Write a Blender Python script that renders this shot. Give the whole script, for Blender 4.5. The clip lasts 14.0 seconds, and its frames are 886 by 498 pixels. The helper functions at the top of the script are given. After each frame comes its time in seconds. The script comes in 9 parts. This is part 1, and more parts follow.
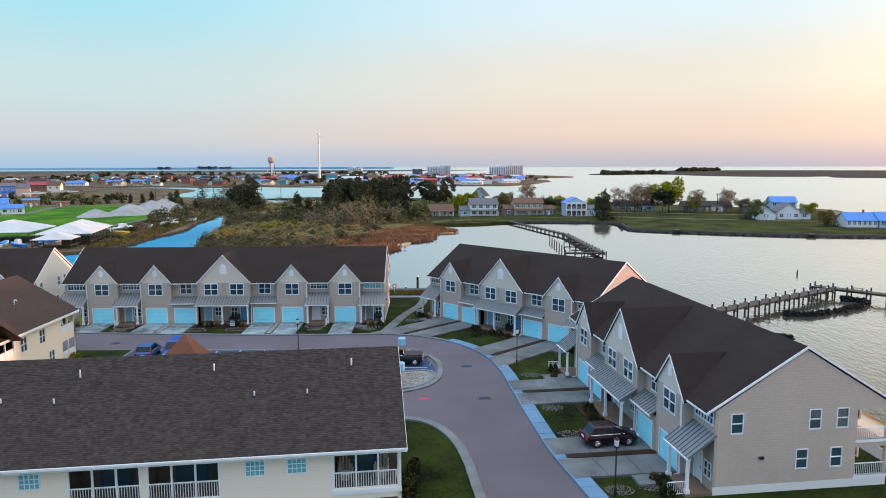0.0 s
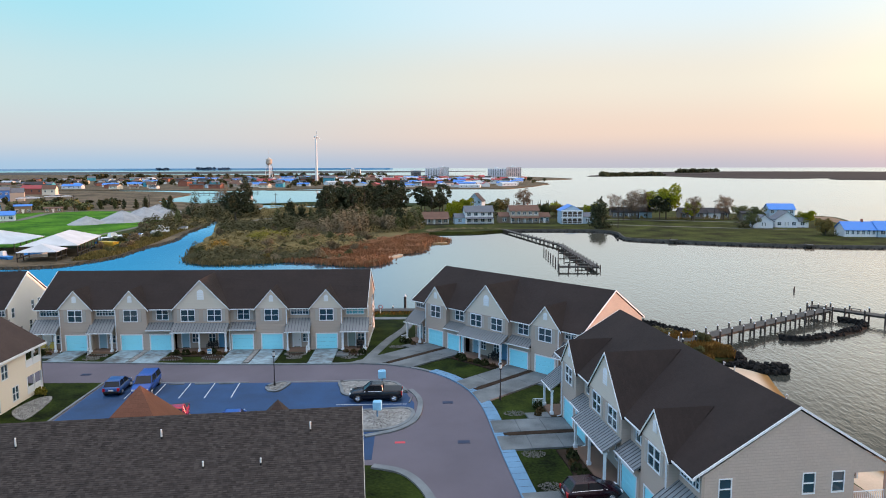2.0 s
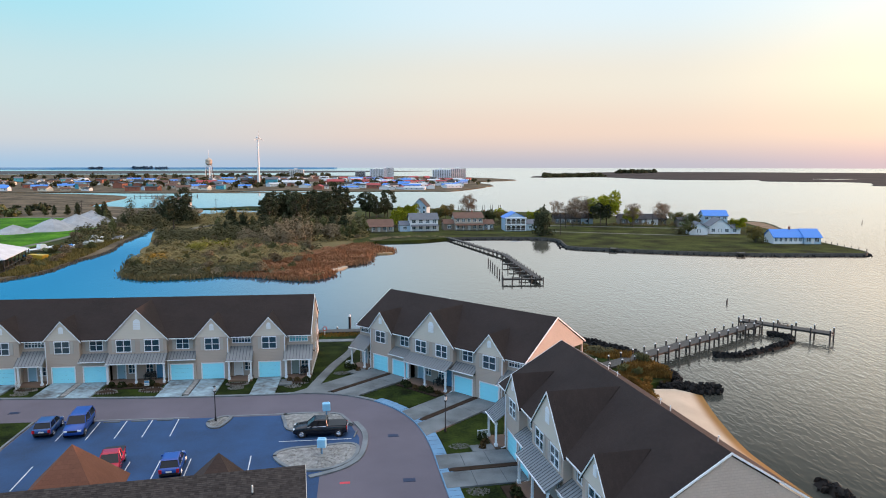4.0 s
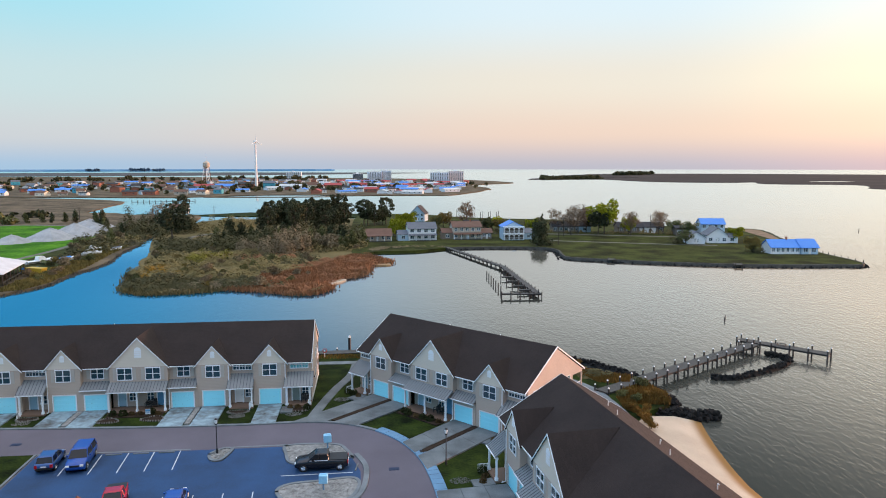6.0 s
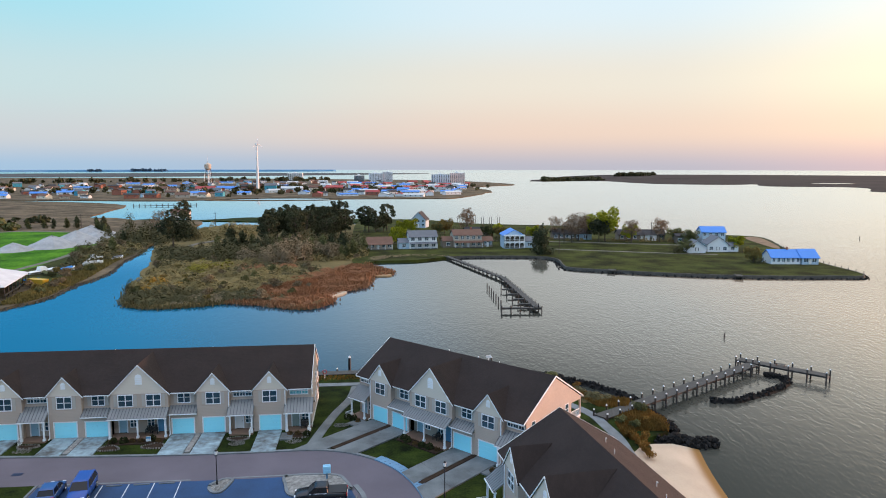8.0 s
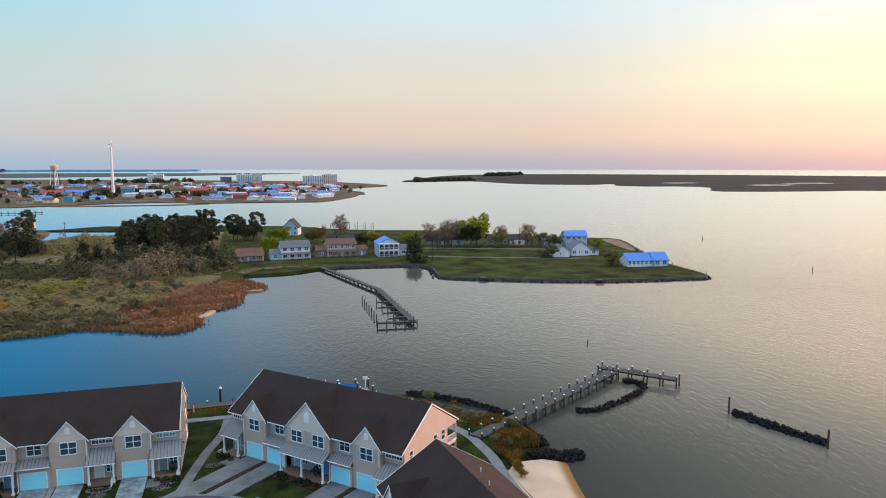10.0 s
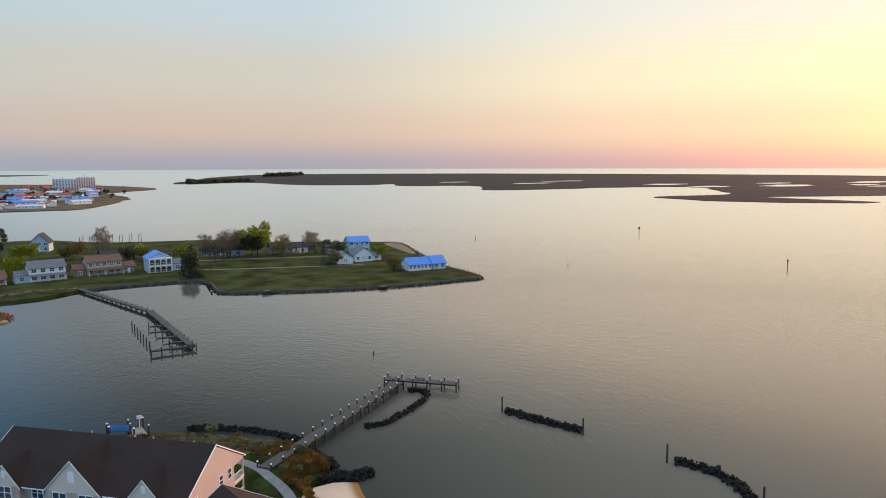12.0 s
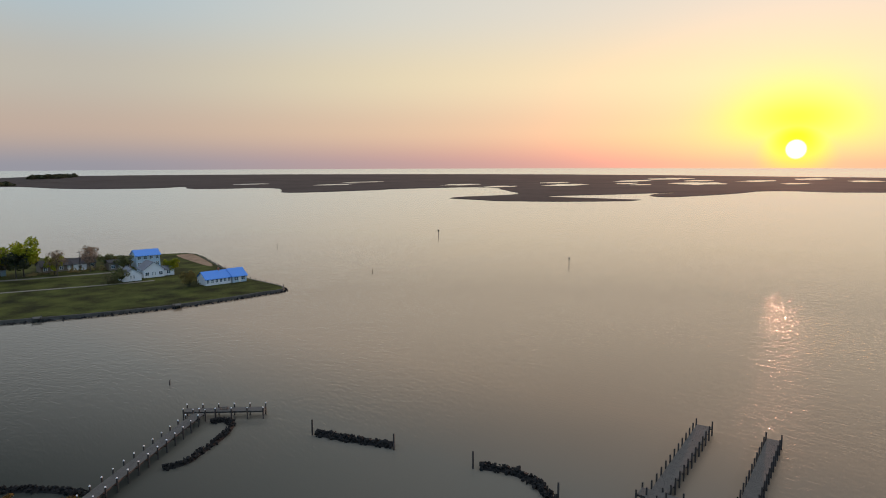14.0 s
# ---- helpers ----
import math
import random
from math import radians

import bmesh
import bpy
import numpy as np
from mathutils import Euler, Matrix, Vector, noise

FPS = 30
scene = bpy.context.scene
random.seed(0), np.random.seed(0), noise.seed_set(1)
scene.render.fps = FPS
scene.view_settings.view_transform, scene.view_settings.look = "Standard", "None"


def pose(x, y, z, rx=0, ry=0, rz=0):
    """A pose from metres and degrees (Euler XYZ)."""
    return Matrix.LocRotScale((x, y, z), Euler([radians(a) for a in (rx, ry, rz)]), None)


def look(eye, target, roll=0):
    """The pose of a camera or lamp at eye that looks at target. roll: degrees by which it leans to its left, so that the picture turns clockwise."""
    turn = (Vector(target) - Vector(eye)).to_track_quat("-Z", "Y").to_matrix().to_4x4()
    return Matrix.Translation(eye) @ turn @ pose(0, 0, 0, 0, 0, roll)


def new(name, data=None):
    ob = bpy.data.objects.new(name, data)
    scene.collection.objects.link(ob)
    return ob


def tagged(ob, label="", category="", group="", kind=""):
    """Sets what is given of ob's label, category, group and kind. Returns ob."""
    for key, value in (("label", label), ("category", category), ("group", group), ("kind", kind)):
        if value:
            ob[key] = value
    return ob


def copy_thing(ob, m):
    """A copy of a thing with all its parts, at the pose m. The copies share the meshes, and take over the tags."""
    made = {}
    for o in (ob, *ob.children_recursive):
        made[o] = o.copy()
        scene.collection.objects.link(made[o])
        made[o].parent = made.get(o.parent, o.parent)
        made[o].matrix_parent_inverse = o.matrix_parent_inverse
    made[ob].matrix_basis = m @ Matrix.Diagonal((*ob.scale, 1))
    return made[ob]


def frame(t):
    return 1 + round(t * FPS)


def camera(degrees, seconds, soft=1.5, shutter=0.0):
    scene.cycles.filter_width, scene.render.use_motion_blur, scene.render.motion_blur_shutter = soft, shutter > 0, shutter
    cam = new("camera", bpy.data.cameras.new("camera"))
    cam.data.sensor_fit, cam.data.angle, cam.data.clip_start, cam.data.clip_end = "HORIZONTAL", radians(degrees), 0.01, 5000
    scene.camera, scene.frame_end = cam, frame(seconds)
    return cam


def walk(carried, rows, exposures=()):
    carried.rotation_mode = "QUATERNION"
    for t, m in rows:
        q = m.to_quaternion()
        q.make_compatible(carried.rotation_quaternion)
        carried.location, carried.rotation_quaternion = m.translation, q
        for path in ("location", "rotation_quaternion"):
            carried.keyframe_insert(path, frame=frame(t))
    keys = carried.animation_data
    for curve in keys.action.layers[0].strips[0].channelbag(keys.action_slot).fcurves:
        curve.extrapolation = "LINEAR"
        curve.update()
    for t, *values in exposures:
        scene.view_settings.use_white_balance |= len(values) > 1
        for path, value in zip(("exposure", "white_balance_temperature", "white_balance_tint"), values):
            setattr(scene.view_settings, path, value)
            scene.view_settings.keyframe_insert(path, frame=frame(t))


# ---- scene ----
cam = camera(66.24, 14.0, soft=1.0)
PATH = [
    (0, look((-0.460, -1.231, 22.812), (3.753, 97.940, 10.672), -0.14)),
    (0.5, look((0.314, -0.170, 23.253), (4.485, 99.006, 11.140), -0.25)),
    (1, look((0.903, 0.806, 23.933), (5.090, 99.988, 11.871), -0.21)),
    (1.5, look((1.365, 1.564, 24.796), (5.594, 100.763, 12.892), -0.16)),
    (2, look((1.653, 1.972, 25.643), (5.975, 101.148, 13.576), -0.14)),
    (2.5, look((1.816, 2.144, 26.491), (6.267, 101.303, 14.330), -0.21)),
    (3, look((1.884, 2.199, 27.336), (8.273, 101.246, 15.132), -0.12)),
    (3.2, look((1.948, 2.253, 27.655), (10.857, 101.117, 15.551), -0.18)),
    (3.8, look((1.856, 2.234, 28.768), (14.023, 100.741, 16.589), 0.03)),
    (5.3, look((1.627, 2.187, 31.550), (14.237, 100.637, 19.361), 0.06)),
    (5.5, look((1.597, 2.181, 31.921), (14.207, 100.631, 19.732), 0.06)),
    (6, look((1.517, 2.264, 32.645), (14.193, 100.725, 20.614), -0.01)),
    (6.5, look((1.563, 2.318, 33.599), (14.189, 100.778, 21.505), 0.04)),
    (7, look((1.655, 2.367, 34.483), (14.209, 100.839, 22.414), 0.01)),
    (7.2, look((1.735, 2.393, 34.764), (14.173, 100.884, 22.731), 0.03)),
    (8.7, look((1.806, 2.159, 37.852), (14.527, 100.612, 25.804), 0.03)),
    (9.3, look((1.834, 2.066, 39.088), (18.977, 99.816, 26.795), 0.13)),
    (9.5, look((1.837, 2.134, 39.383), (22.886, 99.130, 27.184), 0.03)),
    (10, look((1.847, 2.243, 40.283), (32.291, 96.718, 28.125), 0.02)),
    (10.5, look((1.867, 1.990, 41.221), (39.803, 93.712, 29.061), -0.06)),
    (11, look((1.875, 1.757, 42.245), (47.043, 90.129, 29.983), -0.12)),
    (11.5, look((1.853, 1.516, 43.198), (53.861, 86.037, 30.893), -0.11)),
    (12, look((1.812, 1.259, 44.093), (60.178, 81.514, 31.742), -0.17)),
    (12.5, look((1.901, 1.339, 44.939), (66.311, 76.833, 32.604), -0.17)),
    (13, look((2.036, 1.352, 45.726), (71.983, 71.740, 33.359), -0.11)),
    (13.5, look((2.060, 1.616, 46.431), (76.883, 66.820, 34.184), 0.10)),
    (14, look((2.040, 1.790, 47.375), (80.901, 62.005, 34.921), -0.19)),
]
walk(cam, PATH, [(0, 0.0), (7, -0.03), (9.3, -0.1), (11, -0.29), (12.5, -0.53), (14, -0.80)])

from mathutils import geometry

# ---- light ----
SUN = Vector((0.9843, 0.1755, 0.0172)).normalized()
world = bpy.data.worlds.new("evening_sky")
scene.world = world
world.use_nodes = True


def build_sky():
    nt = world.node_tree
    N, L = nt.nodes, nt.links
    for n in list(N):
        N.remove(n)
    out = N.new("ShaderNodeOutputWorld")
    bg = N.new("ShaderNodeBackground")
    L.new(bg.outputs[0], out.inputs[0])
    tc = N.new("ShaderNodeTexCoord")
    sep = N.new("ShaderNodeSeparateXYZ")
    L.new(tc.outputs["Generated"], sep.inputs[0])

    def math_node(op, a, b=None):
        m = N.new("ShaderNodeMath")
        m.operation = op
        for i, v in enumerate((a, b)):
            if v is None:
                continue
            if isinstance(v, (int, float)):
                m.inputs[i].default_value = v
            else:
                L.new(v, m.inputs[i])
        return m.outputs[0]

    def ramp(fac, stops):
        r = N.new("ShaderNodeValToRGB")
        r.color_ramp.interpolation = "EASE"
        e = r.color_ramp.elements
        while len(e) < len(stops):
            e.new(0.5)
        for el, (p, c) in zip(e, stops):
            el.position, el.color = p, (*c, 1)
        L.new(fac, r.inputs[0])
        return r.outputs[0]

    def mix(fac, a, b):
        m = N.new("ShaderNodeMix")
        m.data_type = "RGBA"
        if isinstance(fac, (int, float)):
            m.inputs[0].default_value = fac
        else:
            L.new(fac, m.inputs[0])
        L.new(a, m.inputs[6])
        L.new(b, m.inputs[7])
        return m.outputs[2]

    # elevation 0..1 over the lower half of the dome
    elev = math_node("MAXIMUM", sep.outputs[2], 0.0)
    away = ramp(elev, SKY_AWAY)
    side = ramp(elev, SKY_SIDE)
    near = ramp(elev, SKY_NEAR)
    # the cosine to the sun's azimuth
    hor = N.new("ShaderNodeCombineXYZ")
    L.new(sep.outputs[0], hor.inputs[0])
    L.new(sep.outputs[1], hor.inputs[1])
    nrm = N.new("ShaderNodeVectorMath")
    nrm.operation = "NORMALIZE"
    L.new(hor.outputs[0], nrm.inputs[0])
    dot = N.new("ShaderNodeVectorMath")
    dot.operation = "DOT_PRODUCT"
    L.new(nrm.outputs[0], dot.inputs[0])
    flat = Vector((SUN.x, SUN.y, 0)).normalized()
    dot.inputs[1].default_value = flat
    az = dot.outputs["Value"]

    def span(v, lo, hi):
        m = N.new("ShaderNodeMapRange")
        m.interpolation_type = "SMOOTHSTEP"
        m.inputs[1].default_value, m.inputs[2].default_value = lo, hi
        L.new(v, m.inputs[0])
        return m.outputs[0]

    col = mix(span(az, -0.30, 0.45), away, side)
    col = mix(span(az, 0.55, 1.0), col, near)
    # glow round the sun, and its disc
    d3 = N.new("ShaderNodeVectorMath")
    d3.operation = "DOT_PRODUCT"
    L.new(tc.outputs["Generated"], d3.inputs[0])
    d3.inputs[1].default_value = SUN
    ang = math_node("ARCCOSINE", math_node("MINIMUM", d3.outputs["Value"], 1.0))
    # the glow is wider than it is high and fans out upwards
    wide = math_node("DIVIDE", math_node("ARCCOSINE", math_node("MINIMUM", az, 1.0)), 1.5)
    rise = math_node("SUBTRACT", sep.outputs[2], 0.045)
    far = math_node("SQRT", math_node("ADD", math_node("MULTIPLY", wide, wide), math_node("MULTIPLY", rise, rise)))
    glow = math_node("POWER", math_node("SUBTRACT", 1.0, span(far, 0.0, 0.13)), 2.0)
    g = N.new("ShaderNodeRGB")
    g.outputs[0].default_value = (1.75, 1.45, 0.0, 1)
    fan = math_node("MAXIMUM", span(sep.outputs[2], 0.0, 0.07), math_node("SUBTRACT", 1.0, span(ang, 0.015, 0.06)))
    halo = math_node("MULTIPLY", math_node("MULTIPLY", glow, fan), 0.95)
    col = mix(halo, col, g.outputs[0])
    disc = math_node("SUBTRACT", 1.0, span(ang, 0.0095, 0.0135))
    w = N.new("ShaderNodeRGB")
    w.outputs[0].default_value = (4.0, 3.7, 3.0, 1)
    col = mix(disc, col, w.outputs[0])
    sky = N.new("ShaderNodeTexSky")
    sky.sky_type, sky.sun_disc = "NISHITA", False
    sky.sun_elevation, sky.sun_rotation = math.asin(SUN.z), math.atan2(SUN.x, SUN.y)
    scale = N.new("ShaderNodeVectorMath")
    scale.operation = "SCALE"
    scale.inputs["Scale"].default_value = 0.10
    L.new(sky.outputs[0], scale.inputs[0])
    add = N.new("ShaderNodeVectorMath")
    add.operation = "ADD"
    L.new(col, add.inputs[0])
    L.new(scale.outputs[0], add.inputs[1])
    L.new(add.outputs[0], bg.inputs[0])
    bg.inputs[1].default_value = 1.0


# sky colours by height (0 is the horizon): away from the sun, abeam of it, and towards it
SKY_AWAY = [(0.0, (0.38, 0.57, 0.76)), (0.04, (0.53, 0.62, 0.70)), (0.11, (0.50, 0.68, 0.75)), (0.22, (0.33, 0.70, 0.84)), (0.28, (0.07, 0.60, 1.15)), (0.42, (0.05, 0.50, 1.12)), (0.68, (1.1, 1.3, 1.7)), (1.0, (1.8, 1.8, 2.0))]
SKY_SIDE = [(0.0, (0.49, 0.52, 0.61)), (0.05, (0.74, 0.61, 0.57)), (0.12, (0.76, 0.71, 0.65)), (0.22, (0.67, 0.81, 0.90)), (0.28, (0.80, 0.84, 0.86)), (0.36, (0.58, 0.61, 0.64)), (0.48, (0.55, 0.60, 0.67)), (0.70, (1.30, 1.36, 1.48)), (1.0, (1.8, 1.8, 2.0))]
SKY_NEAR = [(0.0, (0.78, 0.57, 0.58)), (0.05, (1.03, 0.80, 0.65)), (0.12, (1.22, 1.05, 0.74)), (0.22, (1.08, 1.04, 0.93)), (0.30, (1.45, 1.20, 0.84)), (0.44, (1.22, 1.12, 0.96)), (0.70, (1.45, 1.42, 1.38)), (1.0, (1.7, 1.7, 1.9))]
build_sky()

lamp = bpy.data.lights.new("sun", "SUN")
lamp.energy, lamp.angle, lamp.color = 4.9, radians(2.0), (1.0, 0.48, 0.31)
sun = new("sun", lamp)
sun.matrix_world = look((0, 0, 0), -SUN)

# ---- materials ----
MATS = {}


def mat(name, col, rough=0.8, metal=0.0, var=0.25, size=2.0, bump=0.15, fine=12.0, kind="", step=0.15, tile=(0.3, 0.14), spread=0.0, spec=0.5, hue=None, island=0.0):
    """A surface with variation at two scales. kind: 'laps' for boards one over another, 'bricks' for shingles and shakes, 'ribs' for standing seams."""
    if name in MATS:
        return MATS[name]
    m = bpy.data.materials.new(name)
    m.use_nodes = True
    nt = m.node_tree
    N, L = nt.nodes, nt.links
    b = N["Principled BSDF"]
    b.inputs["Roughness"].default_value = rough
    b.inputs["Metallic"].default_value = metal
    b.inputs["Specular IOR Level"].default_value = spec
    geo = N.new("ShaderNodeNewGeometry")
    tc = N.new("ShaderNodeTexCoord")

    def noise_tex(scale, detail=4.0):
        n = N.new("ShaderNodeTexNoise")
        n.inputs["Scale"].default_value, n.inputs["Detail"].default_value = scale, detail
        L.new(geo.outputs["Position"], n.inputs["Vector"])
        return n.outputs[0]

    def node(op, a, c):
        q = N.new("ShaderNodeMath")
        q.operation = op
        for i, v in enumerate((a, c)):
            if isinstance(v, (int, float)):
                q.inputs[i].default_value = v
            else:
                L.new(v, q.inputs[i])
        return q.outputs[0]

    big, small = noise_tex(1.0 / size), noise_tex(fine)
    v = node("ADD", node("MULTIPLY", node("SUBTRACT", big, 0.5), 2.4 * var), node("MULTIPLY", node("SUBTRACT", small, 0.5), 1.4 * var))
    if spread:
        oi = N.new("ShaderNodeObjectInfo")
        v = node("ADD", v, node("MULTIPLY", node("SUBTRACT", oi.outputs["Random"], 0.5), spread))
    if island:
        v = node("ADD", v, node("MULTIPLY", node("SUBTRACT", geo.outputs["Random Per Island"], 0.5), island))
    height = small
    if kind:
        sp = N.new("ShaderNodeSeparateXYZ")
        L.new(tc.outputs["Object"], sp.inputs[0])
        along = node("ADD", sp.outputs[0], sp.outputs[1])
        if kind == "laps":
            fr = node("FRACT", node("DIVIDE", sp.outputs[2], step), 0)
            height = node("ADD", node("MULTIPLY", fr, -0.9), node("MULTIPLY", small, 0.12))
            edge = node("LESS_THAN", fr, 0.16)
            v = node("SUBTRACT", v, node("MULTIPLY", edge, 0.13))
        if kind == "ribs":
            fr = node("FRACT", node("DIVIDE", sp.outputs[0], step), 0)
            height = node("LESS_THAN", fr, 0.12)
        if kind in ("bricks", "shingles"):
            br = N.new("ShaderNodeTexBrick")
            cv = N.new("ShaderNodeCombineXYZ")
            L.new(along if kind == "bricks" else sp.outputs[0], cv.inputs[0])
            L.new(sp.outputs[2] if kind == "bricks" else sp.outputs[1], cv.inputs[1])
            L.new(cv.outputs[0], br.inputs["Vector"])
            br.inputs["Color1"].default_value, br.inputs["Color2"].default_value = (0.25, 0.25, 0.25, 1), (0.75, 0.75, 0.75, 1)
            br.inputs["Mortar"].default_value = (0.0, 0.0, 0.0, 1)
            br.inputs["Scale"].default_value = 1.0
            br.inputs["Mortar Size"].default_value, br.inputs["Bias"].default_value = 0.012, 0.0
            br.inputs["Brick Width"].default_value, br.inputs["Row Height"].default_value = tile
            g = N.new("ShaderNodeRGBToBW")
            L.new(br.outputs[0], g.inputs[0])
            v = node("ADD", v, node("MULTIPLY", node("SUBTRACT", g.outputs[0], 0.5), 0.16 if kind == "bricks" else 0.24))
            height = node("ADD", g.outputs[0], node("MULTIPLY", small, 0.3))
    ramp = N.new("ShaderNodeMix")
    ramp.data_type = "RGBA"
    k = min(1.0, var * 5)
    other = hue or tuple(min(1.0, c * (1 + 0.6 * k)) for c in col)
    low = tuple(c * (1 - 0.45 * k) for c in col)
    ramp.inputs[6].default_value, ramp.inputs[7].default_value = (*low, 1), (*other, 1)
    f = node("ADD", v, 0.42)
    f.node.use_clamp = True
    L.new(f, ramp.inputs[0])
    L.new(ramp.outputs[2], b.inputs["Base Color"])
    if bump:
        bp = N.new("ShaderNodeBump")
        bp.inputs["Strength"].default_value = min(1.0, bump)
        bp.inputs["Distance"].default_value = 0.03
        L.new(height, bp.inputs["Height"])
        L.new(bp.outputs[0], b.inputs["Normal"])
    MATS[name] = m
    return m


def glass_mat(name="window_glass", col=(0.035, 0.075, 0.105)):
    m = bpy.data.materials.new(name)
    m.use_nodes = True
    b = m.node_tree.nodes["Principled BSDF"]
    b.inputs["Base Color"].default_value = (*col, 1)
    b.inputs["Roughness"].default_value = 0.04
    b.inputs["IOR"].default_value = 1.5
    b.inputs["Coat Weight"].default_value = 0.6
    return m


def water_mat():
    m = bpy.data.materials.new("bay_water")
    m.use_nodes = True
    nt = m.node_tree
    N, L = nt.nodes, nt.links
    b = N["Principled BSDF"]
    b.inputs["Roughness"].default_value = 0.6
    b.inputs["Specular IOR Level"].default_value = 0.0
    geo = N.new("ShaderNodeNewGeometry")

    def waves(scale, turn, stretch, detail):
        mp = N.new("ShaderNodeMapping")
        mp.inputs["Rotation"].default_value = (0, 0, radians(turn))
        L.new(geo.outputs["Position"], mp.inputs[0])
        turned, mp = mp, N.new("ShaderNodeMapping")
        mp.inputs["Scale"].default_value = (1.0, stretch, 1.0)
        L.new(turned.outputs[0], mp.inputs[0])
        n = N.new("ShaderNodeTexNoise")
        n.inputs["Scale"].default_value, n.inputs["Detail"].default_value, n.inputs["Distortion"].default_value = scale, detail, 0.3
        L.new(mp.outputs[0], n.inputs[0])
        return n.outputs[0]

    def node(op, a, c):
        q = N.new("ShaderNodeMath")
        q.operation = op
        for i, v in enumerate((a, c)):
            if isinstance(v, (int, float)):
                q.inputs[i].default_value = v
            else:
                L.new(v, q.inputs[i])
        return q.outputs[0]

    ripple = node("ADD", waves(2.0, 14, 0.40, 2.0), node("MULTIPLY", waves(0.9, 8, 0.34, 2.0), 1.1))
    ripple = node("ADD", ripple, node("MULTIPLY", waves(0.35, 2, 0.4, 2.0), 0.4))
    calm = waves(0.012, 80, 0.5, 3.0)
    mr = N.new("ShaderNodeMapRange")
    mr.inputs[1].default_value, mr.inputs[2].default_value = 0.38, 0.62
    mr.inputs[3].default_value, mr.inputs[4].default_value = 0.35, 1.0
    L.new(calm, mr.inputs[0])
    bp = N.new("ShaderNodeBump")
    bp.inputs["Strength"].default_value, bp.inputs["Distance"].default_value = 0.6, 0.12
    # the waves die down in the lee of the point and in the creek
    px = N.new("ShaderNodeSeparateXYZ")
    L.new(geo.outputs["Position"], px.inputs[0])
    lull = N.new("ShaderNodeMapRange")
    lull.inputs[1].default_value, lull.inputs[2].default_value = -40.0, 80.0
    lull.inputs[3].default_value, lull.inputs[4].default_value = 0.22, 0.95
    L.new(node("ADD", px.outputs[0], node("MULTIPLY", px.outputs[1], -0.3)), lull.inputs[0])
    far = N.new("ShaderNodeMapRange")
    far.inputs[1].default_value, far.inputs[2].default_value = 200.0, 450.0
    far.inputs[3].default_value, far.inputs[4].default_value = 1.0, 0.4
    L.new(px.outputs[0], far.inputs[0])
    L.new(node("MULTIPLY", node("MULTIPLY", ripple, mr.outputs[0]), node("MULTIPLY", lull.outputs[0], far.outputs[0])), bp.inputs["Height"])
    # tilt added to the normals, south in creek, originwards in bay, reflecting higher sky
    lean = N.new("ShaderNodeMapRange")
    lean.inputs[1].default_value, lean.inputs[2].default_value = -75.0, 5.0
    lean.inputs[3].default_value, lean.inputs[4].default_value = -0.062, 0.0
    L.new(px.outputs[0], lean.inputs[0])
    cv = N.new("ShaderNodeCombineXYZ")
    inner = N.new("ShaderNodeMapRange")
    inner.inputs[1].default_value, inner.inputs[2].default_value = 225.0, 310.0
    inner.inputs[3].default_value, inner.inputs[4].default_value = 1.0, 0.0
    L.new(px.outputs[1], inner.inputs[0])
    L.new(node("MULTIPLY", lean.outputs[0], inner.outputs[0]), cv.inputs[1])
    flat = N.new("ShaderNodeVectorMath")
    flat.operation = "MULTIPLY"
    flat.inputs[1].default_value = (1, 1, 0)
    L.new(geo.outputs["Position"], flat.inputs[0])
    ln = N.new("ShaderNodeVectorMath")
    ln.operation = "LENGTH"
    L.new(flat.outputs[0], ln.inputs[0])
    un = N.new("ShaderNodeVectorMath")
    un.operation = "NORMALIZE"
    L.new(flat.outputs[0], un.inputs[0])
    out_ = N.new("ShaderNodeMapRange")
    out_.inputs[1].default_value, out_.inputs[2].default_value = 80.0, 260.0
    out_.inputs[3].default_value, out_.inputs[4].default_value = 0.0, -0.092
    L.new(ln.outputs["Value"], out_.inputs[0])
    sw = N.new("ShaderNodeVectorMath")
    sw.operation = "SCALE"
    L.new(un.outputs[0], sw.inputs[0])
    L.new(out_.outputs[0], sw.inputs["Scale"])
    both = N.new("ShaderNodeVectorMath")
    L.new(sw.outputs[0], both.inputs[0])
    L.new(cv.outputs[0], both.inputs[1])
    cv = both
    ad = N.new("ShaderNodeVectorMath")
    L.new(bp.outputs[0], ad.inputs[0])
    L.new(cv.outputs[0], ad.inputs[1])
    nn = N.new("ShaderNodeVectorMath")
    nn.operation = "NORMALIZE"
    L.new(ad.outputs[0], nn.inputs[0])
    gl = N.new("ShaderNodeBsdfGlossy")
    gl.inputs["Color"].default_value = (1.0, 0.962, 0.915, 1)
    # creek's blue sky reflection and bay's warm sun glow put into body colour
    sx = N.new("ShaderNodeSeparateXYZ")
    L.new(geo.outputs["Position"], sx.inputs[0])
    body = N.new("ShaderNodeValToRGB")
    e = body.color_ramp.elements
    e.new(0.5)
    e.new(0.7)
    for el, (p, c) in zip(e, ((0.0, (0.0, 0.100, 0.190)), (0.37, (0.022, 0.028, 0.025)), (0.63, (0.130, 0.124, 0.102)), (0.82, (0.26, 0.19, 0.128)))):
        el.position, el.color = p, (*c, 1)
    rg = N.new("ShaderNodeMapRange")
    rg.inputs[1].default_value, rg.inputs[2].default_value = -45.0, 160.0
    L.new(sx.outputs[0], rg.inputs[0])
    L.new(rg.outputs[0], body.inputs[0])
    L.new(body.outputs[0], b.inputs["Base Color"])
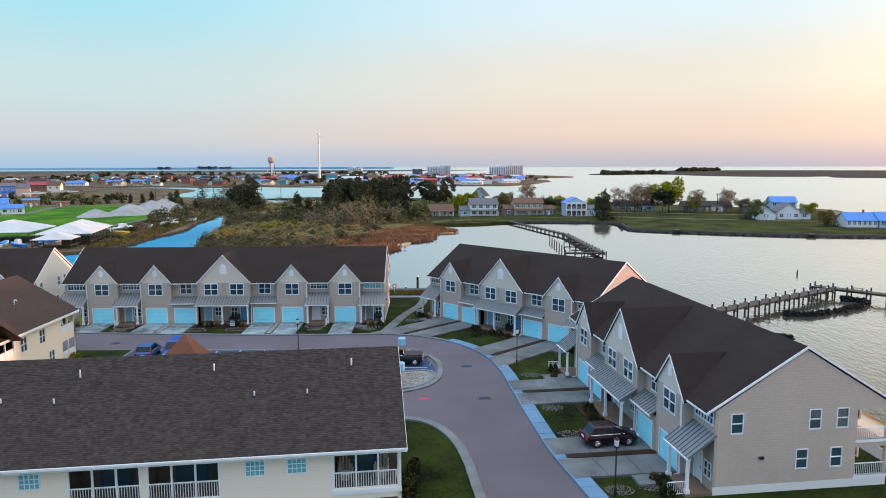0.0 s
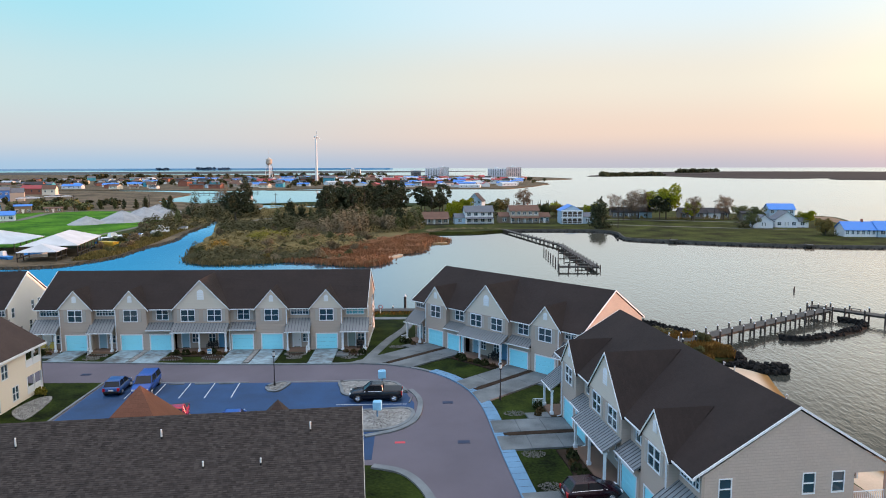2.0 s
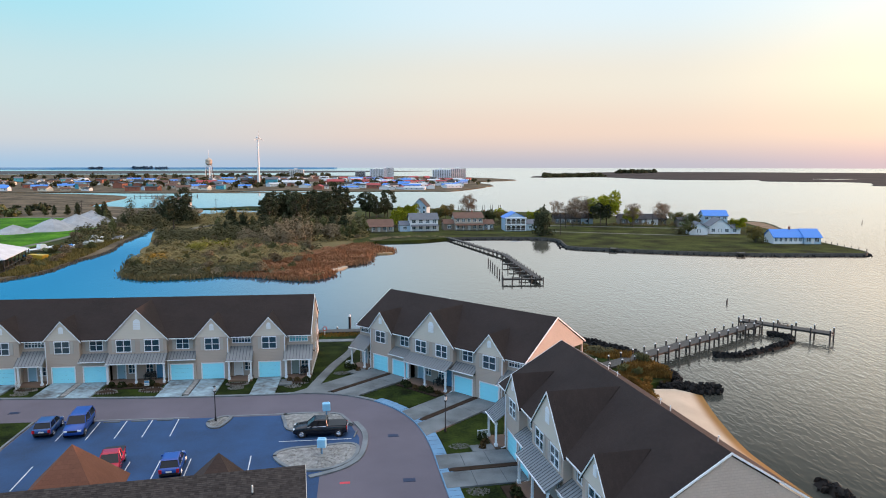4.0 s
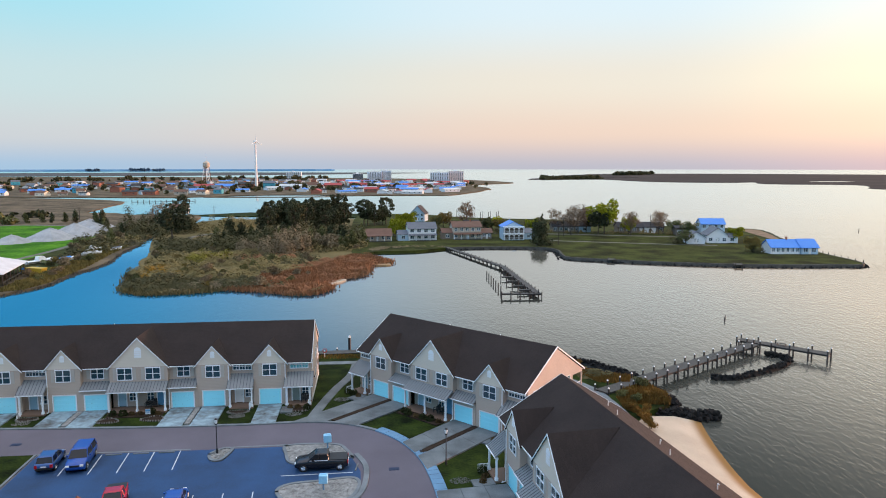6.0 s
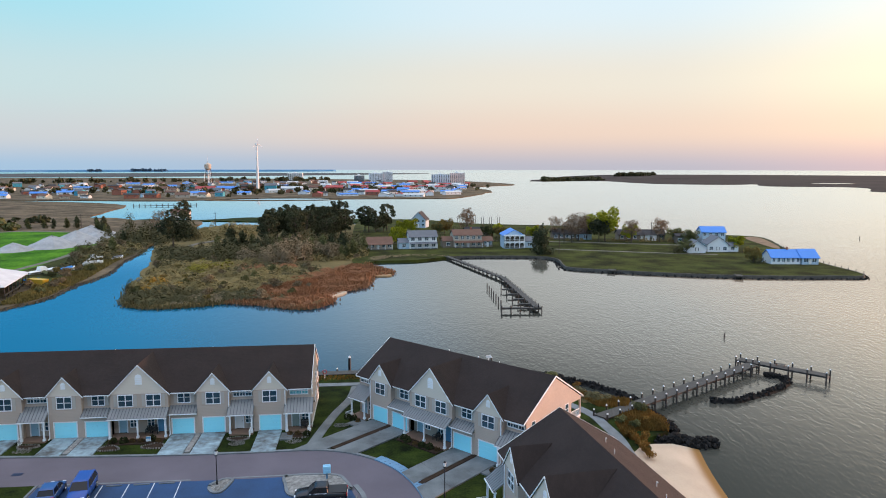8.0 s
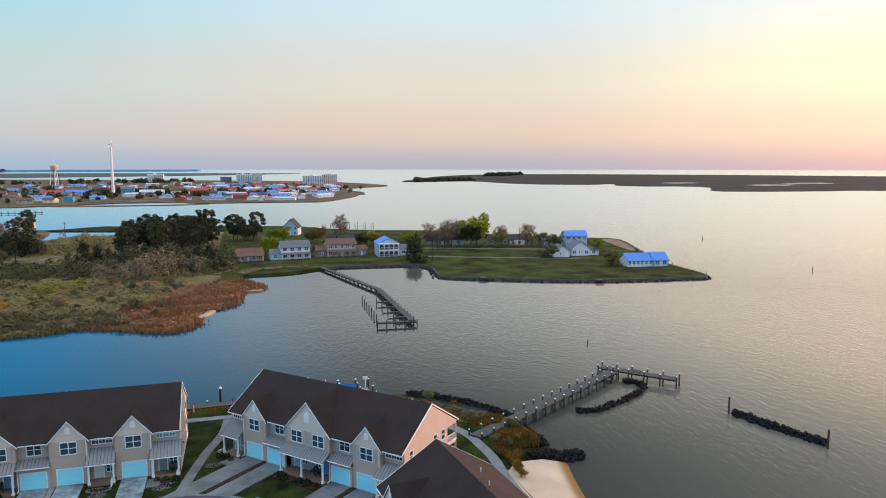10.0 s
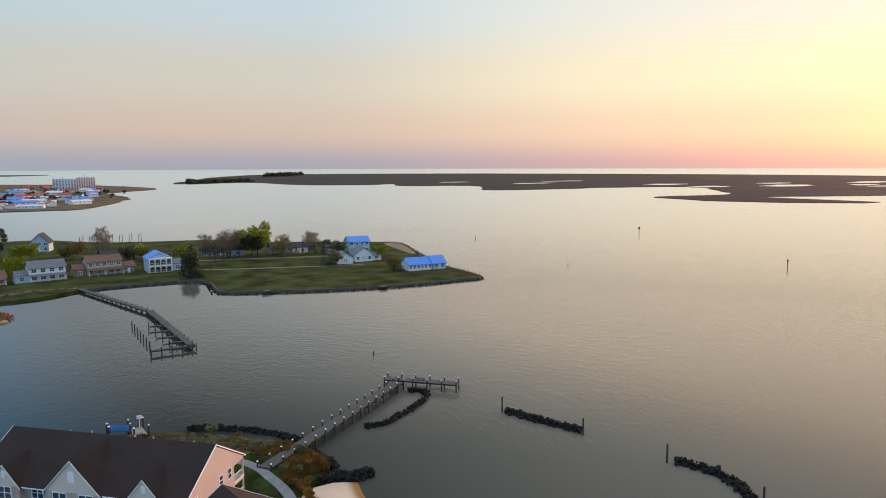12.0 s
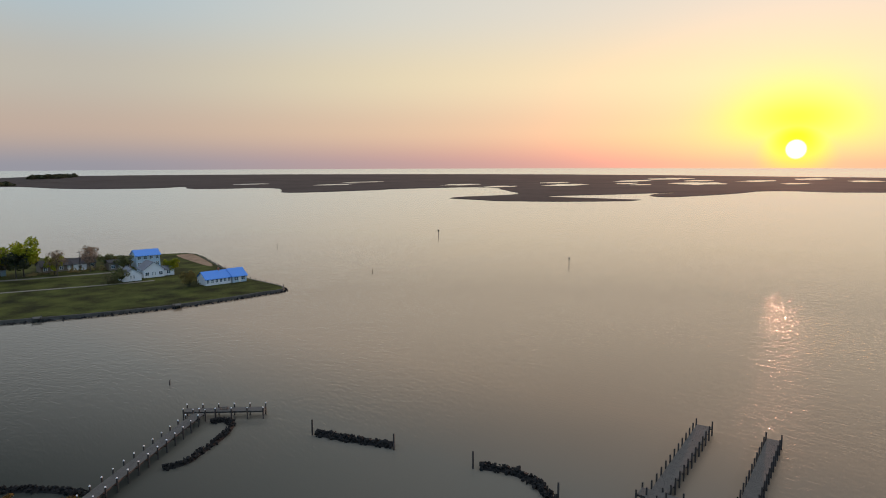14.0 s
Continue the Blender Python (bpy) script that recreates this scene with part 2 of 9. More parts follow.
    # choppiest where the bay opens, smoother far out
    rr = N.new("ShaderNodeMapRange")
    rr.inputs[2].default_value = 500.0
    L.new(sx.outputs[0], rr.inputs[0])
    chop = N.new("ShaderNodeValToRGB")
    e = chop.color_ramp.elements
    e.new(0.5)
    e.new(0.7)
    for el, (p, c) in zip(e, ((0.1, 0.07), (0.24, 0.15), (0.5, 0.15), (1.0, 0.14))):
        el.position, el.color = p, (c, c, c, 1)
    L.new(rr.outputs[0], chop.inputs[0])
    L.new(chop.outputs[0], gl.inputs["Roughness"])
    L.new(nn.outputs[0], gl.inputs["Normal"])
    lw = N.new("ShaderNodeLayerWeight")
    lw.inputs["Blend"].default_value = 0.5
    L.new(nn.outputs[0], lw.inputs["Normal"])
    sheen = N.new("ShaderNodeMapRange")
    sheen.interpolation_type = "SMOOTHSTEP"
    sheen.inputs[1].default_value, sheen.inputs[2].default_value = 0.59, 0.96
    sheen.inputs[3].default_value, sheen.inputs[4].default_value = 0.015, 0.94
    L.new(lw.outputs["Facing"], sheen.inputs[0])
    fac = sheen.outputs[0]
    mx = N.new("ShaderNodeMixShader")
    L.new(fac, mx.inputs[0])
    L.new(b.outputs[0], mx.inputs[1])
    L.new(gl.outputs[0], mx.inputs[2])
    L.new(mx.outputs[0], N["Material Output"].inputs[0])
    return m


# the sky's reflection is put into the panes' base colours
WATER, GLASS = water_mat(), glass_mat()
CYANPANE = glass_mat("cyan_sky_tinted_glass", (0.16, 0.50, 0.56))
BLUEPANE = glass_mat("sky_tinted_glass", (0.028, 0.062, 0.085))
SIDING = mat("taupe_lap_siding", (0.44, 0.36, 0.30), 0.75, var=0.10, size=4, kind="laps", step=0.2, bump=0.9)
SHAKES = mat("taupe_shakes", (0.54, 0.445, 0.385), 0.8, var=0.14, size=3, kind="bricks", tile=(0.27, 0.2), bump=1.0, fine=6)
GABLE = mat("beige_gable_boards", (0.64, 0.57, 0.48), 0.75, var=0.08, size=3, kind="laps", step=0.2, bump=0.4)
ROOF2 = mat("weathered_brown_shingles", (0.050, 0.042, 0.038), 0.9, var=0.45, size=0.4, kind="shingles", tile=(0.34, 0.15), bump=1.0, fine=7, spec=0.2)
TABS = mat("weathered_brown_shingle_tabs", (0.052, 0.043, 0.039), 0.9, var=0.3, size=0.5, bump=0.5, fine=9, spec=0.2, island=0.55)
CREAM = mat("cream_lap_siding", (0.88, 0.77, 0.64), 0.7, var=0.06, size=4, kind="laps", step=0.2, bump=0.2)
TRIM = mat("white_trim", (0.80, 0.83, 0.86), 0.5, var=0.05, bump=0.02)
SHINGLE = mat("charcoal_shingles", (0.0245, 0.018, 0.0168), 0.9, var=0.24, size=3, kind="shingles", tile=(0.33, 0.2), bump=0.8, spec=0.25, hue=(0.049, 0.035, 0.031))
# low red sunlight is put into this brown shingle colour
SUNLITROOF = mat("sunlit_brown_shingles", (0.17, 0.075, 0.048), 0.9, var=0.25, size=3, kind="shingles", tile=(0.33, 0.2), bump=0.7, spec=0.2)
BROWNROOF = mat("brown_shingles", (0.062, 0.042, 0.035), 0.9, var=0.25, size=3, kind="shingles", tile=(0.33, 0.2), bump=0.7, spec=0.25)
METAL = mat("grey_seam_metal", (0.20, 0.215, 0.222), 0.5, 0.2, var=0.14, size=1.5, bump=0.04)
# blue skylight on white paint is put into this colour
DOOR = mat("white_door_in_blue_skylight", (0.32, 0.84, 1.0), 0.35, var=0.02, bump=0.02)
SHUTTER = mat("beige_shutter", (0.43, 0.40, 0.36), 0.6, var=0.05, bump=0.02)
SEAM = mat("dark_roof_seam", (0.06, 0.068, 0.075), 0.6, 0.1, var=0.05, bump=0)
STREAKED = mat("washed_drive_concrete", (0.13, 0.13, 0.125), 0.85, var=0.8, size=2.6, bump=0.12, fine=1.6, hue=(0.32, 0.46, 0.53))
# dark brown stands in for the shade inside porches
PORCHSHADE = mat("painted_porch_shade", (0.09, 0.075, 0.062), 0.85, var=0.2, bump=0.05)
WICKER = mat("pale_wicker", (0.30, 0.27, 0.23), 0.8, var=0.3, size=0.2, bump=0.4, fine=30)
DARK = mat("near_black_brown", (0.03, 0.028, 0.027), 0.9, var=0.2, bump=0)
CONCRETE = mat("pale_concrete", (0.115, 0.24, 0.37), 0.85, var=0.30, size=2.5, bump=0.12)
KERBGREY = mat("grey_kerb_concrete", (0.15, 0.172, 0.185), 0.85, var=0.4, size=1.5, bump=0.12)
DRIVE = mat("stained_drive_concrete", (0.10, 0.115, 0.122), 0.85, var=0.6, size=2.2, bump=0.12, hue=(0.205, 0.235, 0.245))
ASPHALT = mat("worn_road_asphalt", (0.110, 0.098, 0.120), 0.9, var=0.26, size=6, bump=0.15, fine=25)
LOT = mat("sealed_lot_asphalt", (0.010, 0.048, 0.130), 0.8, var=0.5, size=4, bump=0.12, fine=9)
GRATE = mat("blue_black_iron", (0.012, 0.028, 0.075), 0.5, 0.3, var=0.2, bump=0)
PAINT = mat("white_road_paint", (0.50, 0.54, 0.58), 0.7, var=0.35, size=1.0, bump=0)
GRASS = mat("lawn_grass", (0.008, 0.014, 0.004), 0.95, var=0.9, size=3, bump=0.9, fine=4, hue=(0.036, 0.056, 0.009), spec=0.08)
POINTGRASS = mat("point_lawn_grass", (0.024, 0.025, 0.008), 0.95, var=0.9, size=9, bump=0.6, fine=2.5, hue=(0.078, 0.088, 0.019), spec=0.08)
FARSHORE = mat("far_shore_marsh", (0.095, 0.095, 0.095), 0.98, var=0.3, size=150, bump=0, spec=0.05)
FIELD = mat("bright_field_grass", (0.032, 0.14, 0.005), 0.95, var=0.8, size=14, bump=0.6, fine=0.8, hue=(0.11, 0.27, 0.014), spec=0.08)
MARSH = mat("brown_marsh", (0.100, 0.080, 0.050), 0.98, var=0.9, size=20, bump=0.6, fine=0.5, hue=(0.21, 0.155, 0.10), spec=0.08)
THICKET = mat("thicket_floor", (0.14, 0.125, 0.058), 0.98, var=0.5, size=9, bump=0.8, fine=1.6, hue=(0.23, 0.17, 0.075), spec=0.08)
FARMARSH = mat("far_marsh", (0.047, 0.040, 0.039), 0.98, var=0.45, size=120, bump=0.3, fine=0.05, hue=(0.080, 0.067, 0.060), spec=0.08)
SAND = mat("beach_sand", (0.46, 0.385, 0.295), 0.95, var=0.2, size=4, bump=0.2, fine=6, spec=0.08)
WETSAND = mat("wet_sand", (0.32, 0.20, 0.095), 0.6, var=0.25, size=3, bump=0.15, fine=6, spec=0.3)
SEDGE = mat("pale_marsh_brush", (0.080, 0.080, 0.038), 0.95, var=0.6, size=8, bump=0, fine=2, hue=(0.24, 0.175, 0.08), spec=0.08)
DARKBRUSH = mat("dark_thicket_leaves", (0.070, 0.070, 0.034), 0.95, var=0.4, size=7, bump=0, fine=0.8, hue=(0.15, 0.132, 0.064), spec=0.08)
OLIVEBRUSH = mat("olive_thicket_leaves", (0.18, 0.155, 0.064), 0.95, var=0.6, size=13, bump=0, fine=0.4, hue=(0.35, 0.265, 0.115), spec=0.08)
GREYBRUSH = mat("bare_grey_thicket", (0.19, 0.155, 0.098), 0.95, var=0.5, size=7, bump=0, fine=1.0, hue=(0.33, 0.25, 0.15), spec=0.08)
YOUNGLEAF = mat("yellow_green_brush", (0.22, 0.195, 0.03), 0.95, var=0.4, size=4, bump=0, fine=1.0, hue=(0.31, 0.27, 0.05), spec=0.08)
AMBER = mat("amber_brush", (0.30, 0.165, 0.025), 0.95, var=0.4, size=4, bump=0, fine=1.5, hue=(0.40, 0.23, 0.04), spec=0.08)
# air haze is put into the next two base colours
HAZEWOOD = mat("haze_tinted_far_wood", (0.10, 0.16, 0.24), 0.98, var=0.2, size=60, bump=0, spec=0.05)
HAZESTRIP = mat("horizon_haze_blue", (0.17, 0.36, 0.56), 0.98, var=0.15, size=200, bump=0, spec=0.05)
LANE = mat("worn_lane_gravel", (0.16, 0.15, 0.125), 0.95, var=0.4, size=3, bump=0.2, fine=3, spec=0.08)
BAREGROUND = mat("bare_tan_ground", (0.24, 0.165, 0.11), 0.95, var=0.35, size=4, bump=0.2, fine=2, spec=0.08)
MULCH = mat("dark_mulch", (0.040, 0.028, 0.020), 0.98, var=0.4, size=1, bump=0.6, fine=16, spec=0.08)
GRAVEL = mat("grey_gravel", (0.24, 0.24, 0.23), 0.95, var=0.6, size=0.5, bump=0.8, fine=9, spec=0.08)
ROCK = mat("dark_riprap", (0.019, 0.0185, 0.018), 0.9, var=0.4, size=1.2, bump=0.7, fine=5, spread=0.3, spec=0.08)
WOOD = mat("weathered_wood", (0.062, 0.060, 0.055), 0.85, var=0.35, size=0.8, bump=0.3, fine=14)
PILING = mat("wet_piling", (0.034, 0.029, 0.026), 0.8, var=0.3, size=0.8, bump=0.3, fine=14)
SEAWALL = mat("stone_sea_wall", (0.085, 0.080, 0.072), 0.9, var=0.5, size=1.5, bump=0.6, fine=4, spec=0.1)
BARK = mat("bark", (0.09, 0.070, 0.055), 0.95, var=0.3, size=0.6, bump=0.6, fine=7)
PINE = mat("pine_needles", (0.060, 0.066, 0.036), 0.9, var=0.6, size=2.0, bump=0, spread=0.4, spec=0.08)
LEAF = mat("spring_leaves", (0.25, 0.26, 0.018), 0.85, var=0.45, size=1.5, bump=0, spread=0.3, spec=0.08)
OLIVE = mat("olive_brush", (0.115, 0.118, 0.050), 0.9, var=0.5, size=3, bump=0, spread=0.6, spec=0.08)
TWIG = mat("bare_twigs", (0.20, 0.135, 0.088), 0.9, var=0.5, size=2, bump=0, spread=0.3, spec=0.08)
REED = mat("rust_reeds", (0.29, 0.125, 0.058), 0.95, var=0.4, size=10, bump=0, fine=1.2, hue=(0.42, 0.21, 0.11), spec=0.08)
STRAW = mat("straw_grass", (0.20, 0.150, 0.060), 0.95, var=0.4, size=5, bump=0, hue=(0.26, 0.20, 0.06), spec=0.08)
HEDGE = mat("dark_hedge_leaves", (0.030, 0.036, 0.014), 0.9, var=0.5, size=0.5, bump=0, spread=0.3, spec=0.08)
RUSSETLEAF = mat("russet_shrub_leaves", (0.075, 0.050, 0.022), 0.9, var=0.5, size=0.5, bump=0, spread=0.3, spec=0.08)
BLACK = mat("black_metal", (0.018, 0.018, 0.02), 0.5, 0.3, var=0.1, bump=0)
WHITE = mat("white_paint", (0.76, 0.76, 0.75), 0.6, var=0.06, bump=0.02)
BLUEROOF = mat("blue_metal_roof", (0.045, 0.21, 0.62), 0.5, 0.1, var=0.08, kind="ribs", step=0.6, bump=0.3)
REDROOF = mat("red_roof", (0.34, 0.035, 0.035), 0.6, var=0.15, bump=0.05)
RUSSET = mat("russet_shingles", (0.14, 0.075, 0.052), 0.9, var=0.2, bump=0.2)
DARKROOF = mat("dark_house_shingles", (0.036, 0.034, 0.037), 0.9, var=0.25, bump=0.2)
TAUPEWALL = mat("weathered_taupe_boards", (0.20, 0.165, 0.13), 0.8, var=0.15, kind="laps", step=0.25, bump=0.3)
GREYROOF = mat("grey_shingles", (0.13, 0.14, 0.16), 0.9, var=0.2, bump=0.2)
PALEBLUE = mat("pale_blue_siding", (0.42, 0.55, 0.66), 0.7, var=0.08, kind="laps", step=0.25, bump=0.3)
WHITESIDE = mat("white_siding", (0.76, 0.78, 0.80), 0.7, var=0.07, kind="laps", step=0.25, bump=0.3)
BEIGE = mat("beige_siding", (0.46, 0.40, 0.33), 0.75, var=0.08, kind="laps", step=0.25, bump=0.3)
TEAL = mat("teal_siding", (0.06, 0.34, 0.46), 0.7, var=0.08, bump=0.1)
BRICKRED = mat("red_brick_wall", (0.30, 0.115, 0.075), 0.85, var=0.2, bump=0.2)
YELLOW = mat("yellow_paint", (0.55, 0.36, 0.03), 0.6, var=0.1, bump=0)
BLUETARP = mat("blue_tarp", (0.03, 0.22, 0.60), 0.6, var=0.2, bump=0.1)
WHITETARP = mat("white_tin_roof", (0.52, 0.54, 0.55), 0.5, 0.0, var=0.25, size=5, bump=0.1)


# ---- mesh helpers ----
def box(bm, x0, y0, z0, x1, y1, z1):
    v = [bm.verts.new(p) for p in ((x0, y0, z0), (x1, y0, z0), (x1, y1, z0), (x0, y1, z0), (x0, y0, z1), (x1, y0, z1), (x1, y1, z1), (x0, y1, z1))]
    for f in ((3, 2, 1, 0), (4, 5, 6, 7), (0, 1, 5, 4), (1, 2, 6, 5), (2, 3, 7, 6), (3, 0, 4, 7)):
        bm.faces.new([v[i] for i in f])


def prism(bm, pts, z0, z1):
    """A plan outline, counter-clockwise, raised from z0 to z1."""
    a = [bm.verts.new((x, y, z0)) for x, y in pts]
    b = [bm.verts.new((x, y, z1)) for x, y in pts]
    n = len(pts)
    if n > 4:
        for tri in geometry.tessellate_polygon([[Vector((x, y, 0)) for x, y in pts]]):
            p, q, r = (Vector(pts[i]) for i in tri)
            if (q - p).cross(r - p) < 0:
                tri = tri[::-1]
            bm.faces.new([b[i] for i in tri])
            bm.faces.new([a[i] for i in tri[::-1]])
    else:
        bm.faces.new(b)
        bm.faces.new(a[::-1])
    for i in range(n):
        bm.faces.new((a[i], a[(i + 1) % n], b[(i + 1) % n], b[i]))


def slab(bm, pts, t):
    """A flat outline in space, with thickness t downwards."""
    a = [bm.verts.new(p) for p in pts]
    b = [bm.verts.new((p[0], p[1], p[2] - t)) for p in pts]
    n = len(pts)
    bm.faces.new(a)
    bm.faces.new(b[::-1])
    for i in range(n):
        bm.faces.new((a[i], b[i], b[(i + 1) % n], a[(i + 1) % n]))


def tube(bm, p, q, r0, r1=None, n=8):
    p, q = Vector(p), Vector(q)
    r1 = r0 if r1 is None else r1
    d = (q - p).normalized()
    s = d.cross(Vector((0.3, 0.2, 1) if abs(d.z) < 0.9 else (1, 0.1, 0))).normalized()
    t = d.cross(s)
    rings = []
    for c, r in ((p, r0), (q, r1)):
        rings.append([bm.verts.new(c + (s * math.cos(k * 2 * math.pi / n) + t * math.sin(k * 2 * math.pi / n)) * r) for k in range(n)])
    for k in range(n):
        bm.faces.new((rings[0][k], rings[0][(k + 1) % n], rings[1][(k + 1) % n], rings[1][k]))
    bm.faces.new(rings[1])
    bm.faces.new(rings[0][::-1])


def mesh_of(name, bm, material):
    bmesh.ops.recalc_face_normals(bm, faces=bm.faces)
    me = bpy.data.meshes.new(name)
    bm.to_mesh(me)
    bm.free()
    me.materials.append(material)
    return me


def part(name, bm, material, parent, label="", at=None):
    ob = new(name, mesh_of(name, bm, material))
    ob.parent = parent
    if at is not None:
        ob.matrix_local = at
    if label:
        tagged(ob, label)
    return ob


def shared(name, me, parent, at, label=""):
    ob = new(name, me)
    ob.parent = parent
    ob.matrix_local = at
    if label:
        tagged(ob, label)
    return ob


def thing(name, label, category, m=None, group="", kind=""):
    ob = new(name)
    ob.empty_display_size = 0.5
    if m is not None:
        ob.matrix_world = m
    return tagged(ob, label, category, group, kind)


def single(name, bm, material, label, category, m=None, group="", kind=""):
    ob = new(name, mesh_of(name, bm, material))
    if m is not None:
        ob.matrix_world = m
    return tagged(ob, label, category, group, kind)


def smooth_line(pts, n=6, closed=False):
    """Points along a smooth curve through pts."""
    P = [Vector((*p, 0)) if len(p) == 2 else Vector(p) for p in pts]
    out, m = [], len(P)
    for i in range(m if closed else m - 1):
        if closed:
            a, b, c, d = P[i - 1], P[i], P[(i + 1) % m], P[(i + 2) % m]
        else:
            a, b, c, d = P[max(i - 1, 0)], P[i], P[i + 1], P[min(i + 2, m - 1)]
        for k in range(n):
            t = k / n
            q = 0.5 * ((2 * b) + (c - a) * t + (2 * a - 5 * b + 4 * c - d) * t * t + (3 * b - a - 3 * c + d) * t ** 3)
            out.append((q.x, q.y))
    if not closed:
        out.append((P[-1].x, P[-1].y))
    return out


def offset(line, d):
    """A plan line moved d to its left."""
    out = []
    for i, p in enumerate(line):
        a, b = Vector(line[max(i - 1, 0)]), Vector(line[min(i + 1, len(line) - 1)])
        t = (b - a).normalized()
        out.append((p[0] - t.y * d, p[1] + t.x * d))
    return out


def band(bm, line, d0, d1, z0, z1):
    """A strip of one piece along a plan line between two offsets."""
    prev, first = None, None
    for p, q in zip(offset(line, d0), offset(line, d1)):
        cur = [bm.verts.new((*c, z)) for c, z in ((p, z0), (p, z1), (q, z1), (q, z0))]
        if prev:
            for k in range(4):
                bm.faces.new((prev[k], prev[(k + 1) % 4], cur[(k + 1) % 4], cur[k]))
        first, prev = first or cur, cur
    bm.faces.new(first[::-1])
    bm.faces.new(prev)


def rough_outline(pts, amount, n=6, seed=1):
    rnd = random.Random(seed)
    return [(x + rnd.uniform(-amount, amount), y + rnd.uniform(-amount, amount)) for x, y in smooth_line(pts, n, True)]


def land(name, pts, z0, z1, material, label, category="", amount=0.0, n=6, kind="structure", seed=1):
    bm = bmesh.new()
    out = rough_outline(pts, amount, n, seed) if n > 1 else pts
    area = sum(out[i - 1][0] * out[i][1] - out[i][0] * out[i - 1][1] for i in range(len(out)))
    prism(bm, out if area > 0 else out[::-1], z0, z1)
    return single(name, bm, material, label, category, kind=kind)

# ---- water, land and roads ----
G = 1.27
bm = bmesh.new()
rings = []
for rad, z in ((300, 0.0), (1200, 0.0), (3000, 0.0), (4000, 0.0), (4450, 4.0), (4930, 13.0)):
    rings.append([bm.verts.new((rad * math.cos(k * math.pi / 90), rad * math.sin(k * math.pi / 90), z)) for k in range(180)])
bm.faces.new(rings[0])
for inner, outer in zip(rings, rings[1:]):
    for k in range(180):
        bm.faces.new((inner[k], outer[k], outer[(k + 1) % 180], inner[(k + 1) % 180]))
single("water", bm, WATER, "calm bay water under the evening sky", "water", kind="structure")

# the housing estate's own ground, with a sea wall to the north and a beach to the east
land("ground", [(-170, 115.2), (-60, 115.2), (0, 115.2), (22, 115.2), (30, 111.5), (33.5, 106), (36.6, 102.5), (39.2, 99.6), (42.6, 97.2), (43.6, 93.5), (43.6, 88), (42.6, 85), (39, 83), (35.4, 79), (35.4, 60), (36, 30), (38, -40), (-170, -40)], -2.0, 1.25, GRASS, "mown lawn of the housing estate", "ground", n=1)

OUTER = smooth_line([(-75, 90.2), (-58, 88.4), (-41.6, 86.7), (-24.8, 85.1), (-12.6, 84.4), (-4.8, 84.3), (-0.4, 83.2), (3.4, 80.6), (6.1, 77.0), (7.8, 72.5), (8.6, 67.0), (8.9, 60.0), (9.2, 54.2), (9.7, 47.3), (10.8, 40.1), (12.6, 28.0), (15.0, 12.0)], 6)
bm = bmesh.new()
road_pts = [(-75, 79.8), (-33.6, 78.6), (-33.6, 55.5), (-1.7, 55.5), (0.9, 54.2), (2.7, 51.0), (3.6, 46.7), (4.1, 40.5), (5.2, 28.0), (7.5, 12.0)]
prism(bm, (road_pts + OUTER[::-1]), 0.9, G)
single("road", bm, ASPHALT, "worn grey-brown asphalt estate road", "road", kind="structure")
bm = bmesh.new()
prism(bm, [(-33.2, 56.5), (-2.0, 56.5), (-2.0, 62.0), (0.6, 64.0), (1.6, 66.5), (1.6, 70.0), (0.4, 74.6), (-1.8, 77.2), (-33.4, 78.1)], 1.0, G + 0.012)
single("parking_lot", bm, LOT, "dark sealed asphalt car park with white bays", "car park", kind="structure")

# kerbs, gutters and the pavement band
bm = bmesh.new()
k0 = next(i for i, p in enumerate(OUTER) if p[0] > 3.0)
band(bm, OUTER[:k0 + 1], 0.0, 0.45, 1.0, G + 0.13)
single("kerb", bm, KERBGREY, "grey concrete kerb along the road", "kerb", kind="structure")
bm = bmesh.new()
band(bm, OUTER[k0:], 0.0, 1.25, 1.0, G + 0.13)
single("pavement", bm, CONCRETE, "pale concrete pavement beside the road", "pavement", kind="structure")
bm = bmesh.new()
band(bm, smooth_line(road_pts[3:], 6), -0.7, 0.0, 1.0, G + 0.13)
single("kerb", bm, KERBGREY, "pale curved concrete kerb beside a lawn", "kerb", kind="structure")
bm = bmesh.new()
band(bm, [(-33.5, 56), (-33.5, 78.4)], 0.0, 0.25, 1.0, G + 0.13)
band(bm, [(-33.5, 78.5), (-17.2, 77.9)], -0.15, 0.15, 1.0, G + 0.03)
band(bm, [(-12.6, 77.9), (-6.4, 77.8)], -0.15, 0.15, 1.0, G + 0.03)
single("kerb", bm, KERBGREY, "grey concrete edge round the car park", "kerb", kind="structure")
# joints across the pavement band
bm = bmesh.new()
ln = OUTER[k0:]
a, b = offset(ln, 0.05), offset(ln, 1.2)
for i in range(1, len(ln) - 1):
    p, q = Vector(a[i]), Vector(b[i])
    tube(bm, (p.x, p.y, G + 0.128), (q.x, q.y, G + 0.128), 0.012, n=4)
single("pavement_joints", bm, MULCH, "dark joints between pavement slabs", "joint", kind="structure")


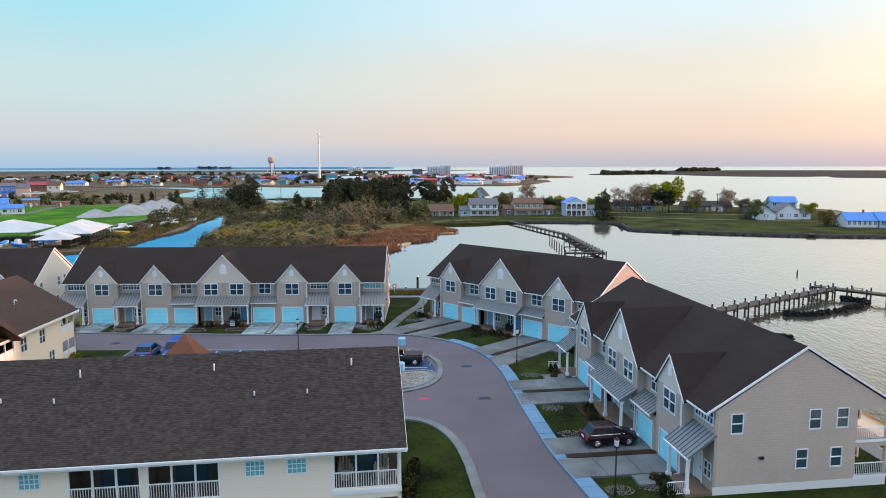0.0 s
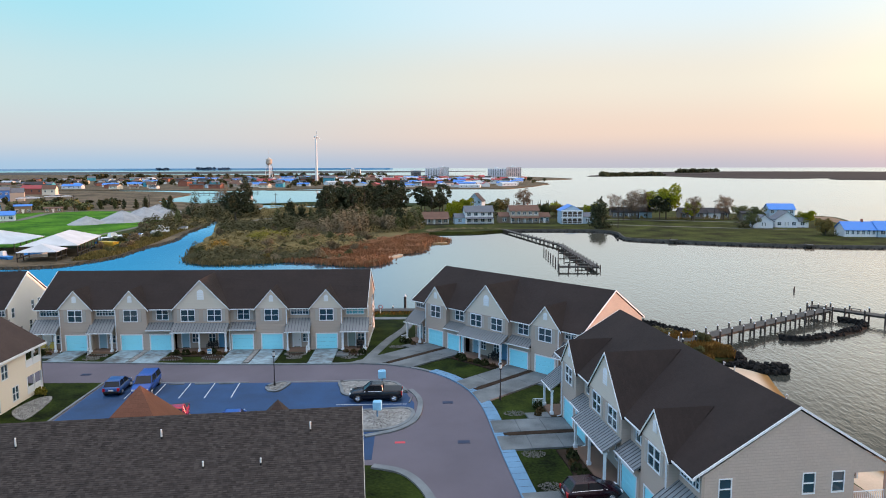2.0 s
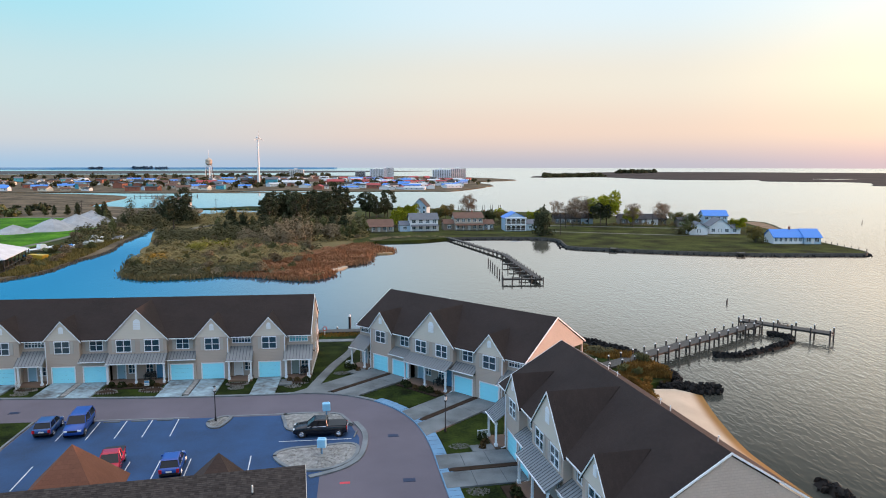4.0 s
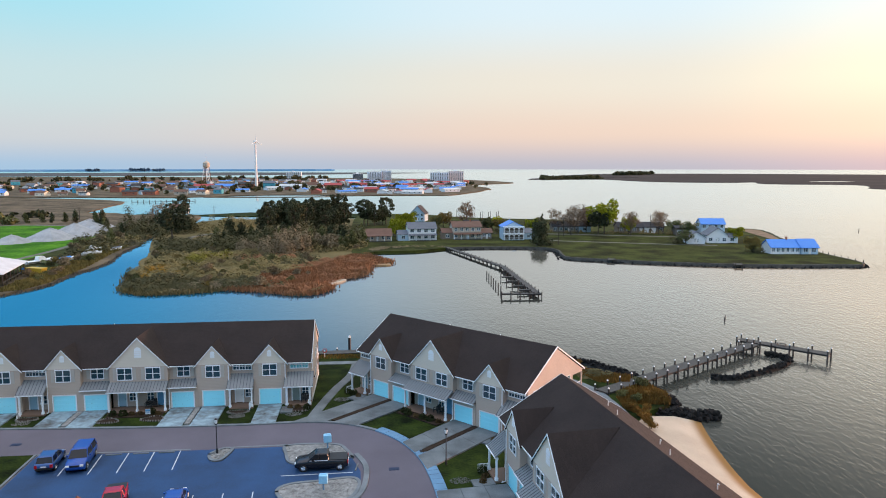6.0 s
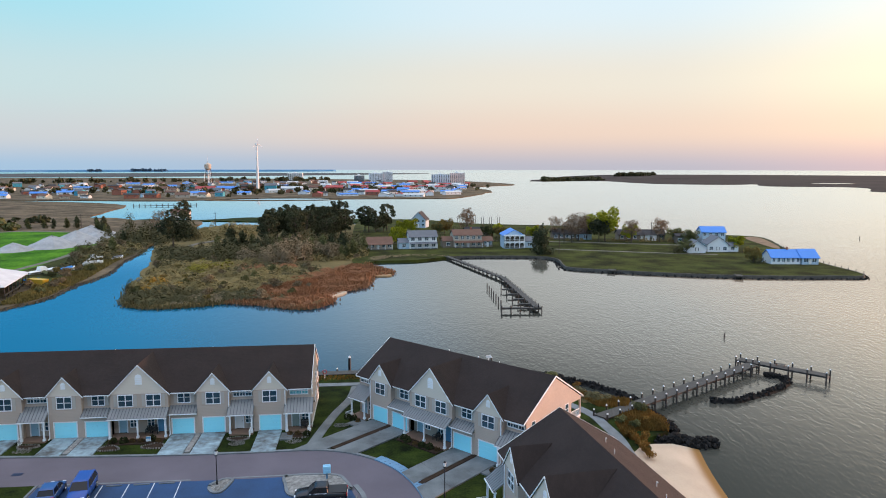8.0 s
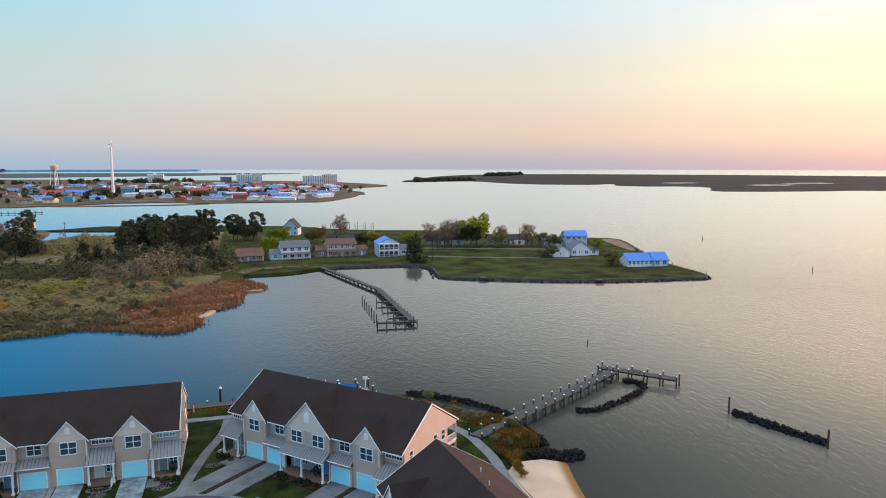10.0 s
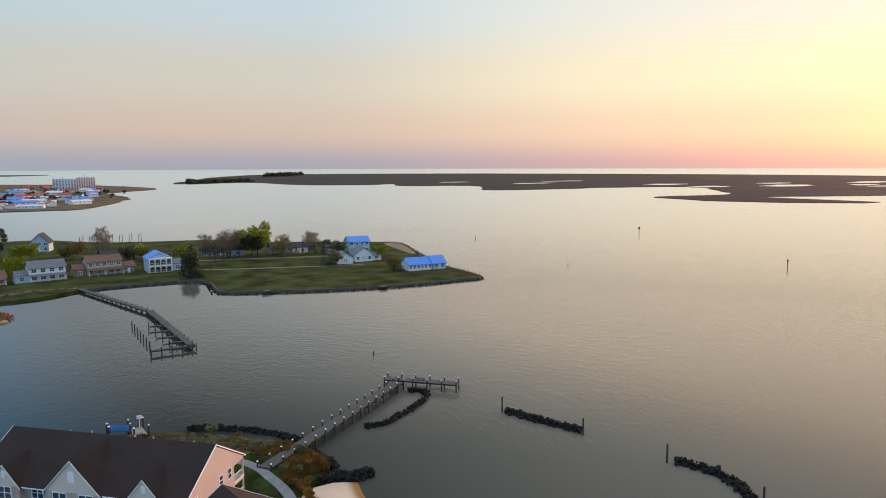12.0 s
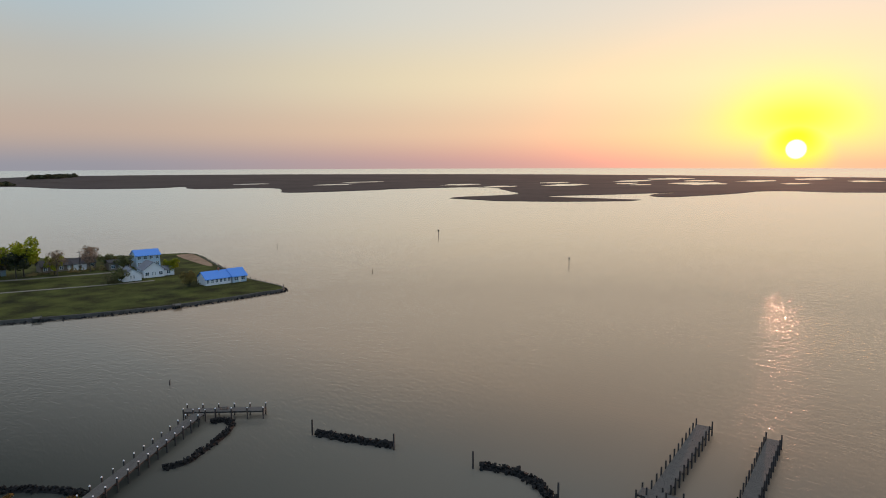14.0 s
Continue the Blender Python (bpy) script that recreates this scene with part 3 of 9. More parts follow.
def bay_lines():
    bm = bmesh.new()
    for x in (-29.4, -26.5, -23.7, -21.0, -18.2):
        prism(bm, [(x - 0.05, 77.7), (x + 0.25, 72.8), (x + 0.35, 72.8), (x + 0.05, 77.7)], G + 0.005, G + 0.02)
    for x in (-28.6, -25.6, -22.7, -19.95, -17.2, -14.4, -11.6, -8.8):
        prism(bm, [(x - 0.05, 66.8), (x + 0.25, 61.9), (x + 0.35, 61.9), (x + 0.05, 66.8)], G + 0.005, G + 0.02)
    prism(bm, [(-6.5, 69.85), (0.8, 69.75), (0.8, 69.87), (-6.5, 69.97)], G + 0.005, G + 0.02)
    single("bay_lines", bm, PAINT, "white painted parking bay lines", "road marking", kind="structure")


bay_lines()


def gravel_bed(outline, label):
    t = thing("gravel_island", label, "traffic island", group="gravel islands in the car park")
    bm = bmesh.new()
    out = smooth_line(outline, 6, True)
    ring = out + out[:2]
    band(bm, ring, 0.0, 0.35, G - 0.1, G + 0.16)
    part("kerb_ring", bm, KERBGREY, t, "grey concrete kerb")
    bm = bmesh.new()
    prism(bm, out, G - 0.1, G + 0.1)
    part("bed", bm, GRAVEL, t)
    bm = bmesh.new()
    rnd = random.Random(5)
    cx, cy = sum(p[0] for p in out) / len(out), sum(p[1] for p in out) / len(out)
    for i in range(420):
        p = rnd.choice(out)
        k = math.sqrt(rnd.random()) * 0.9
        x, y, s = cx + (p[0] - cx) * k, cy + (p[1] - cy) * k, rnd.uniform(0.05, 0.14)
        z = G + 0.09
        v = [bm.verts.new((x + s * rnd.uniform(0.6, 1.2) * math.cos(a), y + s * rnd.uniform(0.6, 1.2) * math.sin(a), z)) for a in (0, 2.1, 4.2)]
        w = bm.verts.new((x, y, z + s * rnd.uniform(0.5, 1.0)))
        for a in range(3):
            bm.faces.new((v[a], v[(a + 1) % 3], w))
    tagged(part("stone_fill", bm, GRAVEL, t), kind="stuff")
    return t


gravel_bed([(-6.6, 77.6), (-6.6, 75.0), (-6.1, 73.0), (-5.0, 72.4), (-4.8, 73.6), (-3.0, 74.0), (-0.4, 74.0), (0.9, 73.2), (0.3, 75.4), (-1.2, 77.3)], "kerbed bed of grey stones at the end of the car park")
gravel_bed([(-6.3, 66.1), (-5.4, 67.6), (-2.2, 68.0), (0.6, 68.3), (1.3, 67.0), (0.6, 64.6), (-1.4, 63.0), (-4.4, 63.4)], "kerbed bed of grey stones with a cable box on it")
gravel_bed([(-14.9, 76.2), (-14.4, 74.5), (-13.3, 74.3), (-12.7, 75.6), (-12.4, 77.4), (-13.6, 77.7)], "small kerbed stone bed round a lamp post")
bm = bmesh.new()
band(bm, smooth_line([(1.0, 74.2), (1.9, 71.5), (2.0, 68.5), (1.4, 65.2), (-0.2, 63.0), (-3.0, 61.6)], 6), -0.1, 0.45, 1.0, G + 0.13)
single("kerb", bm, KERBGREY, "grey curved concrete kerb at the car park's end", "kerb", kind="structure")


def wheel_stop(x, y):
    bm = bmesh.new()
    slab(bm, [(-0.85, -0.07, 0.12), (0.85, -0.07, 0.12), (0.85, 0.07, 0.12), (-0.85, 0.07, 0.12)], 0.12)
    bmesh.ops.bevel(bm, geom=[e for e in bm.edges if e.verts[0].co.z > 0.1 and e.verts[1].co.z > 0.1], offset=0.03, segments=1, affect="EDGES")
    return single("wheel_stop", bm, KERBGREY, "grey concrete wheel stop in the car park", "wheel stop", pose(x, y, G + 0.012), "wheel stops of the car park")


st = wheel_stop(-28.1, 77.45)
for x in (-25.2, -22.3, -19.6, -31.0):
    copy_thing(st, pose(x, 77.45 - 0.01 * (x + 28), G + 0.012))
copy_thing(st, pose(1.2, 70.9, G + 0.012, 0, 0, 80))
for k, (x, y) in enumerate(((5.09, 70.1), (6.0, 59.84), (-37.2, 81.8))):
    bm = bmesh.new()
    box(bm, -0.55, -0.35, 0, 0.55, 0.35, 0.018)
    for i in range(5):
        box(bm, -0.5 + i * 0.2, -0.3, 0.016, -0.4 + i * 0.2, 0.3, 0.03)
    single("drain_grate", bm, GRATE, "dark iron drain grate in the road", "drain", pose(x, y, G), "road drains")

# the beach, wet and golden towards the water


def beach_mat():
    m = SAND.copy()
    m.name = "beach_sand_wet_below"
    nt = m.node_tree
    N, L = nt.nodes, nt.links
    base = N["Principled BSDF"].inputs["Base Color"]
    dry = base.links[0].from_socket
    geo = N.new("ShaderNodeNewGeometry")
    sp = N.new("ShaderNodeSeparateXYZ")
    L.new(geo.outputs["Position"], sp.inputs[0])
    mr = N.new("ShaderNodeMapRange")
    mr.interpolation_type = "SMOOTHSTEP"
    mr.inputs[1].default_value, mr.inputs[2].default_value = 0.10, 0.62
    L.new(sp.outputs[2], mr.inputs[0])
    mx = N.new("ShaderNodeMix")
    mx.data_type = "RGBA"
    mx.inputs[6].default_value = (0.24, 0.135, 0.05, 1)
    L.new(mr.outputs[0], mx.inputs[0])
    L.new(dry, mx.inputs[7])
    L.new(mx.outputs[2], base)
    return m


bm = bmesh.new()
edge = smooth_line([(45.0, 81.4), (43.7, 77.0), (42.5, 72.2), (41.4, 66.6), (41.0, 62.0), (41.4, 52.0), (42.8, 38.0), (45.3, 10.0), (47.3, -30.0)], 8)
prev = None
for i, (x, y) in enumerate(edge):
    cur = [bm.verts.new(p) for p in ((35.0, y, 1.27), (x - 3.6, y, 1.0), (x - 1.6, y, 0.5), (x - 0.4, y, 0.12), (x + 2.5, y, -0.5))]
    if prev:
        for k in range(4):
            bm.faces.new((prev[k], prev[k + 1], cur[k + 1], cur[k]))
    prev = cur
bc = single("beach", bm, beach_mat(), "pale sand beach, golden and wet along the water", "beach", kind="structure")
bc.data.polygons.foreach_set("use_smooth", [True] * len(bc.data.polygons))

# the channel's island, the point with its houses and the boatyard bank
land("marsh_island", [(-60.4, 193), (-58.2, 186), (-51.5, 181), (-42, 181.8), (-33, 185.6), (-21, 180.5), (-14.3, 176), (-9.4, 176.8), (-5.6, 184), (-9.0, 193), (-3.3, 199), (3.2, 206), (6.2, 225), (13, 231), (8.0, 243), (4.2, 254), (10, 300), (10, 420), (-60, 430), (-86, 420), (-90, 340), (-84, 300), (-75, 266), (-72, 243), (-67, 230), (-66.5, 218), (-62.7, 203)], -1.5, 0.55, THICKET, "brushy marsh island with thickets and woods", "ground", amount=0.7, seed=3)
land("point", [(0, 251), (8, 256), (24, 257.5), (37, 265), (46, 266.5), (61, 265), (74, 262), (78, 253), (76, 240), (76, 232), (86, 225.3), (104, 215.8), (123, 208.4), (142, 204.4), (155, 203.2), (167.4, 204.4), (172.6, 237), (186, 274), (203.5, 318), (192, 332), (172, 345), (150, 362), (133, 392), (72, 420), (43, 456), (8, 452), (0, 400)], -1.5, 1.1, POINTGRASS, "grassy point of land with houses along the shore", "ground", n=3)
land("boatyard_bank", [(-88.4, 182), (-85.6, 189), (-82.6, 198), (-83.3, 216), (-81.5, 238), (-86, 267), (-88, 294), (-92, 330), (-94, 420), (-103, 470), (-141, 475), (-165, 500), (-187, 510), (-196, 570), (-230, 690), (-420, 760), (-900, 700), (-900, 130), (-170, 172), (-130, 175), (-108, 177), (-98, 176.5), (-92, 178.4)], -1.5, 0.7, MARSH, "brown marsh and boatyard bank across the creek", "ground", amount=0.4, n=4)
land("field", [(-150, 228), (-122, 219), (-112, 250), (-117, 328), (-128, 372), (-150, 392), (-195, 397), (-250, 330), (-270, 250), (-200, 225)], 0.3, 0.76, FIELD, "bright green mown field beside the boatyard", "field", n=4)
land("causeway", [(-141, 474), (-103, 468), (-60, 455), (-10, 440), (8, 448), (8, 470), (-60, 490), (-76, 494), (-103, 476), (-141, 486)], -1.0, 0.62, GRASS, "green strip between creek and bay", "ground", n=3)
# town, far shores
land("town_ground", [(-1400, 690), (-420, 770), (-215, 745), (-150, 770), (-97, 800), (-41, 792), (-20, 770), (77, 768), (115, 775), (182, 930), (200, 1010), (205, 1180), (300, 1300), (320, 1395), (285, 1600), (225, 1750), (60, 1900), (-300, 2100), (-900, 2300), (-2600, 2200), (-2600, 900)], -1.0, 0.9, MARSH, "flat town shore with brown marsh edges", "ground", amount=3, n=4)
land("bay_spit", [(-150, 748), (-60, 742), (-20, 752), (-18, 760), (-70, 757), (-150, 762)], -1.0, 0.5, MARSH, "low marsh spit in the bay", "ground", amount=1, n=4)
land("far_shore", [(-4300, 2400), (-2000, 2380), (-900, 2480), (-350, 2750), (80, 3150), (380, 3650), (-300, 3900), (-1200, 4050), (-3000, 3700), (-4300, 2700)], -1.0, 0.8, FARSHORE, "distant low marsh shore", "ground", amount=6, n=4)
land("far_marsh", [(430, 1650), (545, 1700), (625, 1640), (630, 1400), (740, 1300), (830, 1330), (760, 1190), (880, 1106), (790, 965), (755, 892), (928, 850), (962, 861), (1118, 805), (1119, 722), (1080, 690), (949, 575), (887, 547), (768, 572), (744, 524), (738, 458), (766, 394), (853, 334), (868, 478), (959, 437), (1101, 367), (1000, 374), (950, 323), (1107, 280), (1253, 254), (1274, 97), (1700, -150), (2000, -400), (2700, -700), (2500, 200), (2650, 1360), (2100, 2550), (1370, 3030), (1250, 2600), (980, 2300), (720, 1930), (520, 1880)], -1.0, 0.6, FARMARSH, "wide brown salt marsh across the bay", "ground", amount=4, n=3)
land("far_island", [(620, 2050), (900, 1960), (1250, 2350), (1400, 2900), (1100, 2900), (800, 2500)], -1.0, 0.9, FARMARSH, "low wooded island in the bay", "ground", amount=8, n=4)

# ---- terraces of townhouses ----
WINDOWS = {}


def window(parent, x, y, z, w, h, cols=2, rows=2, turn=0.0, label="", glass=None):
    """A white-framed window whose frame stands proud of the wall; x is its middle, z its sill."""
    glass = glass or (BLUEPANE if w > 1.2 else GLASS)
    key = (round(w, 2), round(h, 2), cols, rows, glass.name)
    if key not in WINDOWS:
        bm = bmesh.new()
        f, top = (0.06, 0.07) if w < 1.05 else (0.09, 0.14)
        fine = cols > 3 and rows > 3
        us, zs = [-w / 2 + w * i / cols for i in range(cols + 1)], [h * i / rows for i in range(rows + 1)]
        if fine:
            us, zs = [-w / 2, w / 2], [0, h]
        tx = [0.0] + [0.045 if (cols == 2 or i % 2 == 0) else 0.018 for i in range(1, len(us) - 1)] + [0.0]
        tz = [0.0] + [0.03 if rows == 2 else 0.016] * (len(zs) - 2) + [0.0]
        holes = [(us[i] + tx[i], us[i + 1] - tx[i + 1], zs[j] + tz[j], zs[j + 1] - tz[j + 1]) for i in range(len(us) - 1) for j in range(len(zs) - 1)]
        wall_x(bm, -w / 2 - f, w / 2 + f, -0.1, h + top, -0.065, 0.05, holes)
        bp = bmesh.new()
        box(bp, -w / 2, 0.0, 0, w / 2, 0.02, h)
        bars = []
        if fine:
            bv, bh = bmesh.new(), bmesh.new()
            box(bv, -0.018, -0.035, 0, 0.018, -0.001, h)
            box(bh, -w / 2, -0.03, -0.016, w / 2, -0.001, 0.016)
            bars = [mesh_of("muntin", bv, TRIM), mesh_of("muntin", bh, TRIM)]
        WINDOWS[key] = (mesh_of("window", bm, TRIM), mesh_of("pane", bp, glass), bars)
    fr, pn, bars = WINDOWS[key]
    m = pose(x, y, z, 0, 0, turn)
    o = shared("window", fr, parent, m, label)
    shared("pane", pn, o, Matrix())
    if bars:
        for i in range(1, cols):
            shared("muntin", bars[0], o, pose(-w / 2 + w * i / cols, 0, 0))
        for i in range(1, rows):
            shared("muntin", bars[1], o, pose(0, 0, h * i / rows))
    return o


def sheet(bm, us, zs, solid, at):
    """A wall of one piece over a grid of cells; at(u, depth, z) gives the place of a corner."""
    seen = {}

    def corner(i, k, j):
        if (i, k, j) not in seen:
            seen[(i, k, j)] = bm.verts.new(at(us[i], k, zs[j]))
        return seen[(i, k, j)]

    for i in range(len(us) - 1):
        for j in range(len(zs) - 1):
            if not solid(i, j):
                continue
            for k in (0, 1):
                bm.faces.new([corner(i, k, j), corner(i + 1, k, j), corner(i + 1, k, j + 1), corner(i, k, j + 1)])
            for di, dj, a, b in ((-1, 0, (0, 0), (0, 1)), (1, 0, (1, 0), (1, 1)), (0, -1, (0, 0), (1, 0)), (0, 1, (0, 1), (1, 1))):
                if not solid(i + di, j + dj):
                    bm.faces.new([corner(i + a[0], 0, j + a[1]), corner(i + b[0], 0, j + b[1]), corner(i + b[0], 1, j + b[1]), corner(i + a[0], 1, j + a[1])])


def wall_grid(bm, u0, u1, z0, z1, holes, at):
    us = sorted({u0, u1, *[v for h in holes for v in h[:2] if u0 < v < u1]})
    zs = sorted({z0, z1, *[v for h in holes for v in h[2:] if z0 < v < z1]})

    def solid(i, j):
        if not (0 <= i < len(us) - 1 and 0 <= j < len(zs) - 1):
            return False
        u, z = (us[i] + us[i + 1]) / 2, (zs[j] + zs[j + 1]) / 2
        return not any(h[0] < u < h[1] and h[2] < z < h[3] for h in holes)

    sheet(bm, us, zs, solid, at)


def wall_x(bm, x0, x1, z0, z1, y0, y1, holes=()):
    """A wall along x with rectangular openings (x0, x1, z0, z1)."""
    wall_grid(bm, x0, x1, z0, z1, holes, lambda u, k, z: (u, y1 if k else y0, z))


def wall_y(bm, y0, y1, z0, z1, x0, x1, holes=()):
    wall_grid(bm, y0, y1, z0, z1, holes, lambda u, k, z: (x1 if k else x0, u, z))


RIDGE, EAVE, SLOPE = 9.85, 5.70, 0.615
GW, RW, BW = -6.9, -6.15, 6.3     # gable front, recessed front, rear wall


def garage_door(parent, x, y):
    w, h = 2.7, 2.15
    bm = bmesh.new()
    for r in range(4):
        z0 = r * h / 4
        box(bm, x - w / 2, y + 0.02, z0 + 0.008, x + w / 2, y + 0.06, z0 + h / 4 - 0.008)
        for c in range(4):
            cx = x - w / 2 + (c + 0.5) * w / 4
            box(bm, cx - 0.25, y + 0.008, z0 + 0.11, cx + 0.25, y + 0.03, z0 + h / 4 - 0.11)
    o = part("garage_door", bm, DOOR, parent, "white panelled garage door coloured by blue skylight")
    bm = bmesh.new()
    box(bm, x - w / 2 - 0.14, y - 0.05, 0, x - w / 2, y + 0.06, h + 0.14)
    box(bm, x + w / 2, y - 0.05, 0, x + w / 2 + 0.14, y + 0.06, h + 0.14)
    box(bm, x - w / 2, y - 0.05, h, x + w / 2, y + 0.06, h + 0.14)
    part("door_frame", bm, TRIM, o)


def front_door(parent, x, y, colour, label):
    bm = bmesh.new()
    box(bm, x - 0.46, y - 0.05, 0.25, x + 0.46, y + 0.03, 2.3)
    for k in range(2):
        for s in (-0.2, 0.2):
            box(bm, x + s - 0.14, y - 0.065, 0.45 + k * 0.95, x + s + 0.14, y - 0.045, 1.25 + k * 0.85)
    d = part("front_door", bm, colour, parent, label)
    bm = bmesh.new()
    box(bm, x - 0.6, y - 0.08, 0.2, x - 0.46, y + 0.04, 2.44)
    box(bm, x + 0.46, y - 0.08, 0.2, x + 0.6, y + 0.04, 2.44)
    box(bm, x - 0.46, y - 0.08, 2.3, x + 0.46, y + 0.04, 2.44)
    part("door_frame", bm, TRIM, d)
    bm = bmesh.new()
    tube(bm, (x + 0.36, y - 0.12, 1.25), (x + 0.36, y - 0.05, 1.25), 0.035)
    part("door_knob", bm, BLACK, d)


def metal_roof(parent, x0, x1, y_wall, y_edge, z_wall, z_edge, hip0=False, hip1=False):
    bm = bmesh.new()
    a0, a1 = (x0 + 0.5 if hip0 else x0), (x1 - 0.5 if hip1 else x1)
    slab(bm, [(x0, y_edge, z_edge), (x1, y_edge, z_edge), (a1, y_wall, z_wall), (a0, y_wall, z_wall)], 0.07)
    n = max(2, round((x1 - x0) / 0.42))
    o = part("porch_roof", bm, METAL, parent, "grey standing-seam metal porch roof")
    bm = bmesh.new()
    for i in range(n + 1):
        x = x0 + 0.04 + (x1 - x0 - 0.08) * i / n
        xt = min(max(x, a0), a1)
        tube(bm, (x, y_edge, z_edge + 0.02), (xt, y_wall, z_wall + 0.02), 0.03, n=4)
    part("seams", bm, SEAM, o)
    bm = bmesh.new()
    box(bm, x0 - 0.02, y_edge - 0.09, z_edge - 0.12, x1 + 0.02, y_edge - 0.005, z_edge - 0.02)
    part("gutter", bm, TRIM, o)
    return o


def post(parent, x, y, z1, r=0.095):
    bm = bmesh.new()
    box(bm, x - r, y - r, 0.25, x + r, y + r, z1)
    box(bm, x - r - 0.06, y - r - 0.06, 0.2, x + r + 0.06, y + r + 0.06, 0.48)
    box(bm, x - r - 0.05, y - r - 0.05, z1 - 0.16, x + r + 0.05, y + r + 0.05, z1)
    part("porch_post", bm, TRIM, parent, "square white porch post")


def downspout(parent, x, y, z1):
    bm = bmesh.new()
    box(bm, x - 0.05, y - 0.1, 0.15, x + 0.05, y - 0.02, z1)
    slab(bm, [(x - 0.05, y - 0.5, 0.12), (x + 0.05, y - 0.5, 0.12), (x + 0.05, y - 0.02, 0.22), (x - 0.05, y - 0.02, 0.22)], 0.07)
    part("downspout", bm, TRIM, parent)


BALUSTERS = {}


def railing(parent, p, q, z, h=0.95, name="railing", gap=0.13):
    """A white balustrade between two plan points: two rails and its balusters."""
    p, q = Vector((*p, z)), Vector((*q, z))
    bm = bmesh.new()
    up = Vector((0, 0, 1))
    tube(bm, p + up * h, q + up * h, 0.045, n=4)
    o = part(name, bm, TRIM, parent, "white balustrade")
    bm = bmesh.new()
    tube(bm, p + up * 0.12, q + up * 0.12, 0.035, n=4)
    part("bottom_rail", bm, TRIM, o)
    if h not in BALUSTERS:
        bb = bmesh.new()
        tube(bb, (0, 0, 0.12), (0, 0, h), 0.02, n=4)
        BALUSTERS[h] = mesh_of("baluster", bb, TRIM)
    n = max(2, int((q - p).length / gap))
    for i in range(n + 1):
        shared("baluster", BALUSTERS[h], o, Matrix.Translation(p.lerp(q, i / n)))
    return o


def gable(parent, xc, half, apex, vent):
    """A gabled front with its own roof that runs back into the main roof."""
    base = EAVE
    sl = (apex - base) / half
    wall_bm = bmesh.new()
    v = [wall_bm.verts.new(p) for p in ((xc - half, GW, base), (xc + half, GW, base), (xc, GW, apex), (xc - half, GW + 0.2, base), (xc + half, GW + 0.2, base), (xc, GW + 0.2, apex))]
    for f in ((0, 1, 2), (5, 4, 3), (0, 3, 4, 1), (1, 4, 5, 2), (2, 5, 3, 0)):
        wall_bm.faces.new([v[i] for i in f])
    part("gable_wall", wall_bm, GABLE, parent, "beige boarded gable front")
    over, front = 0.28, GW - 0.12
    back = -(RIDGE - apex) / SLOPE - 0.02
    bm = bmesh.new()
    for s in (-1, 1):
        e = (xc + s * (half + over), base - sl * over + 0.14)
        # lower edge runs back along the eave, upper edge to the main slope
        ylow = -(RIDGE - e[1]) / SLOPE + 0.25
        pts = [(e[0], front, e[1]), (xc, front, apex + 0.14), (xc, back + 0.1, apex + 0.14), (e[0], ylow, e[1])]
        slab(bm, pts if s < 0 else pts[::-1], 0.13)
    part("gable_roof", bm, SHINGLE, parent, "charcoal shingled gable roof")
    bm = bmesh.new()
    for s in (-1, 1):
        e = (xc + s * (half + over), base - sl * over)
        pts = [(e[0], front - 0.04, e[1] + 0.13), (xc, front - 0.04, apex + 0.13), (xc, front - 0.04, apex - 0.02), (e[0], front - 0.04, e[1] - 0.02)]
        a = [bm.verts.new(p) for p in pts]
        b = [bm.verts.new((p[0], p[1] + 0.05, p[2])) for p in pts]
        bm.faces.new(a)
        bm.faces.new(b[::-1])
        for i in range(4):
            bm.faces.new((a[i], a[(i + 1) % 4], b[(i + 1) % 4], b[i]))
    part("bargeboard", bm, TRIM, parent)
    bm = bmesh.new()
    w, h, zc = vent
    arch = [(-w / 2, 0), (w / 2, 0)] + [(w / 2 * math.cos(a), h + w / 2 * math.sin(a)) for a in [k * math.pi / 8 for k in range(9)]]
    a = [bm.verts.new((xc + x, GW - 0.05, zc + z)) for x, z in arch]
    b = [bm.verts.new((xc + x, GW + 0.01, zc + z)) for x, z in arch]
    bm.faces.new(a)
    bm.faces.new(b[::-1])
    for i in range(len(a)):
        bm.faces.new((a[i], a[(i + 1) % len(a)], b[(i + 1) % len(a)], b[i]))
    o = part("gable_vent", bm, TRIM, parent, "white arched louvre vent")
    bm = bmesh.new()
    for i in range(4):
        box(bm, xc - w / 2 + 0.04, GW - 0.065, zc + 0.05 + i * h / 4, xc + w / 2 - 0.04, GW - 0.045, zc + 0.05 + i * h / 4 + h / 8)
    part("louvres", bm, WHITE, o)


def shutters(parent, x, y, z, w, h):
    for s in (-1, 1):
        bm = bmesh.new()
        cx = x + s * (w / 2 + 0.36)
        box(bm, cx - 0.2, y - 0.05, z - 0.04, cx + 0.2, y, z + h + 0.06)
        for k in range(6):
            box(bm, cx - 0.15, y - 0.065, z + 0.05 + k * h / 6, cx + 0.15, y - 0.045, z + 0.05 + k * h / 6 + h / 10)
        part("shutter", bm, SHUTTER, parent)


def porch_floor(t, a, b, y):
    bm = bmesh.new()
    box(bm, a, y, -0.05, b, RW, 0.2)
    part("porch_floor", bm, BROWNDECK, t, "brown porch floor")


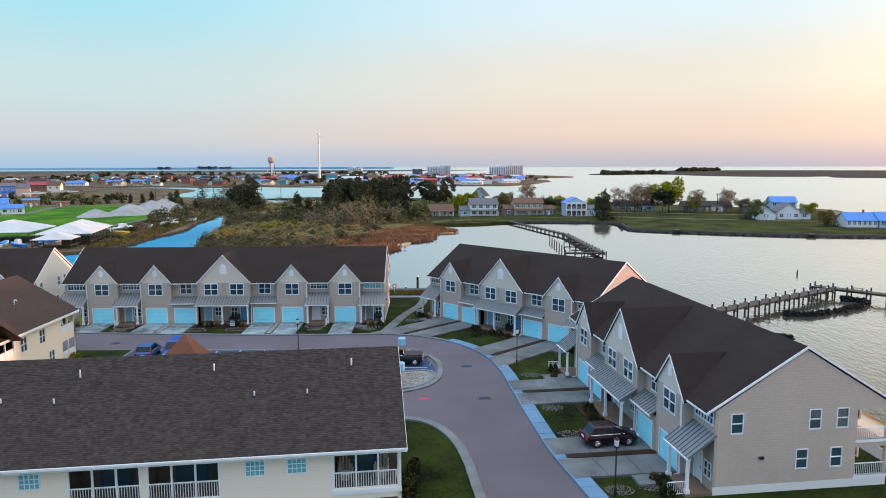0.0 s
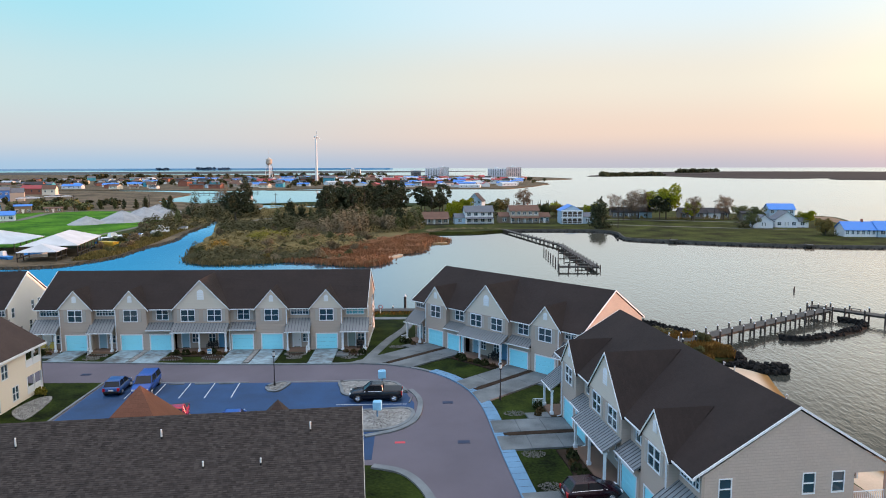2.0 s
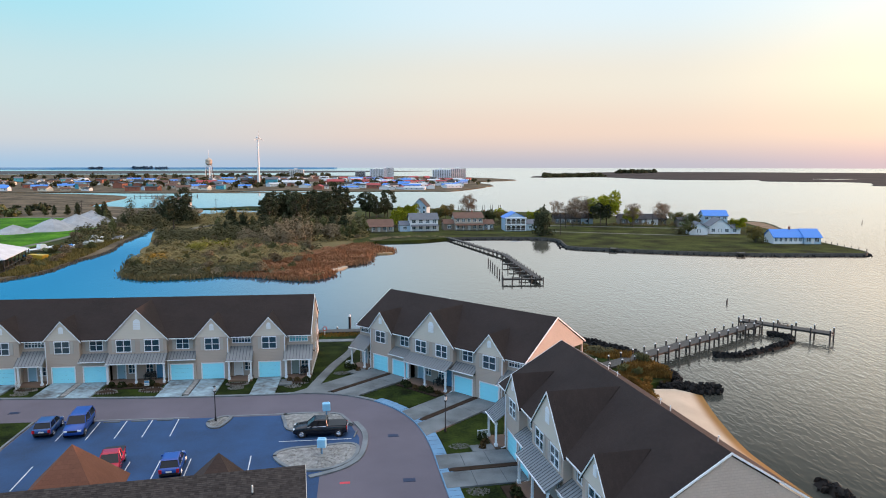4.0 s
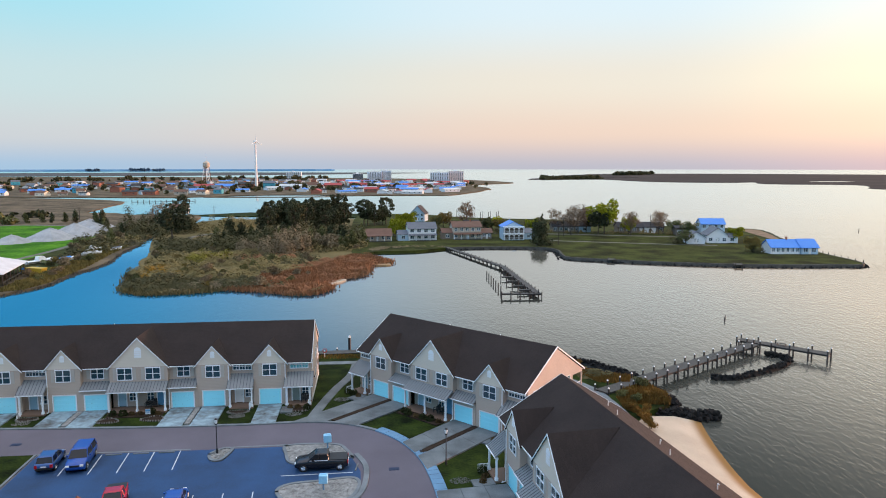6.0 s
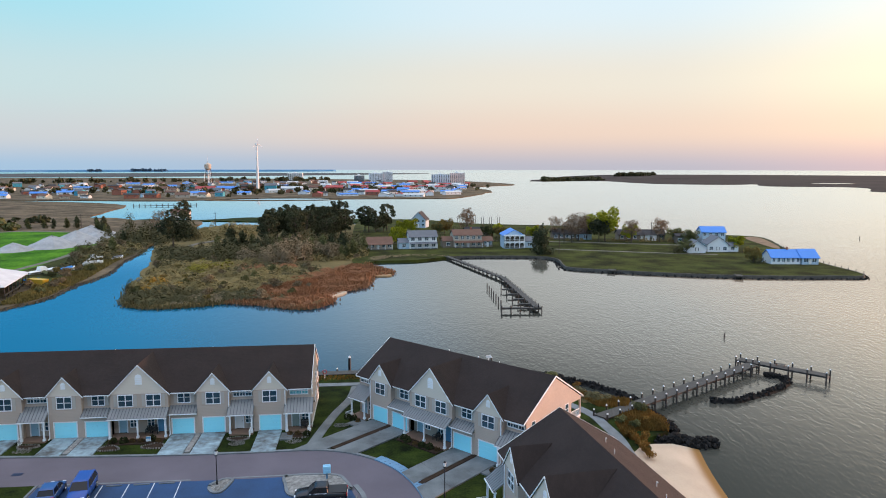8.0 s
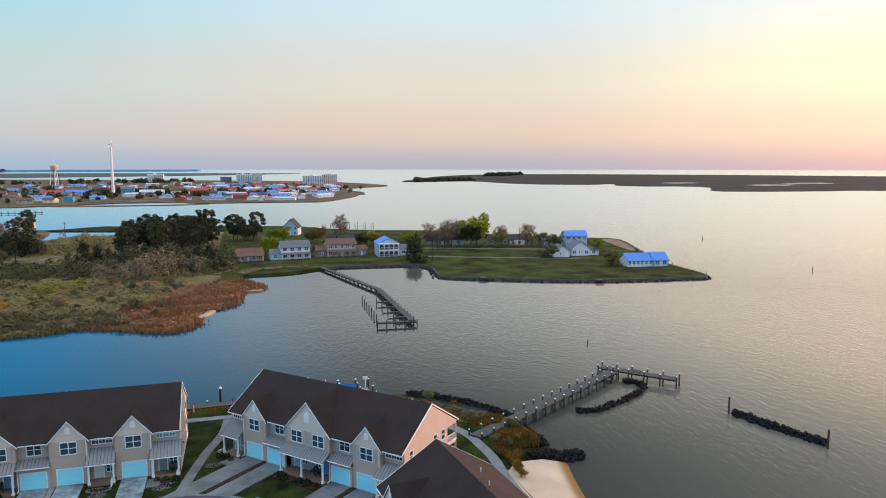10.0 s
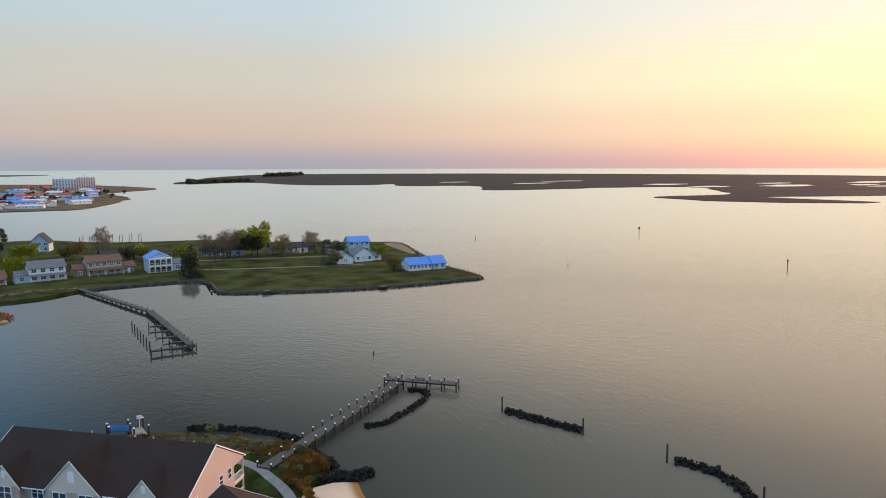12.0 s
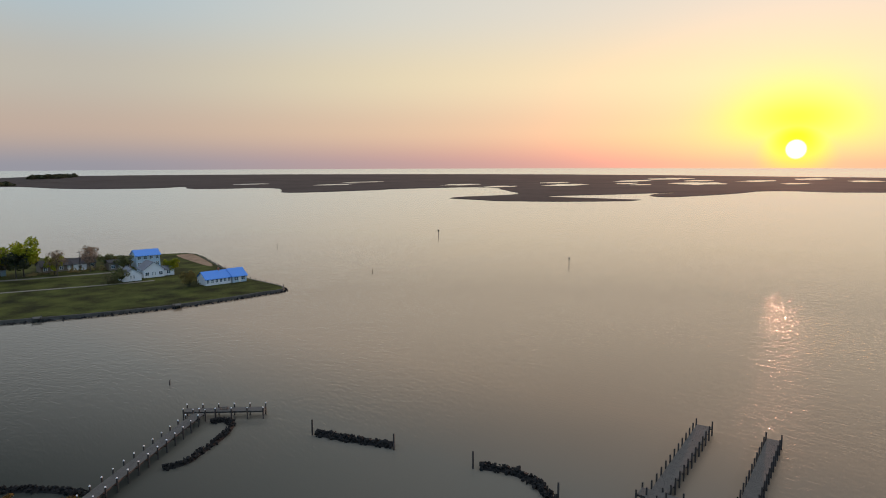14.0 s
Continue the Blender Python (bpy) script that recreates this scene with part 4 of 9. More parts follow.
def terrace(label, halves, m, end_shakes=True):
    """A row of townhouses. halves: the front's segments from its middle outwards, mirrored on both sides."""
    t = thing("townhouse_row", label, "townhouses", m, "townhouse rows of the estate")
    L = halves[-1][2]
    colours = [BLUEDOOR, WHITE, WHITE, GREYDOOR]
    nd = 0
    for s in (-1, 1):
        for kind, x0, x1 in halves:
            a, b = (x0, x1) if s > 0 else (-x1, -x0)
            xc = (a + b) / 2
            wall = bmesh.new()
            if kind == "big":
                if s < 0:
                    wall.free()
                    continue
                a, b, xc = -x1, x1, 0.0
                w, h, z = 1.75, 1.45, 4.05
                holes = [(c - w / 2, c + w / 2, z, z + h) for c in (-1.75, 1.75)]
                wall_x(wall, a, b, 2.9, EAVE, GW, GW + 0.2, holes)
                for c in (-1.75, 1.75):
                    window(t, c, GW + 0.03, z, w, h, 2, 2)
                    shutters(t, c, GW, z, w, h)
                gable(t, 0.0, x1, 9.45, (0.86, 0.95, 6.9))
                for c in (a, b):
                    box(wall, c - 0.1 if c > 0 else c, GW + 0.2, 2.9, c if c > 0 else c + 0.1, RW, EAVE)
                wall_x(wall, a, b, 0.2, 2.9, RW, RW + 0.2, [(-2.9, -1.98, 0.2, 2.3), (1.98, 2.9, 0.2, 2.3), (-1.5, -0.7, 1.0, 2.1), (0.7, 1.5, 1.0, 2.1)])
                box(wall, a, GW + 0.2, 2.75, b, RW, 2.9)
                for c, col in ((-2.44, BLUEDOOR), (2.44, BLUEDOOR2)):
                    front_door(t, c, RW + 0.06, col, "pale blue front door under the porch")
                for c in (-1.1, 1.1):
                    window(t, c, RW + 0.03, 1.0, 0.8, 1.1, 2, 2)
                metal_roof(t, a - 0.1, b + 0.1, GW, GW - 1.45, 3.75, 2.85)
                for c in (a + 0.15, 0.0, b - 0.15):
                    post(t, c, GW - 1.2, 2.72)
                porch_floor(t, a, b, GW - 1.4)
            if kind == "garage":
                w, h, z = 1.5, 1.35, 4.1
                wall_x(wall, a, b, 2.9, EAVE, RW, RW + 0.2, [(xc - w / 2, xc + w / 2, z, z + h)])
                wall_x(wall, a, b, 0.0, 2.8, GW - 0.12, GW + 0.08, [(xc - 1.35, xc + 1.35, 0.0, 2.15)])
                window(t, xc, RW + 0.03, z, w, h, 2, 2)
                shutters(t, xc, RW, z, w, h)
                garage_door(t, xc, GW - 0.08)
                metal_roof(t, a - 0.05, b + 0.05, RW, GW - 0.5, 3.72, 2.95)
                downspout(t, a + 0.12 if s > 0 else b - 0.12, GW - 0.14, 2.75)
            if kind == "gable":
                w, h, z = 1.75, 1.45, 4.05
                wall_x(wall, a, b, 0.0, EAVE, GW, GW + 0.2, [(xc - w / 2, xc + w / 2, z, z + h), (xc - 1.35, xc + 1.35, 0.0, 2.15)])
                for c in (a, b):
                    x = c if c == a else c - 0.1
                    box(wall, x, GW + 0.2, 0, x + 0.1, RW, EAVE)
                window(t, xc, GW + 0.03, z, w, h, 2, 2)
                shutters(t, xc, GW, z, w, h)
                garage_door(t, xc, GW + 0.04)
                gable(t, xc, (b - a) / 2, 8.1, (0.54, 0.6, 6.6))
                downspout(t, (b - 0.12) if s > 0 else (a + 0.12), GW, 5.6)
            if kind in ("porch", "end"):
                w, h, z = 2.3, 0.85, 4.72
                wall_x(wall, a, b, 0.2, EAVE, RW, RW + 0.2, [(xc - w / 2, xc + w / 2, z, z + h), (xc - 0.95, xc - 0.03, 0.2, 2.3), (xc + 0.35, xc + 1.15, 1.0, 2.0)])
                window(t, xc, RW + 0.03, z, w, h, 6, 2, glass=CYANPANE if kind == "end" and L > 20 and s > 0 else GLASS)
                front_door(t, xc - 0.49, RW + 0.06, colours[nd % 4], "front door under the metal-roofed porch")
                nd += 1
                window(t, xc + 0.75, RW + 0.03, 1.0, 0.8, 1.0, 2, 2)
                metal_roof(t, a - 0.25, b + (0.3 if kind == "end" and s > 0 else 0.1), RW, GW - 1.15, 4.2, 2.75, False, False)
                post(t, b - 0.15 if s > 0 else a + 0.15, GW - 0.95, 2.62)
                post(t, a + 0.15 if s > 0 else b - 0.15, GW - 0.95, 2.62)
                porch_floor(t, a, b, GW - 1.1)
                railing(t, ((a + 0.3) if s < 0 else (b - 0.3), GW - 1.05), ((a + 0.3) if s < 0 else (b - 0.3), GW - 2.2), 0.0, 0.95, "step_rail")
            part("front_wall", wall, SIDING, t, "taupe lap-sided front wall")
    # end walls, with corner balconies at the back, and the rear wall
    ww, wh = 0.75, 1.25
    ends = [(-4.63, 4.2), (0.88, 4.25), (2.85, 4.25), (0.07, 1.55), (2.55, 1.55)]
    for s in (-1, 1):
        endw = bmesh.new()
        x0, x1 = (L - 0.2, L) if s > 0 else (-L, -L + 0.2)
        wall_y(endw, RW + 0.2, BW, 0.55, EAVE, x0, x1, [(y - ww / 2, y + ww / 2, z, z + wh) for y, z in ends] + [(3.95, BW - 0.15, 3.25, 5.35), (3.95, BW - 0.15, 0.75, 2.75)])
        v = [endw.verts.new(p) for p in ((x0, RW, EAVE), (x0, BW, EAVE), (x0, 0, RIDGE - 0.25), (x1, RW, EAVE), (x1, BW, EAVE), (x1, 0, RIDGE - 0.25))]
        for f in ((0, 1, 2), (5, 4, 3), (0, 3, 4, 1), (1, 4, 5, 2), (2, 5, 3, 0)):
            endw.faces.new([v[i] for i in f])
        for y, z in ends:
            window(t, (L - 0.03) * s, y, z, ww, wh, 1, 2, 90 * s)
        for z in (0.75, 3.25):
            railing(t, ((L - 0.1) * s, 3.95), ((L - 0.1) * s, BW - 0.15), z - 0.15)
        for z in (0.55, 3.05):
            bm = bmesh.new()
            box(bm, (L + 0.03) * s if s < 0 else L - 0.22, 3.9, z, -L + 0.22 if s < 0 else L + 0.03, BW + 0.03, z + 0.2)
            part("balcony_edge", bm, TRIM, t)
        xi = (L - 3.2) * s
        part("end_wall", endw, SHAKES, t, "taupe shake-clad gable end")
        endw = bmesh.new()
        box(endw, min(xi, xi - 0.15 * s), 3.75, 0.55, max(xi, xi - 0.15 * s), BW, EAVE)
        box(endw, min(xi, L * s - 0.2 * s), 3.6, 0.55, max(xi, L * s - 0.2 * s), 3.75, EAVE)
        box(endw, min(xi, L * s - 0.2 * s), 3.75, 2.95, max(xi, L * s - 0.2 * s), BW, 3.1)
        bm = bmesh.new()
        box(bm, x0 - (0.02 if s < 0 else 0), RW, 0, x1 + (0.02 if s > 0 else 0), BW, 0.55)
        part("foundation", bm, WHITE, t, "white painted foundation")
        bm = bmesh.new()
        box(bm, (L + 0.0) * s - 0.06, -3.0, 2.35, (L + 0.0) * s + 0.1 * s + 0.06, -2.7, 2.5)
        part("wall_lamp", bm, BLACK, t, "small black wall lamp")
        part("balcony_recess", endw, SHAKES, t, "shake-clad walls of a corner balcony")
    rear = bmesh.new()
    holes = []
    k = int(2 * L / 3.6)
    for i in range(k):
        x = -L + 3.5 + i * (2 * L - 7.0) / max(1, k - 1)
        for z in (0.9, 3.7):
            holes.append((x - 0.85, x + 0.85, z, z + 1.45))
    wall_x(rear, -L + 3.2, L - 3.2, 0, EAVE, BW - 0.2, BW, holes)
    part("rear_wall", rear, SIDING, t)
    for h in holes:
        window(t, (h[0] + h[1]) / 2, BW - 0.03, h[2], 1.7, 1.45, 2, 2, 180)
    # main roof
    ov = 0.1
    bm = bmesh.new()
    ye, ze = 6.75, RIDGE - 6.75 * SLOPE
    slab(bm, [(-L - ov, -ye, ze), (L + ov, -ye, ze), (L + ov, 0, RIDGE), (-L - ov, 0, RIDGE)], 0.14)
    slab(bm, [(L + ov, ye, ze), (-L - ov, ye, ze), (-L - ov, 0, RIDGE), (L + ov, 0, RIDGE)], 0.14)
    part("roof", bm, SHINGLE, t, "charcoal shingled main roof")
    for s in (-1, 1):
        for q in (-1, 1):
            bm = bmesh.new()
            x = s * (L + ov + 0.02)
            pts = [(x, 0, RIDGE + 0.02), (x, q * (ye + 0.03), ze + 0.02), (x, q * (ye + 0.03), ze - 0.15), (x, 0, RIDGE - 0.15)]
            a = [bm.verts.new(p) for p in pts]
            b = [bm.verts.new((p[0] - s * 0.05, p[1], p[2])) for p in pts]
            bm.faces.new(a)
            bm.faces.new(b[::-1])
            for i in range(4):
                bm.faces.new((a[i], a[(i + 1) % 4], b[(i + 1) % 4], b[i]))
            part("rake_board", bm, TRIM, t)
    for q in (-1, 1):
        bm = bmesh.new()
        box(bm, -L - ov, q * ye - 0.07, ze - 0.20, L + ov, q * ye + 0.07, ze - 0.09)
        part("eave_gutter", bm, TRIM, t)
    # pipes on the rear slope
    for i, (x, y) in enumerate(((-0.55, 2.2), (-0.25, 1.0), (0.1, 2.4), (0.35, 1.2), (0.7, 2.0))):
        bm = bmesh.new()
        z = RIDGE - y * SLOPE
        tube(bm, (x * L, y, z - 0.1), (x * L, y, z + 0.45), 0.04)
        if i % 2 == 0:
            tube(bm, (x * L, y, z + 0.42), (x * L + 0.2, y, z + 0.42), 0.04)
        part("vent_pipe", bm, WHITE, t, "white roof vent pipe")
    return t


BLUEDOOR = mat("pale_blue_door", (0.30, 0.50, 0.62), 0.5, var=0.05, bump=0)
BLUEDOOR2 = mat("mid_blue_door", (0.10, 0.30, 0.50), 0.5, var=0.05, bump=0)
GREYDOOR = mat("grey_green_door", (0.25, 0.32, 0.30), 0.5, var=0.05, bump=0)
BROWNDECK = mat("brown_deck", (0.20, 0.125, 0.085), 0.8, var=0.2, bump=0.1)
SHORT = [("big", 0, 3.6), ("garage", 3.6, 7.2), ("gable", 7.2, 11.3), ("end", 11.3, 14.2)]
LONG = [("big", 0, 3.6), ("garage", 3.6, 7.2), ("gable", 7.2, 11.4), ("porch", 11.4, 14.45), ("gable", 14.45, 18.7), ("end", 18.7, 21.95)]
ROW_A = (-26.5, 98.72, -1.1)
ROW_B = (15.88, 90.35, -48.2)
ROW_C = (23.86, 54.95, -85.12)
row_b = terrace("taupe two-storey townhouse row angled to the road bend", SHORT, pose(*ROW_B[:2], G + 0.01, 0, 0, ROW_B[2]))
terrace("long taupe townhouse row with six garages facing the road", LONG, pose(*ROW_A[:2], G + 0.01, 0, 0, ROW_A[2]))
row_c = copy_thing(row_b, pose(*ROW_C[:2], G + 0.01, 0, 0, ROW_C[2]))
tagged(row_c, "taupe townhouse row between the road and the beach")

# ---- the flats (cream condominium blocks) ----
def pane_band(t, x0, x1, y, z0, z1, n):
    """A screened porch opening along x: white posts, dark recess behind, balustrade below."""
    for i in range(n + 1):
        bm = bmesh.new()
        x = x0 + (x1 - x0) * i / n
        box(bm, x - 0.05, y - 0.06, z0, x + 0.05, y + 0.06, z1)
        part("porch_mullion", bm, TRIM, t)
    railing(t, (x0, y), (x1, y), z0 - 0.1, 1.05, "balustrade", 0.14)


def shingle_courses(parent, x0, x1, ya, za, yb, zb, material, seed, step=0.13, wide=0.25):
    """Overlapping shingle tabs on one roof slope, from the eave up to the ridge."""
    q = random.Random(seed)
    run = Vector((0, yb - ya, zb - za))
    n = int(run.length / step)
    up = run.normalized()
    nrm = Vector((1, 0, 0)).cross(up)
    if nrm.z < 0:
        nrm = -nrm
    verts, faces = [], []
    for k in range(n):
        low = Vector((0, ya, za)) + up * (k * step)
        x = x0 - q.uniform(0, wide)
        while x < x1:
            w = wide * q.uniform(0.8, 1.2)
            a, b = max(x, x0), min(x + w - 0.012, x1)
            x += w
            if b - a < 0.05:
                continue
            lift, drop = q.uniform(0.014, 0.026), q.uniform(0, 0.012)
            c = low - up * drop
            i = len(verts)
            for px_, base, h in ((a, c, 0.002), (b, c, 0.002), (a, c, lift), (b, c, lift), (a, low + up * step * 1.05, 0.006), (b, low + up * step * 1.05, 0.006)):
                p = base + nrm * h
                verts.append((px_, p.y, p.z))
            faces += [(i, i + 1, i + 3, i + 2), (i + 2, i + 3, i + 5, i + 4)]
    me = bpy.data.meshes.new("shingle_tabs")
    me.from_pydata(verts, [], faces)
    me.materials.append(material)
    o = new("shingle_tabs", me)
    o.parent = parent
    return tagged(o, "courses of weathered brown-grey shingle tabs", kind="stuff")


def flats_front():
    """The block in the foreground; local x along its ridge from its east end, local y across it."""
    m = pose(-1.87, 42.22, G, 0, 0, 5.3)
    t = thing("condominium_block", "cream condominium block with a broad charcoal roof", "apartment block", m, "condominium blocks")
    L, W, ze, zr = -46.0, 6.05, 5.75, 9.85
    sl = (zr - ze) / 6.65
    holes, wins = [], []
    for k in range(2):
        z = -2.9 * k
        for x0, x1 in ((-3.85, -0.05), (-13.95, -10.15), (-18.05, -14.35), (-29.5, -25.7), (-35.5, -31.8)):
            holes.append((x0, x1, 3.2 + z, 5.45 + z))
        for x in (-20.0, -8.2, -5.9, -23.5, -38.0):
            holes.append((x - 0.5, x + 0.5, 4.35 + z, 5.42 + z))
            wins.append((x, 4.35 + z))
    bm = bmesh.new()
    wall_x(bm, L, 0.0, 0.0, ze, -W, -W + 0.2, holes)
    part("south_wall", bm, CREAM, t, "cream lap-sided wall with porches")
    bm = bmesh.new()
    wall_x(bm, L, 0.0, 0.0, ze, W - 0.2, W)
    part("north_wall", bm, CREAM, t)
    bm = bmesh.new()
    for x in (L, -0.2):
        wall_y(bm, -W, W, 0.0, ze, x, x + 0.2, [(-W + 0.2, -3.9, 3.2, 5.45), (-W + 0.2, -3.9, 0.3, 2.55)] if x > L else [])
        v = [bm.verts.new(p) for p in ((x, -W, ze), (x, W, ze), (x, 0, zr - 0.25), (x + 0.2, -W, ze), (x + 0.2, W, ze), (x + 0.2, 0, zr - 0.25))]
        for f in ((0, 1, 2), (5, 4, 3), (0, 3, 4, 1), (1, 4, 5, 2), (2, 5, 3, 0)):
            bm.faces.new([v[i] for i in f])
        part("end_wall", bm, CREAM, t)
        bm = bmesh.new()
    bm.free()
    for x, z in wins:
        window(t, x, -W + 0.03, z, 1.0, 1.06, 4, 4, glass=CYANPANE)
    for h in holes:
        if h[1] - h[0] > 2:
            pane_band(t, h[0], h[1], -W + 0.05, h[2], h[3], 3)
            # dark brown lining puts the recess shade into the colour
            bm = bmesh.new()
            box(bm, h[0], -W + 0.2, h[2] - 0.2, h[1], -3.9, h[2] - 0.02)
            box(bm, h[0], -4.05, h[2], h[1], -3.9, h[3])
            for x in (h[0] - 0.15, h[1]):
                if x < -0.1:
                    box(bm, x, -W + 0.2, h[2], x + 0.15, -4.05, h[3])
            part("porch_recess", bm, PORCHSHADE, t, "porch walls and floor coloured dark for shade")
            bm = bmesh.new()
            c = (h[0] + h[1]) / 2
            box(bm, c - 0.9, -4.09, h[2], c + 0.9, -4.055, h[2] + 2.0)
            part("porch_door", bm, GLASS, t, "dark sliding glass door")
            bm = bmesh.new()
            box(bm, h[0] - 0.1, -W - 0.06, h[2] - 0.32, h[1] + 0.08, -W + 0.0, h[2] - 0.06)
            part("porch_sill", bm, TRIM, t)
    for z in (3.2, 0.3):
        railing(t, (-0.1, -W + 0.1), (-0.1, -3.95), z - 0.1, 1.05, "balustrade", 0.14)
    # roof
    bm = bmesh.new()
    slab(bm, [(L - 0.3, -6.65, ze), (0.3, -6.65, ze), (0.3, 0, zr), (L - 0.3, 0, zr)], 0.14)
    slab(bm, [(0.3, 6.65, ze), (L - 0.3, 6.65, ze), (L - 0.3, 0, zr), (0.3, 0, zr)], 0.14)
    part("roof", bm, ROOF2, t, "brown-grey shingled roof")
    shingle_courses(t, L - 0.28, 0.28, -6.65, ze, 0.0, zr, TABS, 61)
    bm = bmesh.new()
    box(bm, L - 0.3, -6.74, ze - 0.16, 0.34, -6.62, ze - 0.03)
    part("eave_gutter", bm, TRIM, t)
    bm = bmesh.new()
    box(bm, L, -6.62, ze - 0.3, 0.3, -W, ze - 0.22)
    part("soffit", bm, TRIM, t)
    for q in (-1, 1):
        bm = bmesh.new()
        pts = [(0.32, 0, zr + 0.01), (0.32, q * 6.68, ze + 0.01), (0.32, q * 6.68, ze - 0.16), (0.32, 0, zr - 0.16)]
        a = [bm.verts.new(p) for p in pts]
        b = [bm.verts.new((p[0] - 0.03, p[1], p[2])) for p in pts]
        bm.faces.new(a)
        bm.faces.new(b[::-1])
        for i in range(4):
            bm.faces.new((a[i], a[(i + 1) % 4], b[(i + 1) % 4], b[i]))
        part("rake_board", bm, GABLE, t)
    for x, y, h in ((-2.75, -1.4, 0.55), (-11.1, -1.4, 0.55), (-18.8, -1.5, 0.6), (-5.4, -3.2, 0.4), (-8.5, -3.2, 0.4), (-19.7, -3.1, 0.4), (-22.6, -2.95, 0.4), (-27.0, -1.4, 0.55)):
        z = zr + y * sl
        bm = bmesh.new()
        tube(bm, (x, y, z - 0.1), (x, y, z + 0.14), 0.05)
        p = part("vent_pipe", bm, BLACK, t, "roof vent pipe with a white cap")
        bm = bmesh.new()
        tube(bm, (x, y, z + 0.1), (x, y, z + h), 0.05)
        part("vent_cap", bm, WHITE, p)
    # two hipped stair towers behind; the first roof's colour carries the red sunlight
    for x, y, half, za, shingles in ((-14.9, 7.7, 3.4, 9.35, SUNLITROOF), (-5.6, 7.9, 1.9, 7.8, BROWNROOF)):
        bm = bmesh.new()
        box(bm, x - half + 0.2, y - half + 0.4, 0, x + half * 0.8 - 0.4, y + half - 0.4, ze - 0.2)
        o = part("stair_tower", bm, CREAM, t, "cream stair tower")
        bm = bmesh.new()
        e = [bm.verts.new((x + i * half, y + j * half, ze - 0.3)) for i, j in ((-1.08, -1), (0.8, -1), (0.8, 1), (-1.08, 1))]
        ap = bm.verts.new((x, y, za))
        for i in range(4):
            bm.faces.new((e[i], e[(i + 1) % 4], ap))
        bm.faces.new(e[::-1])
        part("tower_roof", bm, shingles, o, "brown pyramid shingle roof")
    return t


def flats_side():
    """The block past the car park: its long side faces east."""
    t = thing("condominium_block", "cream condominium block with a brown roof beside the lawn", "apartment block", pose(-45.6, -1.55, G, 0, 0, 0), "condominium blocks")
    y0, y1, W, ze, zr = 50.0, 78.2, 6.2, 5.35, 9.35
    holes = [(75.2, 78.0, 3.3, 4.9), (75.2, 78.0, 0.4, 2.3), (63.5, 66.4, 3.3, 4.9), (63.5, 66.4, 0.4, 2.3), (56, 59, 3.3, 4.9)]
    wins = [(73.0, 0.6), (69.8, 0.2), (71.4, 3.3), (68.0, 3.3), (60.5, 3.3), (53, 3.3)]
    bm = bmesh.new()
    wall_y(bm, y0, y1, 0, ze, W - 0.2, W, holes + [(y - 0.5, y + 0.5, z, z + 1.4) for y, z in wins])
    part("east_wall", bm, CREAM, t, "cream lap-sided wall")
    bm = bmesh.new()
    wall_y(bm, y0, y1, 0, ze, -W, -W + 0.2)
    part("west_wall", bm, CREAM, t)
    for y in (y0, y1 - 0.2):
        bm = bmesh.new()
        wall_x(bm, -W, W, 0, ze, y, y + 0.2, [(3.4, W - 0.2, 3.3, 4.9), (3.4, W - 0.2, 0.4, 2.3)] if y > 60 else [])
        v = [bm.verts.new(p) for p in ((-W, y, ze), (W, y, ze), (0, y, zr - 0.2), (-W, y + 0.2, ze), (W, y + 0.2, ze), (0, y + 0.2, zr - 0.2))]
        for f in ((0, 1, 2), (5, 4, 3), (0, 3, 4, 1), (1, 4, 5, 2), (2, 5, 3, 0)):
            bm.faces.new([v[i] for i in f])
        part("end_wall", bm, CREAM, t)
    for y, z in wins:
        window(t, W - 0.03, y, z, 1.0, 1.4, 2, 2, 90)
    for a, b, z0, z1 in holes:
        bm = bmesh.new()
        box(bm, W - 0.12, a, z0, W - 0.04, b, z0 + 0.75)
        part("balcony_panel", bm, TRIM, t, "white balcony panel")
        for k in range(3):
            bm = bmesh.new()
            y = a + (b - a) * k / 2
            box(bm, W - 0.14, y - 0.06, z0, W + 0.02, y + 0.06, z1)
            part("porch_mullion", bm, TRIM, t)
        # near-black walls and floor put the porch's shade into their colour
        bm = bmesh.new()
        box(bm, W - 2.4, a, z0, W - 2.2, b, z1)
        box(bm, W - 2.4, a, z0 - 0.15, W - 0.2, b, z0)
        part("porch_recess", bm, DARK, t, "screened porch recess coloured near black for shade")
    bm = bmesh.new()
    o = 0.4
    slab(bm, [(W + o, y0 - o, ze), (W + o, y1 + o, ze), (0, y1 + o, zr), (0, y0 - o, zr)], 0.14)
    slab(bm, [(-W - o, y1 + o, ze), (-W - o, y0 - o, ze), (0, y0 - o, zr), (0, y1 + o, zr)], 0.14)
    part("roof", bm, BROWNROOF, t, "brown shingled roof")
    bm = bmesh.new()
    box(bm, W + o - 0.06, y0 - o, ze - 0.28, W + o + 0.06, y1 + o, ze - 0.04)
    part("eave_gutter", bm, TRIM, t)
    # cross gable towards the south-east
    bm = bmesh.new()
    for s in (-1, 1):
        pts = [(W + 1.6, 62.0 + s * 3.4, ze - 0.2), (W + 1.6, 62.0, ze + 2.1), (1.5, 62.0, ze + 2.1), (1.5, 62.0 + s * 3.4, ze - 0.2)]
        slab(bm, pts, 0.12)
    part("cross_gable", bm, BROWNROOF, t)
    for x, y in ((3.0, 66.5), (2.2, 71.0), (3.4, 71.8)):
        bm = bmesh.new()
        z = zr - x * 4.0 / 6.6
        tube(bm, (x, y, z - 0.1), (x, y, z + 0.5), 0.07)
